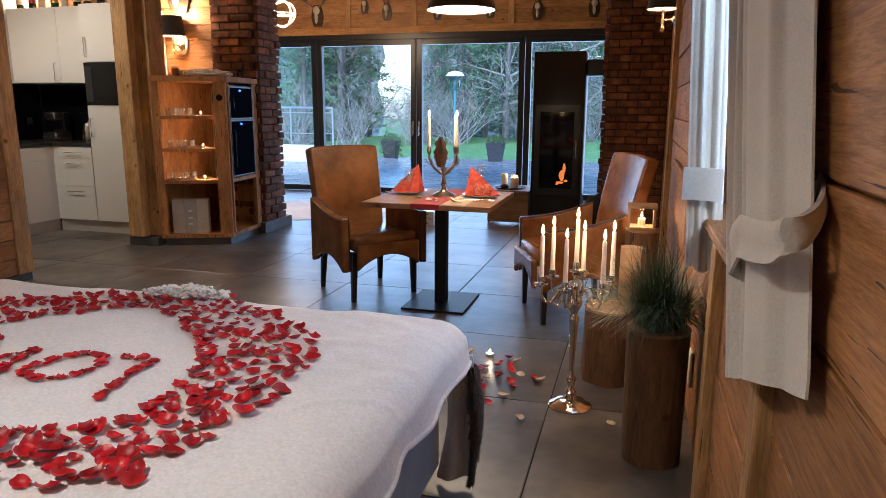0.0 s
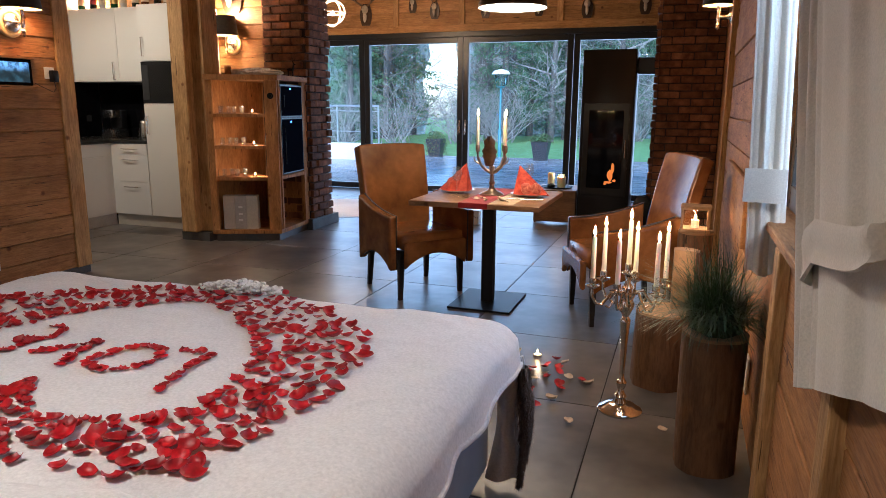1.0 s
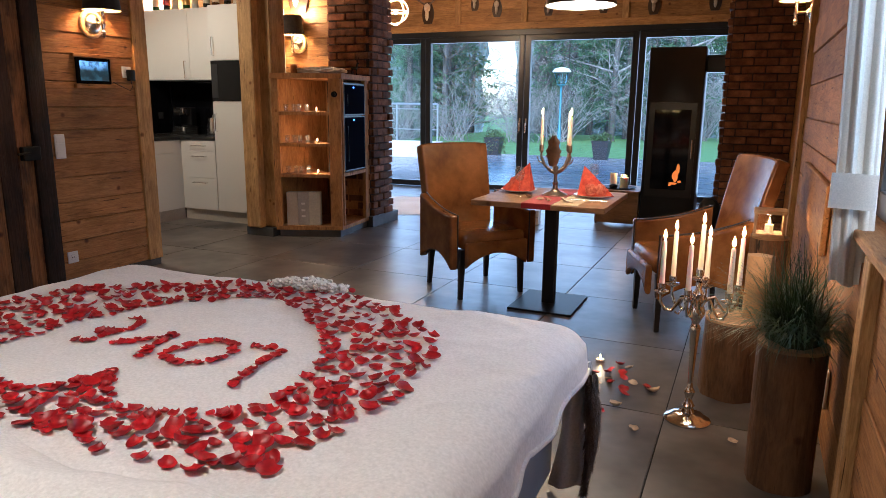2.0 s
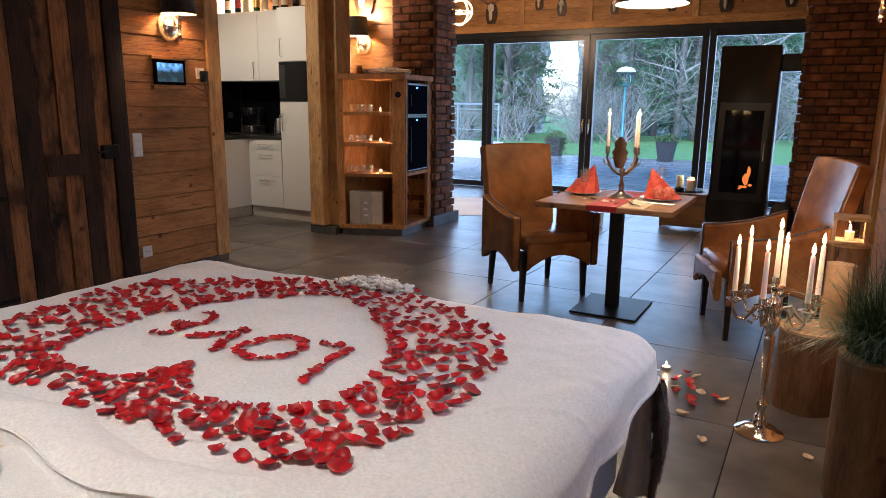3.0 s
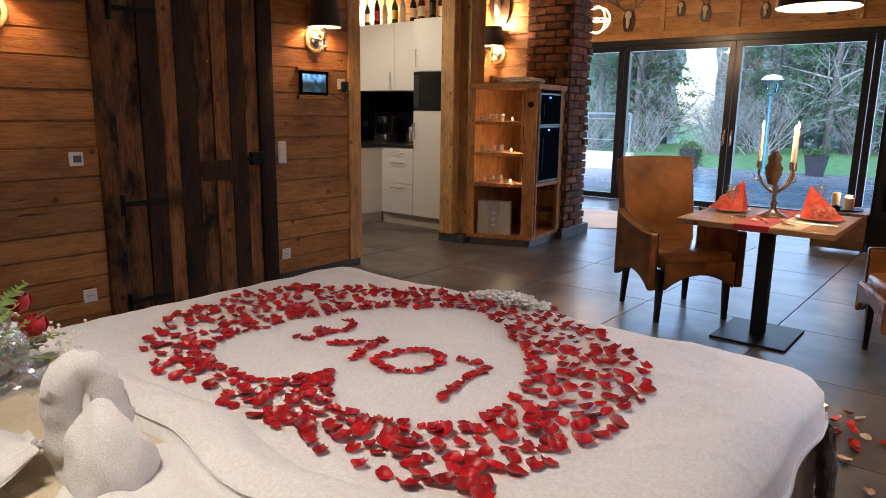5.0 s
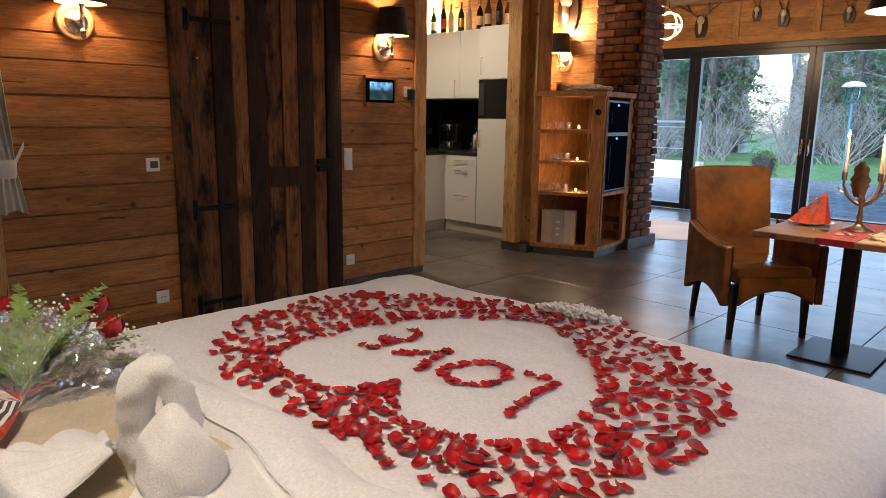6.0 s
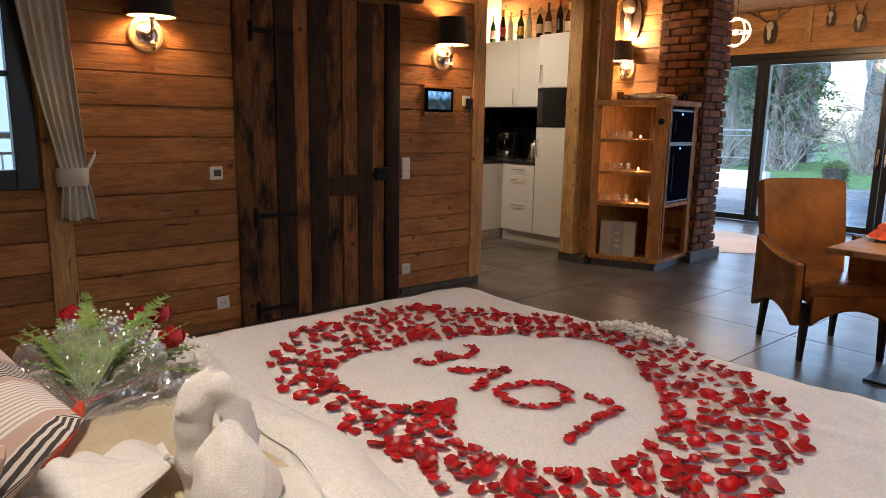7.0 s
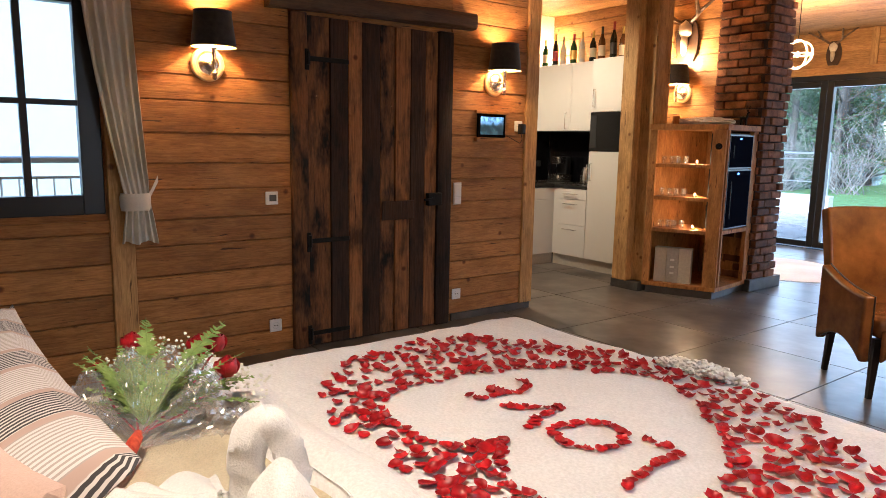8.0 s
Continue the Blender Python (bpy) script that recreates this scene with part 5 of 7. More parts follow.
ts = thing("toaster", "black upright coffee maker beside the tall cabinet", "coffee maker", pose(-5.32, 7.5, 0.965))
part("housing", boxm(-0.09, 0.09, -0.1, 0.12, 0, 0.34, bevel=0.015, seg=2), BLACK, ts, smooth=True)
part("steel_band", boxm(-0.092, 0.092, -0.103, -0.1, 0.05, 0.3), CHROME, ts)
so = thing("wall_socket", "white wall socket on the splashback", "socket", pose(-6.2, 7.689, 1.18))
part("cover", boxm(-0.04, 0.04, -0.01, 0, -0.04, 0.04, bevel=0.003), WHITE_PLASTIC, so)

BOTTLE = {
    "green": plain("green bottle glass", (0.01, 0.06, 0.012), 0.08), "dark": plain("dark bottle glass", (0.006, 0.01, 0.006), 0.08),
    "white": plain("frosted white bottle", (0.6, 0.6, 0.55), 0.25), "amber": plain("amber bottle glass", (0.09, 0.035, 0.01), 0.1)}
LABELS = {"cream": plain("cream label paper", (0.65, 0.58, 0.42), 0.7), "red": plain("red foil", (0.3, 0.03, 0.03), 0.35), "gold": plain("gold foil", (0.6, 0.42, 0.12), 0.3, 0.8), "black": plain("black foil", (0.01, 0.01, 0.01), 0.3)}
ROW = [("green", "gold", "cream", 0.29), ("dark", "gold", "red", 0.34), ("white", "cream", "cream", 0.3), ("green", "red", "gold", 0.31), ("white", "gold", "cream", 0.32), ("dark", "gold", "cream", 0.31), ("amber", "black", "cream", 0.34), ("dark", "red", "black", 0.37), ("amber", "gold", "cream", 0.33)]
for k, (body, foil, lab, h) in enumerate(ROW):
    h *= 1.14
    x = -6.3 + k * 0.152 + (0.02 if k % 2 else 0)
    z = 2.402 if x < -5.19 else 2.382
    b = thing("bottle", {"green": "green wine bottle", "dark": "dark glass wine bottle", "white": "pale frosted bottle", "amber": "amber spirit bottle"}[body] + " standing on top of the kitchen cabinets", "bottle", pose(x, 7.47, z), "bottles on the kitchen cabinets")
    r = 0.04 if body != "white" else 0.036
    part("glass_body", lathe(bmesh.new(), [(r * 0.9, 0), (r, 0.01), (r, h * 0.52), (r * 0.85, h * 0.62), (r * 0.4, h * 0.74), (r * 0.34, h * 0.8)], n=16), BOTTLE[body], b, smooth=True)
    part("foil", lathe(bmesh.new(), [(r * 0.36, h * 0.78), (r * 0.35, h * 0.95), (r * 0.4, h * 0.96), (r * 0.38, h)], n=12), LABELS[foil], b, "coloured foil capsule", True)
    part("label", lathe(bmesh.new(), [(r * 1.01, h * 0.15), (r * 1.012, h * 0.16), (r * 1.012, h * 0.44), (r * 1.01, h * 0.45)], n=16, caps=False), LABELS[lab], b, "paper label", True)

# small lamp on top of the wall cabinets
cl = thing("cabinet_lamp", "small lit lamp standing on the kitchen cabinets", "lamp", pose(-6.3, 7.6, 2.402))
part("base", lathe(bmesh.new(), [(0.04, 0), (0.04, 0.012), (0.012, 0.02), (0.012, 0.06)], n=16), CHROME, cl, smooth=True)
part("bulb", blob(bmesh.new(), (0, 0, 0.1), (0.03, 0.03, 0.045)), BULB, cl, smooth=True)
lamp("cabinet lamp light", (-6.3, 7.55, 2.58), 6, WARM, 0.03)

# timber post
post = structure("timber_post", boxm(-4.43, -4.06, 6.72, 6.95, 0.09, ZC, bevel=0.012), PINE_Z, "massive hewn timber post between kitchen and shelf unit", "post")
part("inner_post", boxm(-4.38, -4.2, 6.62, 6.718, 0.09, ZC, bevel=0.01), PINE_Z, post)
tagged(part("post_plinth", boxm(-4.415, -4.08, 6.66, 6.95, 0.0, 0.088), PLINTH), "dark stone plinth under the timber post", "trim", kind="structure")
side_panel = structure("panel_wall", boxm(-4.14, -4.06, 6.95, 7.72, 0.0, 1.6), PINE_Z, "pine side panel behind the shelf unit", "wall")

# ---- shelf unit with wine cooler ----
SA, SB, SC, SD = (-4.05, 6.68), (-3.42, 6.95), (-3.5, 7.64), (-4.05, 7.64)
ux, uy = (SB[0] - SA[0]), (SB[1] - SA[1])
ul = math.hypot(ux, uy)
ux, uy = ux / ul, uy / ul
nx, ny = -uy, ux


def along_front(s, d):
    """A plan point s along the front and d behind it."""
    return SA[0] + ux * s + nx * d, SA[1] + uy * s + ny * d


shelf = thing("shelf_unit", "rustic spruce corner shelf unit with open shelves", "shelf")
inset = [along_front(0.03, 0.03), along_front(ul - 0.03, 0.03), (SC[0] - 0.03, SC[1]), (SD[0], SD[1])]
part("plinth", prism(bmesh.new(), inset, 0.0, 0.075), PLINTH, shelf)
full = [SA, SB, SC, SD]
part("bottom_board", prism(bmesh.new(), full, 0.076, 0.115), CAB_WOOD, shelf)
part("top_board", prism(bmesh.new(), [along_front(-0.01, -0.015), (SB[0] + 0.02, SB[1] - 0.01), (SC[0] + 0.02, SC[1]), SD], 1.59, 1.64), CAB_WOOD, shelf)
part("left_stile", prism(bmesh.new(), [along_front(0, 0), along_front(0.065, 0), along_front(0.065, 0.06), along_front(0, 0.06)], 0.116, 1.589), CAB_WOOD, shelf)
part("front_stile", prism(bmesh.new(), [along_front(ul - 0.12, 0), along_front(ul, 0), along_front(ul, 0.05), along_front(ul - 0.12, 0.05)], 0.116, 1.589), CAB_WOOD, shelf)
part("divider", prism(bmesh.new(), [along_front(ul - 0.12, 0.051), along_front(ul - 0.09, 0.051), (-3.96, 7.62), (-3.99, 7.62)], 0.116, 1.589), CAB_WOOD, shelf)
part("side_panel", prism(bmesh.new(), [along_front(0.0, 0.062), along_front(0.025, 0.062), (-4.025, 7.6), (-4.05, 7.6)], 0.116, 1.589), CAB_WOOD, shelf)
part("back_panel", prism(bmesh.new(), [(-4.05, 7.62), (SC[0], 7.62), (SC[0], 7.64), (-4.05, 7.64)], 0.116, 1.589), CAB_WOOD, shelf)
for z in (1.235, 0.925, 0.615):
    part("shelf_board", prism(bmesh.new(), [along_front(0.066, 0.005), along_front(ul - 0.121, 0.005), along_front(ul - 0.121, 0.055), (-3.98, 7.35), along_front(0.03, 0.4)], z, z + 0.032), CAB_WOOD, shelf)
ax, ay = SC[0] - SB[0], SC[1] - SB[1]
al = math.hypot(ax, ay)
ax, ay = ax / al, ay / al


def along_side(s, d):
    return SB[0] + ax * s - ay * d, SB[1] + ay * s + ax * d


for s0, s1 in ((0.051, 0.075), (al - 0.1, al - 0.025)):
    part("side_stile", prism(bmesh.new(), [along_side(s0, 0), along_side(s1, 0), along_side(s1, 0.04), along_side(s0, 0.04)], 0.116, 1.589), CAB_WOOD, shelf)
part("bay_floor", prism(bmesh.new(), [along_side(0.076, 0.002), along_side(al - 0.101, 0.002), along_side(al - 0.101, 0.34), along_side(0.076, 0.2)], 0.62, 0.655), CAB_WOOD, shelf)
part("knob", lathe(bmesh.new(), [(0.03, 0), (0.03, 0.008), (0.016, 0.012), (0.012, 0.03), (0.016, 0.04)], n=16), IRON, shelf, "dark iron ring pull", True, m=Matrix.Translation((*along_front(ul - 0.06, -0.0), 1.44)) @ pose(0, 0, 0, 90, 0, 24))
cooler = thing("wine_cooler", "black two-zone wine cooler with glass doors and blue lights", "wine cooler")
part("housing", prism(bmesh.new(), [along_side(0.08, 0.03), along_side(al - 0.105, 0.03), along_side(al - 0.105, 0.33), along_side(0.08, 0.18)], 0.66, 1.56), BLACK, cooler)
BLUE = glow("blue status light", (0.05, 0.16, 1.0), 3)
DARK_GLASS = plain("dark cooler glass", (0.006, 0.008, 0.015), 0.05, 0.0, Specular_IOR_Level=0.0)
for z0, z1 in ((0.67, 1.225), (1.235, 1.55)):
    d = part("door", prism(bmesh.new(), [along_side(0.085, 0.0), along_side(al - 0.11, 0.0), along_side(al - 0.11, 0.028), along_side(0.085, 0.028)], z0, z1), ALU, cooler, "glass door in a thin dark frame")
    part("door_glass", prism(bmesh.new(), [along_side(0.097, -0.003), along_side(al - 0.122, -0.003), along_side(al - 0.122, 0.001), along_side(0.097, 0.001)], z0 + 0.012, z1 - 0.012), DARK_GLASS, d)
    p = along_side(0.12, -0.025)
    part("door_handle", tube(bmesh.new(), [(*p, z0 + 0.1), (*p, z1 - 0.1)], 0.004), BLACK, d, smooth=True)
    q = along_side(0.3, -0.005)
    part("light", boxm(q[0] - 0.004, q[0] + 0.002, q[1] - 0.012, q[1] + 0.012, z1 - 0.045, z1 - 0.03), BLUE, d, "blue status light")


def tumbler(x, y, z):
    g = tagged(part("shot_glass", lathe(bmesh.new(), [(0.02, 0), (0.026, 0.075), (0.025, 0.075), (0.0185, 0.006), (0.001, 0.006)], (0, 0, 0), 14), GLASS, m=pose(x, y, z), smooth=True), "small clear drinking glass on a shelf", "glass", "glasses on the shelves")
    g.visible_shadow = False


for z in (1.267, 0.957, 0.647):
    for k in range(4):
        tumbler(*along_front(0.12 + 0.065 * k, 0.1 + 0.05 * (k % 2)), z)
    p = along_front(0.43, 0.08)
    tealight(*p, z, "burning tealight on a shelf", "tealights")
    lamp("tealight glow", (p[0], p[1], z + 0.05), 0.6, WARM, 0.01)
wb = thing("wine_box", "grey and cream three-part wine gift box", "box")
GREY_CARD = surface("cream card", (0.7, 0.64, 0.52), (0.78, 0.72, 0.6), 8, 0.8)
GREY_CARD_2 = surface("mid grey card", (0.5, 0.48, 0.44), (0.58, 0.55, 0.5), 8, 0.8)
for k in range(3):
    s0 = 0.1 + k * 0.115
    part("section", prism(bmesh.new(), [along_front(s0, 0.06), along_front(s0 + 0.112, 0.06), along_front(s0 + 0.112, 0.16), along_front(s0, 0.16)], 0.116, 0.455), GREY_CARD_2 if k == 1 else GREY_CARD, wb)
for h in (0.2, 0.26, 0.33):
    part("printed_bar", prism(bmesh.new(), [along_front(0.25, 0.058), along_front(0.29, 0.058), along_front(0.29, 0.0598), along_front(0.25, 0.0598)], h, h + 0.02), PORCELAIN, wb, "pale printed bar")
shp = tagged(part("sheepskin", blob(bmesh.new(), (-3.78, 7.16, 1.672), (0.27, 0.22, 0.045), 2, 0.25, 4, 5), fabric("white sheepskin", (0.7, 0.62, 0.5), (0.8, 0.74, 0.64), 20, 120, depth=0.01, strength=1.0), smooth=True), "white sheepskin lying on the shelf unit", "sheepskin")
bx = tagged(part("small_box", boxm(-3.86, -3.66, 7.5, 7.62, 1.642, 1.70, bevel=0.004), OLD_Y), "small dark wooden box on the shelf unit", "box")
tagged(part("pillar_candle", lathe(bmesh.new(), [(0.032, 0), (0.032, 0.085), (0.003, 0.087)], (-4.0, 7.0, 1.642), 18), CAB_WOOD, smooth=True), "brown pillar candle on the shelf unit", "candle")
fig = thing("figurine", "small black iron stag figurine on the shelf unit", "figurine", pose(-3.56, 7.45, 1.642))
bm = tube(bmesh.new(), [(-0.03, 0, 0.07), (0.0, 0, 0.075), (0.03, 0, 0.07)], 0.016)
for dx in (-0.025, 0.025):
    tube(bm, [(dx, 0, 0.07), (dx * 1.1, 0, 0)], [0.009, 0.006])
tube(bm, [(0.03, 0, 0.075), (0.04, 0, 0.12), (0.06, 0, 0.125)], [0.012, 0.01, 0.006])
for s in (-1, 1):
    tube(bm, [(0.04, 0, 0.125), (0.035, s * 0.02, 0.16), (0.045, s * 0.03, 0.19)], [0.004, 0.003, 0.002])
part("body", bm, IRON, fig, smooth=True)

sconce(pose(-4.42, 7.70, 2.0, 0, 0, -90), SCONCE_W * 1.7)
BONE = surface("bleached bone", (0.55, 0.48, 0.36), (0.72, 0.65, 0.52), 14, 0.7, spread=0)
ANTLER = surface("brown antler", (0.08, 0.045, 0.022), (0.28, 0.18, 0.1), 12, 0.5, stretch=(1, 1, 4), spread=0.3)
SHIELD = surface("dark trophy shield", (0.03, 0.015, 0.008), (0.07, 0.035, 0.018), 8, 0.4, spread=0)


def skull(m, s, label, points, group="hunting trophies"):
    """A trophy: dark shield, pale skull, a pair of antlers as tubes; local y points out of the wall."""
    t = thing("antler_trophy", label, "trophy", m @ Matrix.Scale(s, 4), group)
    bm = sheet(bmesh.new(), 10, 12, lambda u, v: ((u - 0.5) * 0.16 * math.sin(math.pi * (0.1 + 0.75 * v)) ** 0.6, 0.012, 0.09 - 0.26 * v), 0.012)
    part("shield", bm, SHIELD, t, "dark wooden shield")
    bm = blob(bmesh.new(), (0, 0.035, 0.02), (0.045, 0.03, 0.055), 1, 0.15)
    blob(bm, (0, 0.04, -0.06), (0.024, 0.022, 0.075), 2, 0.2)
    part("skull", bm, BONE, t, "pale bleached skull", True)
    for sx in (-1, 1):
        bm = bmesh.new()
        for p in points:
            tube(bm, [(sx * x, y, z) for x, y, z in p], [0.014 - 0.011 * k / (len(p) - 1) for k in range(len(p))], 6)
        part("antler", bm, ANTLER, t, "brown antler", True)
    return t


BIG = [[(0.03, 0.03, 0.06), (0.12, 0.06, 0.12), (0.26, 0.08, 0.2), (0.33, 0.09, 0.36), (0.28, 0.1, 0.5)], [(0.1, 0.06, 0.1), (0.13, 0.14, 0.2), (0.12, 0.16, 0.26)], [(0.27, 0.08, 0.21), (0.4, 0.1, 0.26), (0.44, 0.1, 0.34)], [(0.33, 0.09, 0.36), (0.4, 0.1, 0.43), (0.41, 0.1, 0.5)]]
SMALL = [[(0.02, 0.03, 0.06), (0.045, 0.04, 0.13), (0.07, 0.05, 0.22)], [(0.045, 0.04, 0.13), (0.06, 0.08, 0.18)]]
for x, z, s in ((-3.72, 2.89, 0.8), (-3.36, 2.81, 0.95), (-2.56, 2.78, 0.85), (-1.76, 2.78, 0.85), (-1.07, 2.76, 1.0), (-0.28, 2.78, 1.0)):
    skull(pose(x, YW - 0.03, z, 0, 0, 180), s, "small roe deer trophy on a dark shield above the glazing", SMALL)
skull(pose(-4.51, YW - 0.03, 2.8, 0, 0, 180), 1.25, "stag antlers on a round shield above the glazing", BIG)
st = skull(pose(-4.4, 7.69, 2.62, 0, 0, 180), 1.7, "stag skull with wide antlers lit from behind", BIG)
lamp("skull uplight", (-4.38, 7.58, 2.33), 9, WARM, 0.03)

# lamp of crossing rings
ring = thing("ring_lamp", "glowing lamp of crossing white rings hung from the ceiling", "lamp", pose(-3.78, 8.8, 2.45), "ceiling lamps")
RING_GLOW = glow("lit white ring", (1.0, 0.82, 0.5), 0.5)
for rx, ry, rz in ((0, 0, 0), (70, 20, 0), (60, -50, 40), (95, 10, 80)):
    bm = tube(bmesh.new(), [(0.155 * math.cos(a), 0.155 * math.sin(a), 0) for a in (2 * math.pi * i / 32 for i in range(33))], 0.008, 6)
    part("ring", bm, RING_GLOW, ring, "glowing white ring", True, m=pose(0, 0, 0, rx, ry, rz))
part("cord", tube(bmesh.new(), [(0, 0, 0.15), (0, 0, ZC - 2.45)], 0.004), BLACK, ring)
part("bulb", blob(bmesh.new(), (0, 0, 0), (0.025, 0.025, 0.03)), BULB, ring, smooth=True)
lamp("ring lamp light", (-3.78, 8.8, 2.45), RING_W, WARM, 0.06)

# pendant over the table
pend = thing("pendant_lamp", "wide dark dome pendant lamp with a bright white inside", "lamp", pose(-0.70, 5.4, 1.95), "ceiling lamps")
part("shade", lathe(bmesh.new(), [(0.215, 0), (0.21, 0.035), (0.17, 0.1), (0.1, 0.15), (0.05, 0.17), (0.04, 0.22), (0.002, 0.225)], n=40, caps=False), surface("dark bronze shade", (0.05, 0.03, 0.018), (0.1, 0.06, 0.035), 10, 0.35, 0.6), pend, smooth=True)
part("lining", lathe(bmesh.new(), [(0.212, 0.001), (0.206, 0.034), (0.166, 0.097), (0.09, 0.145), (0.002, 0.15)], n=40, caps=False), plain("white enamel lining", (0.85, 0.8, 0.7), 0.4), pend, "white enamel lining", True)
part("diffuser", lathe(bmesh.new(), [(0.2, 0.012), (0.2, 0.016), (0.002, 0.0165)], n=40), glow("lit diffuser", (1.0, 0.86, 0.62), 3.5), pend, "bright white diffuser", True)
part("cord", tube(bmesh.new(), [(0, 0, 0.22), (0, 0, ZC - 1.95)], 0.004), BLACK, pend)
lamp("pendant light", (-0.70, 5.4, 1.94), PENDANT_W, (1.0, 0.72, 0.42), 0.15, 150, (-0.70, 5.4, 0))
bed_lamp = copy_thing(pend, pose(-0.9, 1.1, 2.8))
bed_lamp["label"] = "wide dark dome pendant lamp hung over the bed"
for o in bed_lamp.children:
    if o.name.startswith("cord"):
        o.scale.z = 0.03
        o.location.z = 0.215
lamp("bed pendant light", (-0.9, 1.1, 2.79), BED_W, (1.0, 0.8, 0.6), 0.2, 132, (-0.95, 1.1, 0), 0.75)
lamp("kitchen light", (-5.4, 5.6, 2.9), KITCHEN_W, (1.0, 0.8, 0.55), 0.1, 140, (-5.3, 6.6, 0))


# ---- stove, bench ----
stove = thing("wood_stove", "tall black wood stove with a tall glass door and fire", "stove", pose(-0.48, 9.25, 0))
STOVE = plain("black stove steel", (0.006, 0.006, 0.0065), 0.3)
part("body", boxm(-0.29, 0.29, -0.24, 0.24, 0.02, 1.98, bevel=0.015, seg=2), STOVE, stove, smooth=True)
part("door_frame", boxm(-0.25, 0.25, -0.256, -0.241, 0.36, 1.4, bevel=0.004), STOVE, stove)
part("door_glass", boxm(-0.19, 0.19, -0.262, -0.257, 0.45, 1.32, bevel=0.002), BLACK_GLOSS, stove, "dark glass pane")
FIRE = glow("embers", (1.0, 0.25, 0.04), 0.2)
for x, z, w, h in ((0.07, 0.6, 0.03, 0.06), (0.1, 0.68, 0.018, 0.06), (0.05, 0.52, 0.04, 0.014), (0.12, 0.54, 0.02, 0.014), (0.02, 0.5, 0.016, 0.01)):
    part("flame", blob(bmesh.new(), (x, -0.2635, z), (w, 0.001, h), x * 50, 0.5, 2, 4), FIRE, stove, "orange flame behind the glass", True)
part("flue", boxm(0.29, 0.56, -0.06, 0.1, 1.72, 1.9, bevel=0.01), STOVE, stove, "black flue leading into the brick pillar")
part("plinth", boxm(-0.27, 0.27, -0.22, 0.22, 0, 0.02), STOVE, stove)
part("handle", tube(bmesh.new(), [(0.22, -0.257, 0.8), (0.22, -0.285, 0.8), (0.22, -0.285, 1.0), (0.22, -0.257, 1.0)], 0.007), CHROME, stove)
bench = thing("bench", "low solid wood bench beside the stove", "bench", pose(-1.03, 9.35, 0))
part("seat_board", boxm(-0.27, 0.245, -0.34, 0.3, 0.36, 0.4, bevel=0.005), TABLE_WOOD, bench)
part("front_panel", boxm(-0.25, 0.24, -0.31, -0.285, 0.02, 0.359, bevel=0.003), TABLE_WOOD, bench)
part("side_panel", boxm(-0.25, -0.225, -0.284, 0.28, 0.0, 0.359, bevel=0.003), TABLE_WOOD, bench)
part("side_panel", boxm(0.215, 0.24, -0.284, 0.28, 0.0, 0.359, bevel=0.003), TABLE_WOOD, bench)
tray = thing("candle_tray", "dark tray with pillar candles on the bench", "tray", pose(-1.05, 9.28, 0.4))
part("dish", lathe(bmesh.new(), [(0.15, 0), (0.19, 0.012), (0.192, 0.016), (0.15, 0.008), (0.001, 0.007)], n=30), IRON, tray, smooth=True)
for x, y, r, h in ((-0.08, 0.03, 0.042, 0.17), (0.05, 0.0, 0.05, 0.13), (0.03, 0.09, 0.04, 0.15)):
    c = part("candle", lathe(bmesh.new(), [(r, 0.008), (r, h), (r * 0.85, h + 0.004), (r * 0.8, h - 0.01), (0.001, h - 0.012)], (x, y, 0), 18), WAX, tray, "thick ivory pillar candle", True)
flame(tray, (0.05, 0.0, 0.125), 0.8)
part("pebble", blob(bmesh.new(), (-0.06, -0.09, 0.03), (0.05, 0.04, 0.03), 3, 0.4), BLACK, tray, smooth=True)
lamp("tray candle light", (-1.0, 9.28, 0.62), 0.5, WARM, 0.02)
ck = tagged(part("log_basket", blob(bmesh.new(), (-0.02, 9.0, 0.2), (0.13, 0.1, 0.21), 6, 0.3), BLACK, smooth=True), "black bag of firewood beside the stove", "bag")
gift = thing("paper_bag", "small white dotted paper bag standing on the floor", "bag", pose(-1.93, 8.65, 0))
part("bag", boxm(-0.1, 0.1, -0.05, 0.05, 0, 0.17, bevel=0.004), PORCELAIN, gift)
pr = random.Random(3)
bm = bmesh.new()
for k in range(16):
    x, z = pr.uniform(-0.085, 0.085), pr.uniform(0.02, 0.155)
    box(bm, x - 0.006, x + 0.006, -0.0515, -0.0502, z - 0.006, z + 0.006)
part("dots", bm, plain("grey dots", (0.2, 0.22, 0.3), 0.6), gift, "grey printed dots")

def rug_pt(u, v):
    a, r = 2 * math.pi * u, v
    q = 1 + 0.25 * noise.noise((math.cos(a) * 1.6, math.sin(a) * 1.6, 5)) + 0.12 * math.sin(3 * a)
    return -3.75 + 0.95 * r * q * math.cos(a), 9.35 + 0.75 * r * q * math.sin(a), 0.012 - 0.008 * r
bm = sheet(bmesh.new(), 60, 8, rug_pt)
bmesh.ops.remove_doubles(bm, verts=bm.verts, dist=0.001)
tagged(part("cowhide_rug", bm, fabric("pale cowhide", (0.76, 0.74, 0.71), (0.9, 0.89, 0.87), 2.5, 160, depth=0.004), smooth=True), "pale cowhide rug on the floor by the glazing", "rug")

# ---- right-hand wall ----
def hanging(name, label, m, pts_fn, nu=80, nv=50):
    t = thing(name, label, "curtain", m)
    part("cloth", sheet(bmesh.new(), nu, nv, pts_fn, 0.004), CURTAIN, t, smooth=True)
    return t


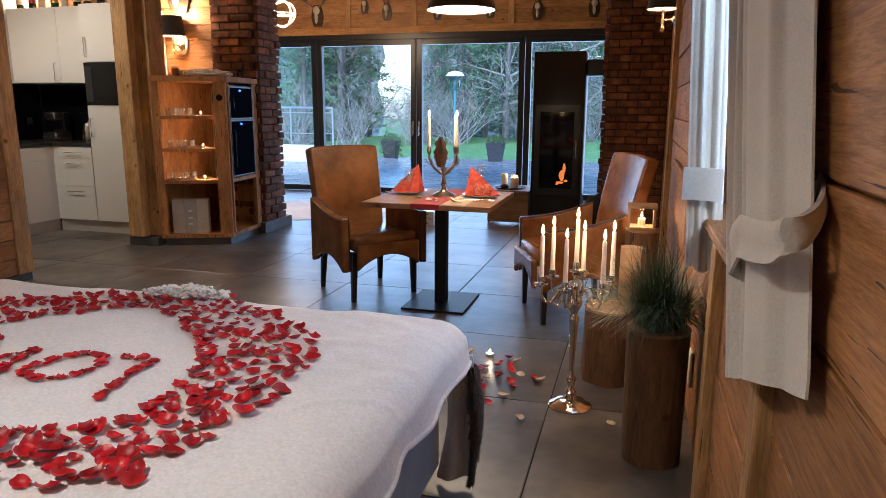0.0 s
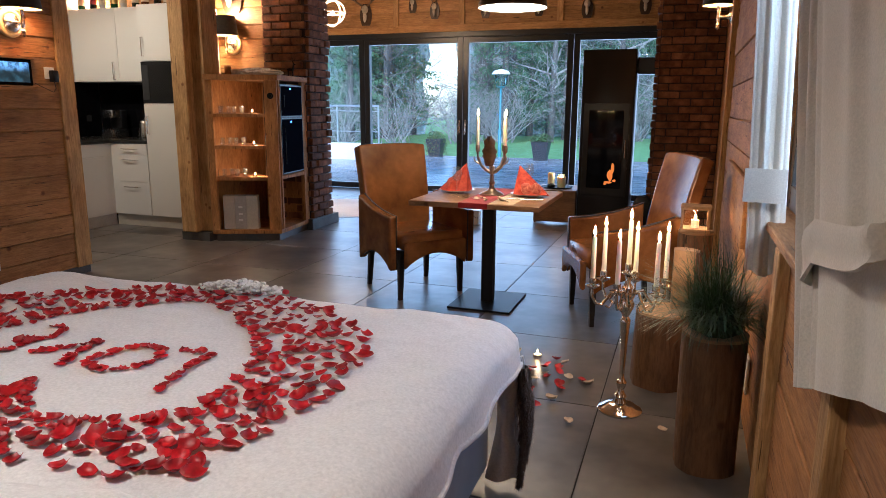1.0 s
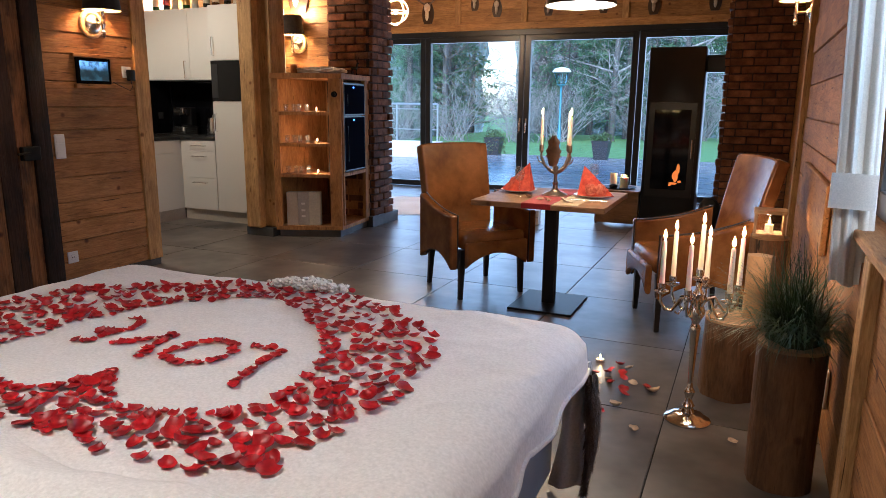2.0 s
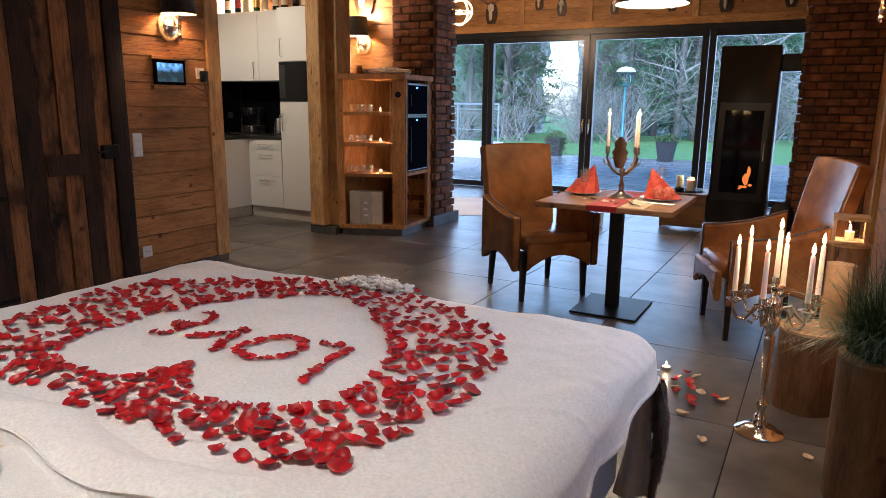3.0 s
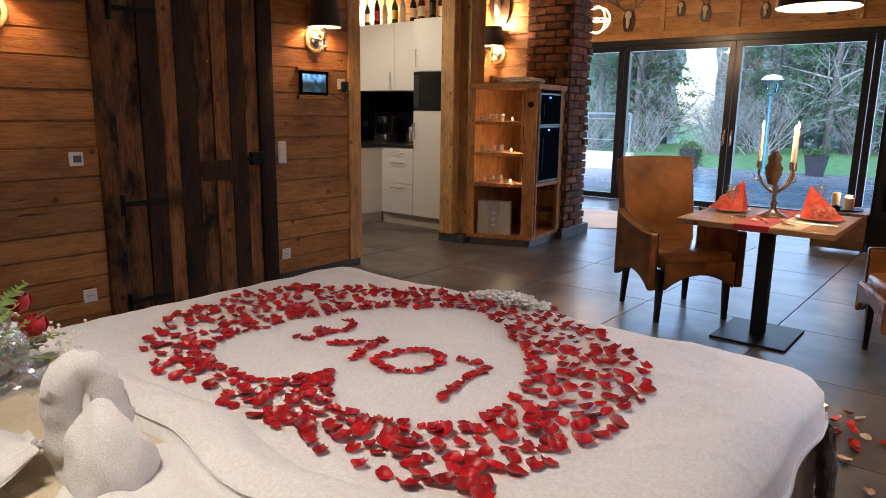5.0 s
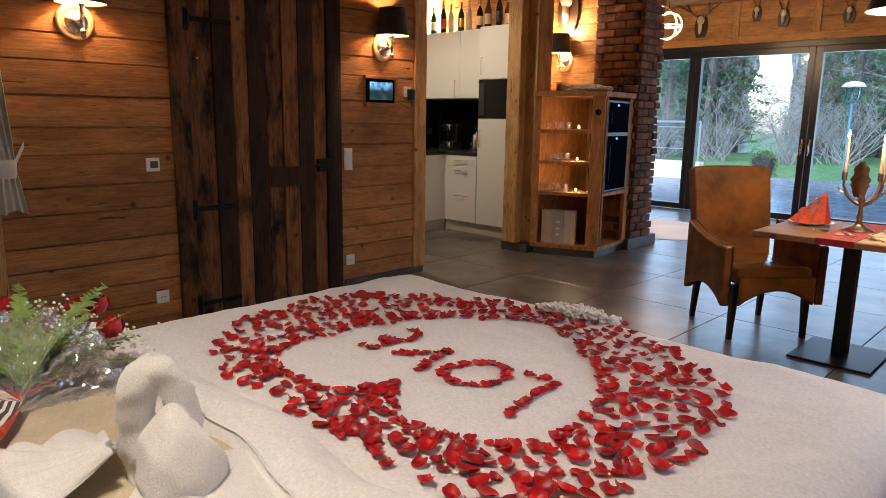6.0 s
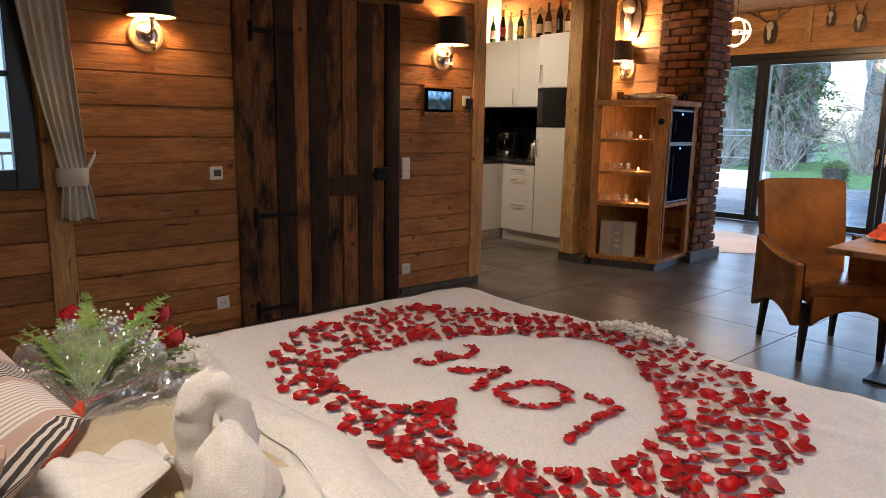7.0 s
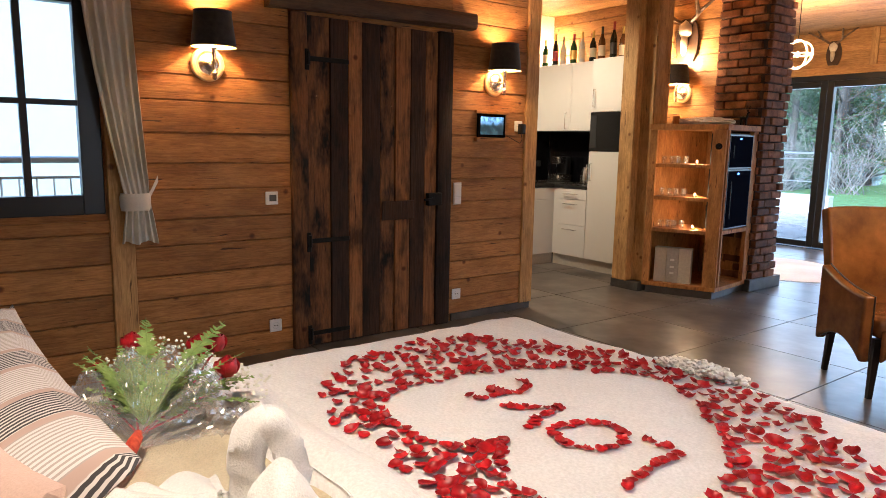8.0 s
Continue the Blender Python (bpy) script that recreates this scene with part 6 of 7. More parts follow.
def near_pt(u, v):
    """A flat front breadth, a set-back near edge, narrow folds on the window side."""
    z_end = 0.965 - 0.185 * u
    z = 2.6 + (z_end - 2.6) * v
    y0 = 2.03 + min(0.25, max(0.0, z - 0.99) * 0.42)
    y1 = 2.58 + min(0.6, max(0.0, z - 0.8) * 0.65)
    back = 1 / (1 + math.exp((u - 0.24) * 70))
    soft = 1 / (1 + math.exp((0.62 - u) * 30))
    fold = 0.026 * back + soft * (0.014 * math.sin(u * 46 + 0.6 * math.sin(v * 4)) + 0.01) + 0.004 * math.sin(u * 17 + v * 3)
    return XR - 0.078 + fold, y0 + u * (y1 - y0), z


c1 = hanging("curtain", "off-white waffle curtain tied back by a cloth band", pose(0, 0, 0), near_pt)
HOOK = Vector((XR - 0.014, 2.225, 1.235))


def tie_pt(u, v):
    """The band runs from the wall hook across the cloth and wraps round its window edge."""
    y = HOOK.y + 0.29 * u ** 1.3 - 0.28 * math.sin(math.pi * min(1.0, 1.5 * u)) * (1 - 0.4 * u)
    x = HOOK.x - 0.082 * min(1.0, 3.2 * u) + 0.3 * max(0.0, u - 0.93)
    z = HOOK.z - 0.17 * u
    return x + 0.004 * math.sin(v * 6), y, z + (v - 0.5) * (0.03 + 0.075 * u)


part("tie_band", sheet(bmesh.new(), 36, 8, tie_pt, 0.006), CURTAIN, c1, "wide cloth tie band", True)
part("tie_loop", tube(bmesh.new(), [HOOK + Vector((0, 0, 0.02)), HOOK + Vector((-0.02, -0.01, -0.03)), HOOK + Vector((-0.03, 0.03, -0.1))], 0.007), CURTAIN, c1, "cloth loop on the hook", True)
part("tie_hook", tube(bmesh.new(), [(XR, 2.27, 1.24), (XR - 0.03, 2.27, 1.24), (XR - 0.035, 2.27, 1.26)], 0.006), CHROME, c1)


def far_pt(u, v):
    z = 2.6 - v * 1.8
    x0 = XR - 0.105 - 0.045 * (z - 0.81)
    return x0 + 0.115 * u, 3.55 + 0.012 * math.sin(u * 13) + 0.005 * math.sin(u * 31), z + 0.01 * math.sin(u * 9)


c2 = hanging("curtain", "white curtain held by a band at the window's far side", pose(0, 0, 0), far_pt, 50, 40)
part("tie_band", sheet(bmesh.new(), 20, 4, lambda u, v: (XR - 0.135 + 0.125 * u, 3.50 + 0.012 * math.cos(u * 3), 1.16 - 0.11 * v), 0.006), CURTAIN, c2, "cloth tie band", True)
rod = tagged(part("curtain_rod", tube(bmesh.new(), [(XR - 0.09, 2.2, 2.62), (XR - 0.09, 4.3, 2.62)], 0.012), IRON), "black iron curtain rod on the wall", "curtain rod")
sconce(pose(XR - 0.02, 7.3, 2.08, 0, 0, 180), SCONCE_W)
so = thing("wall_socket", "white wall socket low on the plank wall", "socket", pose(XR - 0.022, 3.9, 0.31, 0, 0, 180), "sockets")
part("cover", boxm(0, 0.01, -0.04, 0.04, -0.075, 0.075, bevel=0.003), WHITE_PLASTIC, so)
frame_art = tagged(part("wall_frame", boxm(XR - 0.05, XR - 0.022, 4.5, 6.0, 0.7, 1.02, bevel=0.006), PINE_Y), "pine window ledge casing on the plank wall", "casing")

# ---- on the bed ----
STRIPE, nt_, b_ = node_mat("striped pillow cloth")
sv = coords(nt_, (1, 1, 1), False)
sx_ = nt_.nodes.new("ShaderNodeSeparateXYZ")
nt_.links.new(sv, sx_.inputs[0])
def band(fac, period, stops):
    mm = nt_.nodes.new("ShaderNodeMath")
    mm.operation = "PINGPONG"
    mm.inputs[1].default_value = period
    nt_.links.new(fac, mm.inputs[0])
    dv = nt_.nodes.new("ShaderNodeMath")
    dv.operation = "DIVIDE"
    dv.inputs[1].default_value = period
    nt_.links.new(mm.outputs[0], dv.inputs[0])
    return ramp(nt_, dv.outputs[0], stops)
fine = band(sx_.outputs["X"], 0.006, [(0.0, (0, 0, 0)), (0.5, (0, 0, 0)), (0.6, (1, 1, 1))])
dark_zone = mixc(nt_, (0.035, 0.03, 0.032), (0.45, 0.41, 0.39), fine)
pale_zone = mixc(nt_, (0.47, 0.43, 0.42), (0.28, 0.24, 0.225), fine)
is_plain = band(sx_.outputs["X"], 0.16, [(0.36, (0, 0, 0)), (0.37, (1, 1, 1)), (0.5, (1, 1, 1)), (0.51, (0, 0, 0))])
is_pale = band(sx_.outputs["X"], 0.16, [(0.36, (0, 0, 0)), (0.37, (1, 1, 1))])
zones = mixc(nt_, mixc(nt_, dark_zone, pale_zone, is_pale), (0.33, 0.235, 0.2), is_plain)
nt_.links.new(zones, b_.inputs["Base Color"])
b_.inputs["Roughness"].default_value = 0.95
bump(nt_, b_, tex_noise(nt_, sv, 260, 2), 0.3, 0.0015)
MAUVE = fabric("mauve pillow satin", (0.36, 0.24, 0.2), (0.46, 0.32, 0.27), 4, 300)


def pillow(name, label, m, w, h, d, material):
    t = thing(name, label, "pillow", m, "pillows on the bed")
    def pt(sign):
        def f(u, v):
            a, b = (u - 0.5) * 2, (v - 0.5) * 2
            k = max(0.0, (1 - abs(a) ** 2.6)) ** 0.55 * max(0.0, (1 - abs(b) ** 2.6)) ** 0.55
            pinch = 1 - 0.06 * (1 - abs(b) ** 2) * abs(a) ** 3
            return a * w / 2 * pinch, b * h / 2 * (1 - 0.06 * (1 - a * a) * abs(b) ** 3), sign * (d / 2 * k + 0.004) + 0.008 * noise.noise((a * 2, b * 2, sign)) * k
        return f
    bm = sheet(bmesh.new(), 26, 26, pt(1))
    sheet(bm, 26, 26, pt(-1))
    bmesh.ops.remove_doubles(bm, verts=bm.verts, dist=0.009)
    part("cushion", bm, material, t, smooth=True)
    return t


pillow("striped_pillow", "large pillow in grey, beige and dark stripes", pose(-1.58, 1.07, 0.755, 38, 0, 3), 1.26, 0.6, 0.2, STRIPE)
pillow("mauve_pillow", "plain mauve cushion leaning on the striped pillow", pose(-1.08, 1.07, 0.785, 55, 0, 15), 0.4, 0.4, 0.14, MAUVE)

# towel swan
swan = thing("towel_swan", "swan folded from white terry towels", "towel", pose(-1.17, 1.62, BZ + 0.015, 0, 0, 48))


def smooth_path(pts, n):
    """Points eased along a Catmull-Rom line."""
    out = []
    P = [Vector(p) for p in pts]
    for k in range(len(P) - 1):
        p0, p1, p2, p3 = P[max(0, k - 1)], P[k], P[k + 1], P[min(len(P) - 1, k + 2)]
        for i in range(n):
            t = i / n
            out.append(0.5 * (2 * p1 + (p2 - p0) * t + (2 * p0 - 5 * p1 + 4 * p2 - p3) * t * t + (3 * p1 - p0 - 3 * p2 + p3) * t ** 3))
    return out + [P[-1]]


bm = bmesh.new()
pts = smooth_path([(-0.035, 0.0, -0.01), (-0.045, 0.0, 0.08), (-0.042, 0.0, 0.16), (-0.022, 0.005, 0.215), (0.012, 0.012, 0.215), (0.033, 0.02, 0.17), (0.042, 0.025, 0.1), (0.045, 0.03, 0.03)], 5)
tube(bm, pts, [0.038 - 0.012 * abs(k / len(pts) - 0.35) for k in range(len(pts))], 16)
for v in bm.verts:
    v.co += Vector((1, 1, 0.5)) * 0.011 * noise.noise(v.co * 24) + Vector((0.3, 0.3, 1)) * 0.004 * math.sin(v.co.z * 190 + 9 * v.co.x * 20)
part("neck", bm, TERRY, swan, smooth=True)
bm = blob(bmesh.new(), (0.06, -0.06, 0.055), (0.085, 0.085, 0.115), 3, 0.12, 4, 2.2)
for v in bm.verts:
    k = 1 - 2.0 * max(0.0, v.co.z - 0.03)
    v.co.x = 0.06 + (v.co.x - 0.06) * k - 0.15 * max(0, v.co.z - 0.05)
    v.co.y = -0.06 + (v.co.y + 0.06) * k
    v.co.z = max(v.co.z, -0.005)
    v.co += Vector((1, 1, 0.3)) * 0.012 * noise.noise(v.co * 17)
part("body", bm, TERRY, swan, smooth=True)
for s, seed in ((1, 1), (-1, 4)):
    def wing(u, v):
        a = -0.35 + u * 1.5
        r = 0.03 + 0.25 * v
        return -0.06 - r * math.cos(a) * 1.1, s * r * math.sin(a) * 0.75 - 0.03, 0.008 + 0.026 * abs(math.sin(u * 12 + seed)) * (0.3 + 0.7 * v) + 0.06 * (1 - v) ** 2
    part("fan", sheet(bmesh.new(), 60, 10, wing, 0.008), TERRY, swan, "pleated towel fan", True)
part("base_towel", sheet(bmesh.new(), 30, 16, lambda u, v: (-0.02 + 0.34 * u, -0.3 + 0.36 * v, 0.006 + 0.012 * abs(noise.noise((u * 5, v * 6, 3))) + 0.01 * math.sin(u * 9 + v * 4) ** 2), 0.006), TERRY, swan, "spread towel under the swan", True)

# bouquet: stems towards local -y, blooms fanning out along +y
bq = thing("bouquet", "bouquet of red roses and fern wrapped in clear foil", "bouquet", pose(-1.665, 1.475, BZ + 0.018, 0, 0, 60))
FERN = surface("fern green", (0.1, 0.17, 0.03), (0.3, 0.42, 0.12), 20, 0.6, spread=0)
ROSE = surface("deep red rose", (0.3, 0.004, 0.01), (0.6, 0.015, 0.025), 30, 0.45, spread=0)
r_ = random.Random(17)


def leafy(bm, p0, p1, n, ln):
    """A fern frond: a bent stalk with paired leaflets, longest near its foot."""
    p0, p1 = Vector(p0), Vector(p1)
    mid = (p0 + p1) / 2 + Vector((0, 0, 0.03))
    d = (p1 - p0).normalized()
    s = d.cross(Vector((0.2, 0.3, 1))).normalized()
    tube(bm, [p0, mid, p1], [0.002, 0.0016, 0.0008], 4)
    for k in range(n):
        q = 0.15 + 0.85 * (k + 1) / (n + 1)
        c = p0.lerp(mid, q * 2) if q < 0.5 else mid.lerp(p1, q * 2 - 1)
        for sg in (-1, 1):
            l = ln * (1.05 - q) ** 0.6
            t = c + (s * sg + d * 0.55).normalized() * l + Vector((0, 0, r_.uniform(-0.012, 0.006)))
            w = d * l * 0.2
            bm.faces.new([bm.verts.new(v) for v in (c - w, (c + t) / 2 - w * 1.1, t, (c + t) / 2 + w * 1.1, c + w)])


bm = bmesh.new()
for k in range(46):
    a = radians(r_.uniform(-58, 52))
    e = r_.uniform(0.16, 0.33)
    leafy(bm, (0.01, 0.05, 0.05), (e * math.sin(a), e * math.cos(a), r_.uniform(0.06, 0.22)), 15, r_.uniform(0.03, 0.055))
for a, e, h in ((-12, 0.4, 0.25), (22, 0.4, 0.24), (50, 0.34, 0.12), (-44, 0.34, 0.16), (58, 0.33, 0.06)):
    leafy(bm, (0.01, 0.08, 0.06), (e * math.sin(radians(a)), e * math.cos(radians(a)), h), 20, 0.06)
part("fern", bm, FERN, bq, "green fern fronds")
for x, y, z, s in ((0.185, 0.215, 0.155, 0.036), (0.083, 0.335, 0.185, 0.036), (0.13, 0.34, 0.19, 0.034), (-0.115, 0.36, 0.19, 0.033), (-0.19, 0.28, 0.13, 0.022)):
    bm = bmesh.new()
    for k in range(13):
        a, rr = k * 2.4, s * (0.1 + 0.075 * k)

        def pet(u, v, a=a, rr=rr):
            th = a + (u - 0.5) * 2.2
            lip = 0.25 * max(0.0, v - 0.75) * rr / s
            q = rr * (0.5 + 0.5 * math.sin(math.pi * (0.08 + 0.68 * v))) + lip * s * 0.5
            q *= 1 + 0.1 * math.sin(th * 3 + a) * v
            return x + q * math.cos(th), y + q * math.sin(th), z + s * (-0.85 + 1.75 * v * (1.0 - 0.3 * rr / s) - 0.12 * (2 * u - 1) ** 2 * v - 2 * lip * 0.3)
        sheet(bm, 6, 5, pet, 0.001)
    tube(bm, [(x, y, z - s * 0.6), (x * 0.5, y * 0.5, 0.06), (0, 0.02, 0.04)], [0.004, 0.003, 0.003], 6)
    part("rose", bm, ROSE, bq, "deep red rose bloom", True)
bm = bmesh.new()
for cx, cy, cz in ((-0.05, 0.3, 0.18), (0.03, 0.27, 0.19), (0.2, 0.24, 0.12), (0.26, 0.22, 0.09), (0.1, 0.24, 0.16), (-0.1, 0.24, 0.15)):
    for k in range(34):
        blob(bm, (cx + r_.gauss(0, 0.025), cy + r_.gauss(0, 0.025), cz + r_.gauss(0, 0.018)), (0.0052, 0.0052, 0.0042), k, 0.5, 1)
tagged(part("baby_breath", bm, plain("tiny white flowers", (0.8, 0.8, 0.7), 0.7), bq, "tiny white filler flowers"), kind="stuff")
FOIL = clear_glass("clear cellophane", (0.98, 0.98, 0.99), 0.2, 0.05, 0.09, steady=0.22)


def foil_pt(u, v, low):
    a = radians(-84 + 168 * u)
    r = 0.012 + (0.33 if low else 0.23) * v * (0.82 + 0.18 * math.cos(a)) * (1 + 0.05 * noise.noise((u * 7, low, 2)))
    wave = (0.012 * math.sin(u * 37 + 2 * low) + 0.03 * noise.noise((u * 19, v * 8, 6 + low)) + 0.02 * noise.noise((u * 61, v * 27, low))) * (0.25 + v)
    z = (0.012 + 0.03 * v) if low else 0.04 + 0.15 * math.sin(v * 1.9) * (0.35 + 0.65 * math.cos(a))
    return r * math.sin(a), r * math.cos(a), max(0.003, z + wave)


for low in (0, 1):
    fo = part("cellophane", sheet(bmesh.new(), 130, 34, lambda u, v: foil_pt(u, v, low)), FOIL, bq, "crinkled clear cellophane wrap")
    fo.visible_shadow = False
bm = tube(bmesh.new(), [(0.0, 0.02, 0.04), (0.002, -0.03, 0.036), (0.004, -0.09, 0.028), (0.002, -0.16, 0.026), (-0.004, -0.23, 0.026)], [0.013, 0.017, 0.019, 0.021, 0.022], 16)
for v in bm.verts:
    v.co += Vector((0.3, 0, 1)) * 0.004 * noise.noise(v.co * 45)
part("paper_grip", bm, NAPKIN, bq, "red paper round the stems", True)

# lace garland at the foot of the bed
lace = thing("flower_garland", "white garland of small blossoms with a red rosebud", "garland", pose(-1.19, 3.2, drape_z(-1.19, 3.2) + 0.006, -8, 0, 6))
bm = bmesh.new()
for k in range(300):
    q = r_.uniform(-1, 1)
    w = 0.045 * (1 - 0.5 * max(0, q))
    blob(bm, (0.155 * q, r_.uniform(-w, w) * 1.25, r_.uniform(0.0, 0.045) * (1 - 0.5 * abs(q))), (0.011, 0.01, 0.007), k, 0.6, 1, 3)
part("blossoms", bm, plain("white blossoms", (0.8, 0.79, 0.74), 0.8), lace)
part("rosebud", blob(bmesh.new(), (0.185, -0.01, 0.012), (0.014, 0.01, 0.01), 2, 0.2), ROSE, lace, smooth=True)


# ---- outdoors ----
GRASS = surface("winter lawn", (0.09, 0.21, 0.06), (0.2, 0.38, 0.13), 4, 0.9, grain=90, bump_s=0.5, bump_d=0.02, spread=0)
DECK = surface("wet grey terrace boards", (0.25, 0.27, 0.29), (0.41, 0.43, 0.45), 2, 0.2, grain=30, spread=0.2)
# far woods: the haze is put into the colour as pale blue-grey tones
WOODS, wn, wb_ = node_mat("far woods with painted haze")
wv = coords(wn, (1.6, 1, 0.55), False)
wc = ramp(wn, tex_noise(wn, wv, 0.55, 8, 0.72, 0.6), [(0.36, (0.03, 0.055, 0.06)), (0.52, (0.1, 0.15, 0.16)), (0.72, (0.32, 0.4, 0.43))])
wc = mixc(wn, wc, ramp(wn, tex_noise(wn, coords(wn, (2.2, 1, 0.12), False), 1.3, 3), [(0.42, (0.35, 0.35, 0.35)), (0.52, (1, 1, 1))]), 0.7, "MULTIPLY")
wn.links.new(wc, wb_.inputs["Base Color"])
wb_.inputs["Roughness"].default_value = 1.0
# near-white colour for a backdrop sheet that stands in for bright mist
MIST = surface("painted white mist", (0.7, 0.73, 0.76), (0.78, 0.8, 0.82), 0.05, 1.0, bump_s=0, spread=0)
BARK = surface("grey bark", (0.07, 0.07, 0.07), (0.17, 0.17, 0.165), 8, 0.9, spread=0.4)
TWIG = surface("pale winter twigs", (0.17, 0.17, 0.17), (0.4, 0.4, 0.39), 8, 0.9, spread=0.3)
NEEDLE = surface("conifer needles", (0.035, 0.095, 0.045), (0.11, 0.22, 0.11), 3, 0.7, spread=0.3)


def gz(x, y):
    """The garden is level near the house and falls away to the west and beyond the lawn."""
    z = -0.12
    if x < -13:
        z -= min(14, (-13 - x) * 0.5)
    if y > 36:
        z -= min(9, (y - 36) * 0.3)
    if x < -5.8 and y < 8:
        z = -3.0 - min(10, max(0, -8 - x) * 0.5)
    return z


bm = bmesh.new()
xs = [-1500, -60, -34, -20, -13, -9, -6, -5.7, -2, 3, 20, 60, 1500]
ys = [-1500, -60, -20, 0, 7.9, 8.1, 11.4, 16, 20.5, 25, 30, 36, 45, 60, 80, 1500]
g = [[bm.verts.new((x, y, gz(x, y))) for y in ys] for x in xs]
for i in range(len(xs) - 1):
    for j in range(len(ys) - 1):
        bm.faces.new((g[i][j], g[i + 1][j], g[i + 1][j + 1], g[i][j + 1]))
ground = structure("ground", bm, GRASS, "short green winter lawn", "lawn")
terrace = structure("terrace", boxm(-13.0, 6.0, YW + 0.26, 19.6, -0.14, -0.05), GROUT, "wet grey terrace of long boards", "terrace")
y = YW + 0.28
k = 0
board_src = None
while y < 19.5:
    if board_src is None:
        board_src = part("board", boxm(-9.5, 9.5, 0, 0.138, -0.05, -0.025, bevel=0.003), DECK, terrace, m=pose(-3.5, y, 0))
    else:
        share(board_src, "board", pose(-3.5, y, 0), terrace)
    y += 0.144

# low white wall with a steel rail at the end of the terrace
rail_wall = structure("terrace_wall", boxm(-13.0, -7.0, 17.2, 17.45, -0.05, 0.4, bevel=0.01), PLASTER, "low white terrace wall", "wall")
STEEL = plain("galvanised steel", (0.45, 0.48, 0.5), 0.35, 0.9)


def railing(name, label, x0, x1, y0, y1, z0, h, n, bars=()):
    t = thing(name, label, "railing")
    for k in range(n + 1):
        q = k / n
        x, y = x0 + (x1 - x0) * q, y0 + (y1 - y0) * q
        part("post", tube(bmesh.new(), [(x, y, z0), (x, y, z0 + h)], 0.024, 8), STEEL, t)
    part("handrail", tube(bmesh.new(), [(x0, y0, z0 + h), (x1, y1, z0 + h)], 0.028, 8), STEEL, t)
    for b in bars:
        part("rail_bar", tube(bmesh.new(), [(x0, y0, z0 + b), (x1, y1, z0 + b)], 0.012, 6), STEEL, t)
    return t


railing("terrace_railing", "galvanised steel railing on a low white wall", -13.0, -7.1, 17.32, 17.32, 0.4, 0.95, 5, (0.3, 0.82))
balcony = structure("balcony", boxm(-6.3, XA - 0.21, -3.0, 3.4, -0.15, -0.05), DECK, "narrow grey balcony outside the small window", "balcony")
br = railing("balcony_railing", "steel balcony railing with upright bars", -6.2, -6.2, -3.0, 2.6, -0.05, 1.29, 5, (1.15,))
for k in range(46):
    y = -2.9 + k * 0.12
    part("upright_bar", tube(bmesh.new(), [(-6.2, y, 0.02), (-6.2, y, 1.09)], 0.008, 5), STEEL, br)
br2 = railing("balcony_railing", "steel balcony railing at the balcony's end", -6.2, -4.4, 2.6, 3.3, -0.05, 1.29, 2, (1.15,))
for k in range(14):
    q = k / 14
    part("upright_bar", tube(bmesh.new(), [(-6.2 + 1.8 * q, 2.6 + 0.7 * q, 0.02), (-6.2 + 1.8 * q, 2.6 + 0.7 * q, 1.09)], 0.008, 5), STEEL, br2)


def planter(x, y, label, seed, trail):
    p = thing("planter", label, "planter", pose(x, y, -0.025) @ Matrix.Scale(0.78, 4), "terrace planters")
    bm = bmesh.new()
    a = [bm.verts.new((sx * 0.2, sy * 0.2, 0)) for sx, sy in ((-1, -1), (1, -1), (1, 1), (-1, 1))]
    b = [bm.verts.new((sx * 0.29, sy * 0.29, 0.62)) for sx, sy in ((-1, -1), (1, -1), (1, 1), (-1, 1))]
    bm.faces.new(a[::-1])
    bm.faces.new(b)
    for i in range(4):
        bm.faces.new((a[i], a[(i + 1) % 4], b[(i + 1) % 4], b[i]))
    part("pot", bm, plain("dark grey planter", (0.03, 0.033, 0.04), 0.5), p)
    r = random.Random(seed)
    bm = bmesh.new()
    for k in range(900 if trail else 420):
        a, rr = r.uniform(0, 6.283), 0.42 * r.random() ** 0.5
        z = 0.62 + r.uniform(0, 0.3) * (1 - rr) - (r.uniform(0, 0.62) if rr > 0.24 and trail else 0)
        c = Vector((rr * math.cos(a), rr * math.sin(a), z))
        d = Vector((r.gauss(0, 1), r.gauss(0, 1), r.gauss(0, 0.6))).normalized() * 0.06
        e = d.cross(Vector((r.random(), r.random(), 1))).normalized() * 0.02
        bm.faces.new([bm.verts.new(v) for v in (c - e, c + d, c + e, c - d * 0.4)])
    part("foliage", bm, surface("planter leaves", (0.05, 0.1, 0.03), (0.16, 0.22, 0.09), 6, 0.7, spread=0), p, "tufts of green leaves")
    return p


planter(-6.25, 19.3, "dark square planter with trailing greenery", 2, True)
planter(-3.2, 19.0, "dark square planter with bushy greenery", 5, False)
sl = thing("garden_lamp", "tall garden lamp with a domed white hood", "street lamp", pose(-4.85, 21.0, -0.12))
TEAL = plain("blue-green lamp paint", (0.05, 0.2, 0.26), 0.4)
part("pole", lathe(bmesh.new(), [(0.05, 0), (0.05, 0.8), (0.035, 0.82), (0.03, 2.0)], n=12), TEAL, sl, smooth=True)
part("hood", lathe(bmesh.new(), [(0.27, 2.4), (0.27, 2.42), (0.2, 2.5), (0.06, 2.54), (0.002, 2.55)], n=24), plain("white lamp hood", (0.7, 0.72, 0.72), 0.4), sl, "white domed hood", True)
part("lens", lathe(bmesh.new(), [(0.12, 2.06), (0.17, 2.1), (0.2, 2.38), (0.1, 2.39)], n=20), clear_glass("lamp lens", (0.9, 0.95, 0.97), 0.1), sl, "clear glass lens")
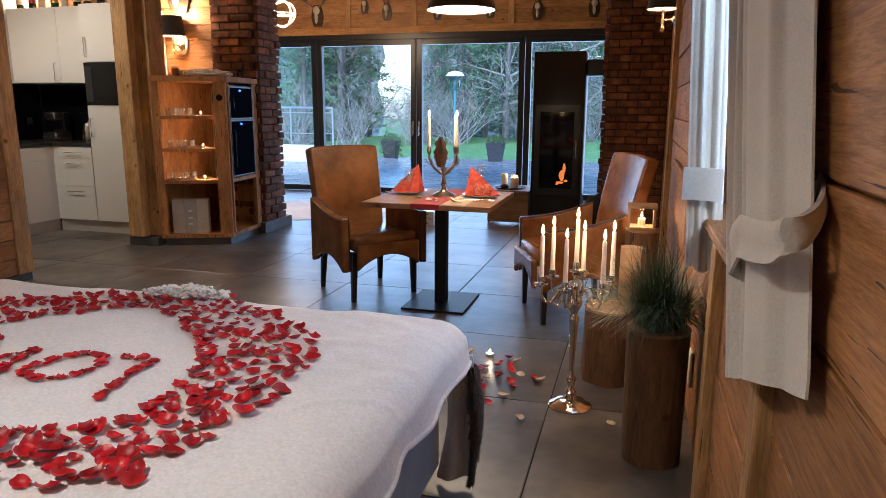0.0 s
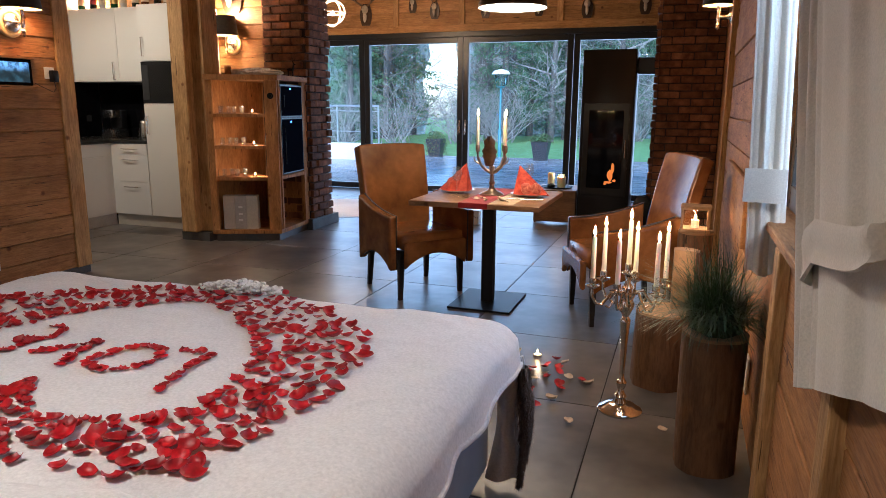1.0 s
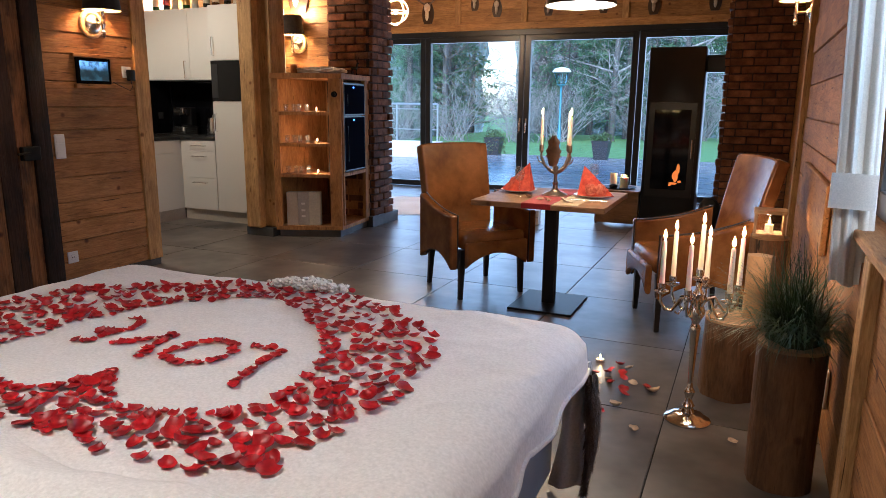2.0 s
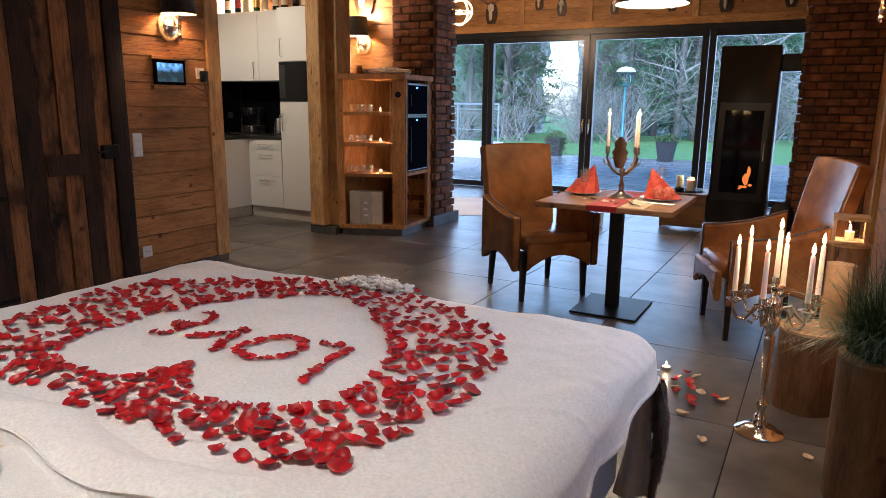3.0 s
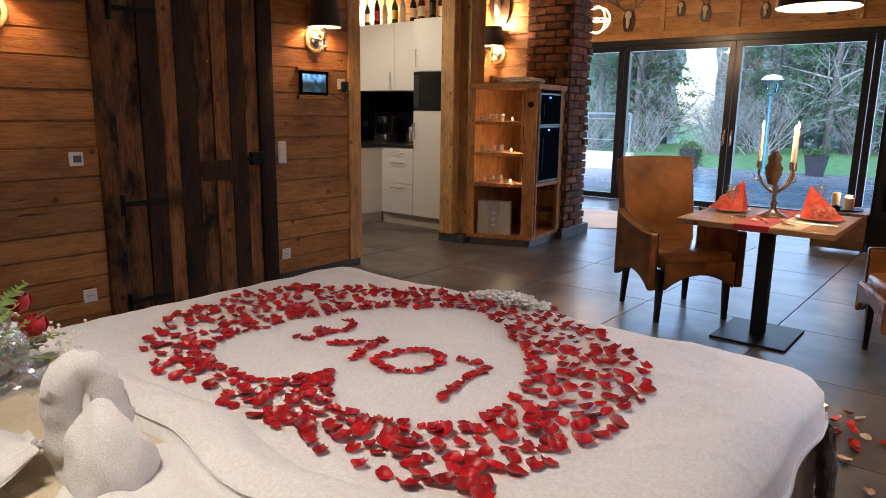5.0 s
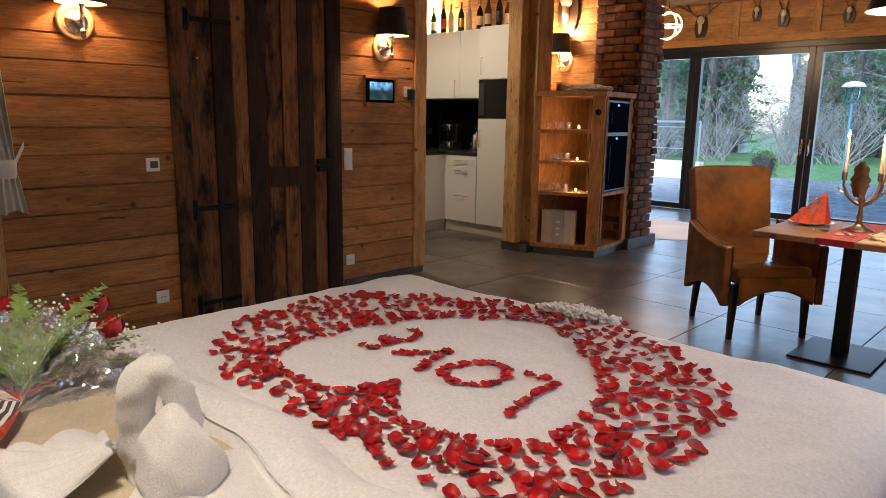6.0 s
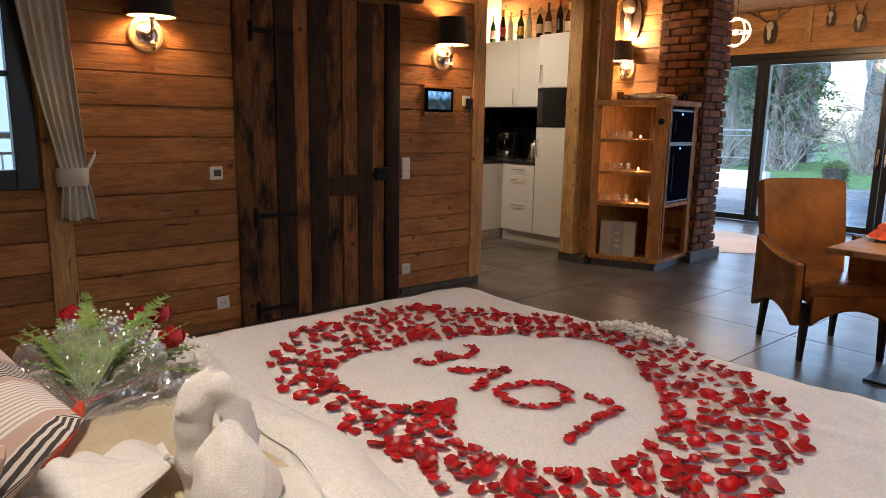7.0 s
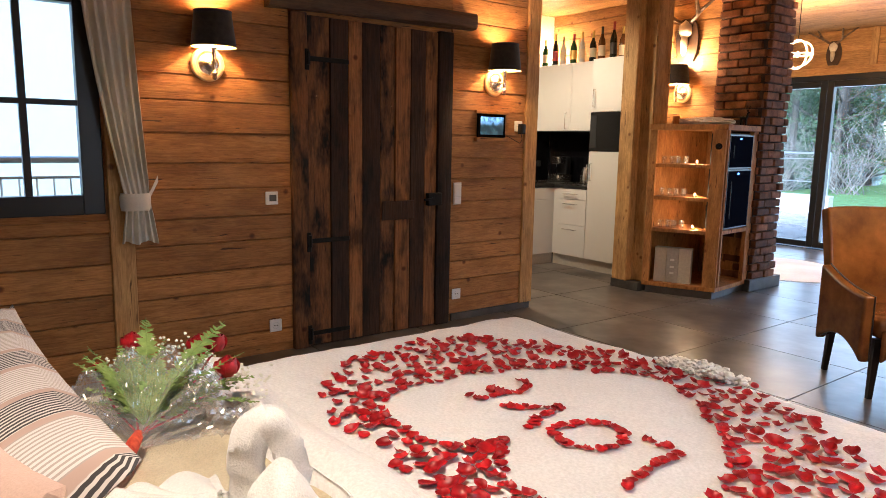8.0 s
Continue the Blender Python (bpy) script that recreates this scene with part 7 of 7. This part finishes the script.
part("socket", lathe(bmesh.new(), [(0.05, 2.0), (0.12, 2.04), (0.12, 2.06)], n=14), TEAL, sl)
for k in range(4):
    a = k * math.pi / 2 + 0.4
    part("strut", tube(bmesh.new(), [(0.12 * math.cos(a), 0.12 * math.sin(a), 2.05), (0.21 * math.cos(a), 0.21 * math.sin(a), 2.41)], 0.01, 5), TEAL, sl)


def grow(bm, p, d, length, r, depth, rnd, spread):
    """A limb and the smaller ones that leave it."""
    pts, rad = [p], [r]
    n = 3
    for k in range(n):
        d = (d + Vector((rnd.gauss(0, 0.14), rnd.gauss(0, 0.14), rnd.gauss(0.02, 0.1)))).normalized()
        p = p + d * length / n
        pts.append(p)
        rad.append(r * (1 - 0.6 * (k + 1) / n))
    tube(bm, pts, rad, 5 if depth > 2 else 3)
    if depth == 0:
        return
    for k in range(rnd.randint(4, 6) if depth > 2 else rnd.randint(3, 4)):
        q = rnd.uniform(0.3, 1.0)
        i = min(n - 1, int(q * n))
        s = pts[i].lerp(pts[i + 1], q * n - i)
        side = Vector((rnd.gauss(0, 1), rnd.gauss(0, 1), rnd.gauss(0.1, 0.5))).normalized()
        grow(bm, s, (d * (1 - spread) + side * spread).normalized(), length * rnd.uniform(0.45, 0.7), max(0.007, rad[i] * 0.5), depth - 1, rnd, spread)


def bare_tree(seed, h):
    rnd = random.Random(seed)
    t = thing("bare_tree", "leafless deciduous tree with fine grey branches", "tree", group="trees beyond the lawn")
    part("trunk", tube(bmesh.new(), [(0, 0, -0.3), (0.05, 0, h * 0.3), (0.1 * rnd.gauss(0, 1), 0.1, h * 0.7), (0.2 * rnd.gauss(0, 1), 0, h)], [0.16, 0.13, 0.08, 0.03], 8), BARK, t, smooth=True)
    bm = bmesh.new()
    for k in range(15):
        z = h * rnd.uniform(0.08, 0.9)
        a = rnd.uniform(0, 6.283)
        grow(bm, Vector((0.03, 0, z)), Vector((math.cos(a), math.sin(a), rnd.uniform(0.1, 0.8))).normalized(), rnd.uniform(1.6, 3.0), 0.045, 3, rnd, 0.6)
    part("crown", bm, TWIG if seed % 2 else BARK, t, "tangle of fine bare twigs")
    return t


def conifer(seed, h):
    rnd = random.Random(seed)
    t = thing("pine_tree", "dark green pine with drooping branches", "tree", group="trees beyond the lawn")
    part("trunk", tube(bmesh.new(), [(0, 0, -0.3), (0, 0, h * 0.5), (0.1, 0, h)], [0.17, 0.12, 0.03], 8), BARK, t, smooth=True)
    bm = bmesh.new()
    for k in range(140):
        z = h * rnd.uniform(0.12, 0.98)
        a, ln = rnd.uniform(0, 6.283), (1.1 - z / h) * rnd.uniform(1.6, 3.0) + 0.3
        d = Vector((math.cos(a), math.sin(a), rnd.uniform(-0.25, 0.2)))
        s = Vector((-d.y, d.x, 0))
        for j in range(26):
            q = rnd.uniform(0.15, 1.0)
            c = Vector((0, 0, z)) + d * ln * q + s * rnd.gauss(0, 0.16 * ln * (1.1 - q) + 0.05) + Vector((0, 0, -0.35 * q * q + rnd.gauss(0, 0.05)))
            e = Vector((rnd.gauss(0, 1), rnd.gauss(0, 1), rnd.gauss(-0.6, 0.5))).normalized() * rnd.uniform(0.14, 0.28)
            w = e.cross(Vector((rnd.random(), rnd.random(), 0.4))).normalized() * 0.035
            bm.faces.new([bm.verts.new(v) for v in (c - w, c + w, c + e)])
    part("crown", bm, NEEDLE, t, "dark green needle sprays")
    return t


def shrub(seed):
    rnd = random.Random(seed)
    t = thing("bare_shrub", "pale leafless shrub with arching twigs", "shrub", group="shrubs beyond the lawn")
    bm = bmesh.new()
    for k in range(26):
        a = rnd.uniform(0, 6.283)
        grow(bm, Vector((rnd.gauss(0, 0.25), rnd.gauss(0, 0.25), 0)), Vector((math.cos(a), math.sin(a), rnd.uniform(0.6, 2.0))).normalized(), rnd.uniform(1.2, 2.2), 0.022, 2, rnd, 0.5)
    part("stems", bm, TWIG, t)
    return t


rnd = random.Random(31)
bare = [bare_tree(s, 8.5) for s in (1, 2, 3, 4)]
pines = [conifer(s, 9.0) for s in (5, 6)]
shrubs = [shrub(s) for s in (7, 8, 9)]
SPOTS_B = [(-5.2, 31), (-8.6, 33), (-2.2, 30), (-12.5, 30), (-7.2, 36), (-3.6, 35), (0.5, 33), (-15, 35), (-10.6, 39), (-5.8, 41), (-1.0, 40), (-18, 40), (-12.2, 44), (-8.2, 46), (-3.2, 47), (2.5, 44), (-20.5, 46), (-17.5, 45.5), (-14.2, 37.5), (-15.0, 53), (-16.0, 56), (-11.2, 41), (-19.2, 50), (-11.5, 52), (-6, 54), (-0.5, 54), (-24, 52)]
for k, (x, y) in enumerate(SPOTS_B):
    m = pose(x, y, gz(x, y), 0, 0, rnd.uniform(0, 360))
    src = bare[k % 4]
    if k < 4:
        src.matrix_basis = m
    else:
        copy_thing(src, m)
SPOTS_P = [(-13.8, 29), (-13.0, 31.5), (-7.0, 30), (-2.6, 36.5), (-13.9, 34), (-18.5, 33), (-8.6, 42), (-2.0, 44), (-22, 42), (-4.4, 50), (1.2, 49), (-13, 56), (-15.9, 58), (4.5, 40), (-13.9, 34), (-15.5, 32), (-7.4, 33), (-6.1, 36), (-4.9, 33), (-7.0, 40), (-4.5, 39), (-2.9, 32), (-17, 38)]
for k, (x, y) in enumerate(SPOTS_P):
    m = pose(x, y, gz(x, y), 0, 0, rnd.uniform(0, 360))
    if k < 2:
        pines[k].matrix_basis = m
    else:
        copy_thing(pines[k % 2], m)
SPOTS_S = [(-8.1, 27.5), (-10.8, 27), (-12.8, 26.5), (-7.0, 29), (-14.5, 27.5), (-4.2, 32), (-1.8, 33), (0.4, 31), (-16.5, 29), (-8.9, 30)]
for k, (x, y) in enumerate(SPOTS_S):
    m = pose(x, y, gz(x, y), 0, 0, rnd.uniform(0, 360))
    if k < 3:
        shrubs[k].matrix_basis = m
    else:
        copy_thing(shrubs[k % 3], m)

# distant woods, with a gap of sky, and a white sheet as mist beyond the balcony
def woods(name, x0, x1, y, top):
    def pt(u, v):
        x = x0 + (x1 - x0) * u
        edge = 1.5 * noise.noise((u * 40, v * 9, 1))
        return x + edge, y, -12 + v * (top + 12 + 3.0 * noise.noise((x * 0.35, 3, 0)) + 1.5 * noise.noise((x * 1.4, 7, 0)))
    structure(name, sheet(bmesh.new(), 120, 20, pt), WOODS, "blue-green backdrop of distant woods with painted haze", "woods")


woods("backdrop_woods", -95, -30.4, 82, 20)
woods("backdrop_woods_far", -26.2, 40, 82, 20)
mist = structure("backdrop_mist", sheet(bmesh.new(), 12, 4, lambda u, v: (-26 - 3 * math.sin(u * 3), -70 + 76 * u, -16 + 30 * v)), MIST, "white backdrop sheet standing in for mist beyond the balcony", "mist")


# ---- bricks and floor tiles ----
bricks(pillar_1, "x", 7.66, -1, -4.0, -3.50, 0.12, ZC, 0.03)
bricks(pillar_1, "y", -3.50, 1, 7.66, 8.09, 0.12, ZC, 0.03)
bricks(pillar_2, "x", 9.1, -1, 0.04, XR, 0.0, ZC)
bricks(pillar_2, "y", 0.04, -1, 9.1, 9.7, 0.0, ZC)
T = 0.9
tile_src = None
for i in range(-8, 2):
    for j in range(-8, 8):
        x0, y0 = 0.085 + i * T, 4.965 + j * T
        x1, y1 = min(x0 + T, 1.0), min(y0 + T, YW)
        if x1 - x0 < 0.05 or y1 - y0 < 0.05 or x0 < -6.7:
            continue
        if tile_src is None or x1 - x0 < T - 0.01 or y1 - y0 < T - 0.01:
            hx, hy = (x1 - x0) / 2 - 0.003, (y1 - y0) / 2 - 0.003
            o = part("tile", boxm(-hx, hx, -hy, hy, -0.006, 0.0, bevel=0.0015), TILE, floor, m=pose((x0 + x1) / 2, (y0 + y1) / 2, 0))
            if x1 - x0 > T - 0.01 and y1 - y0 > T - 0.01:
                tile_src = o
        else:
            share(tile_src, "tile", pose((x0 + x1) / 2, (y0 + y1) / 2, 0), floor)
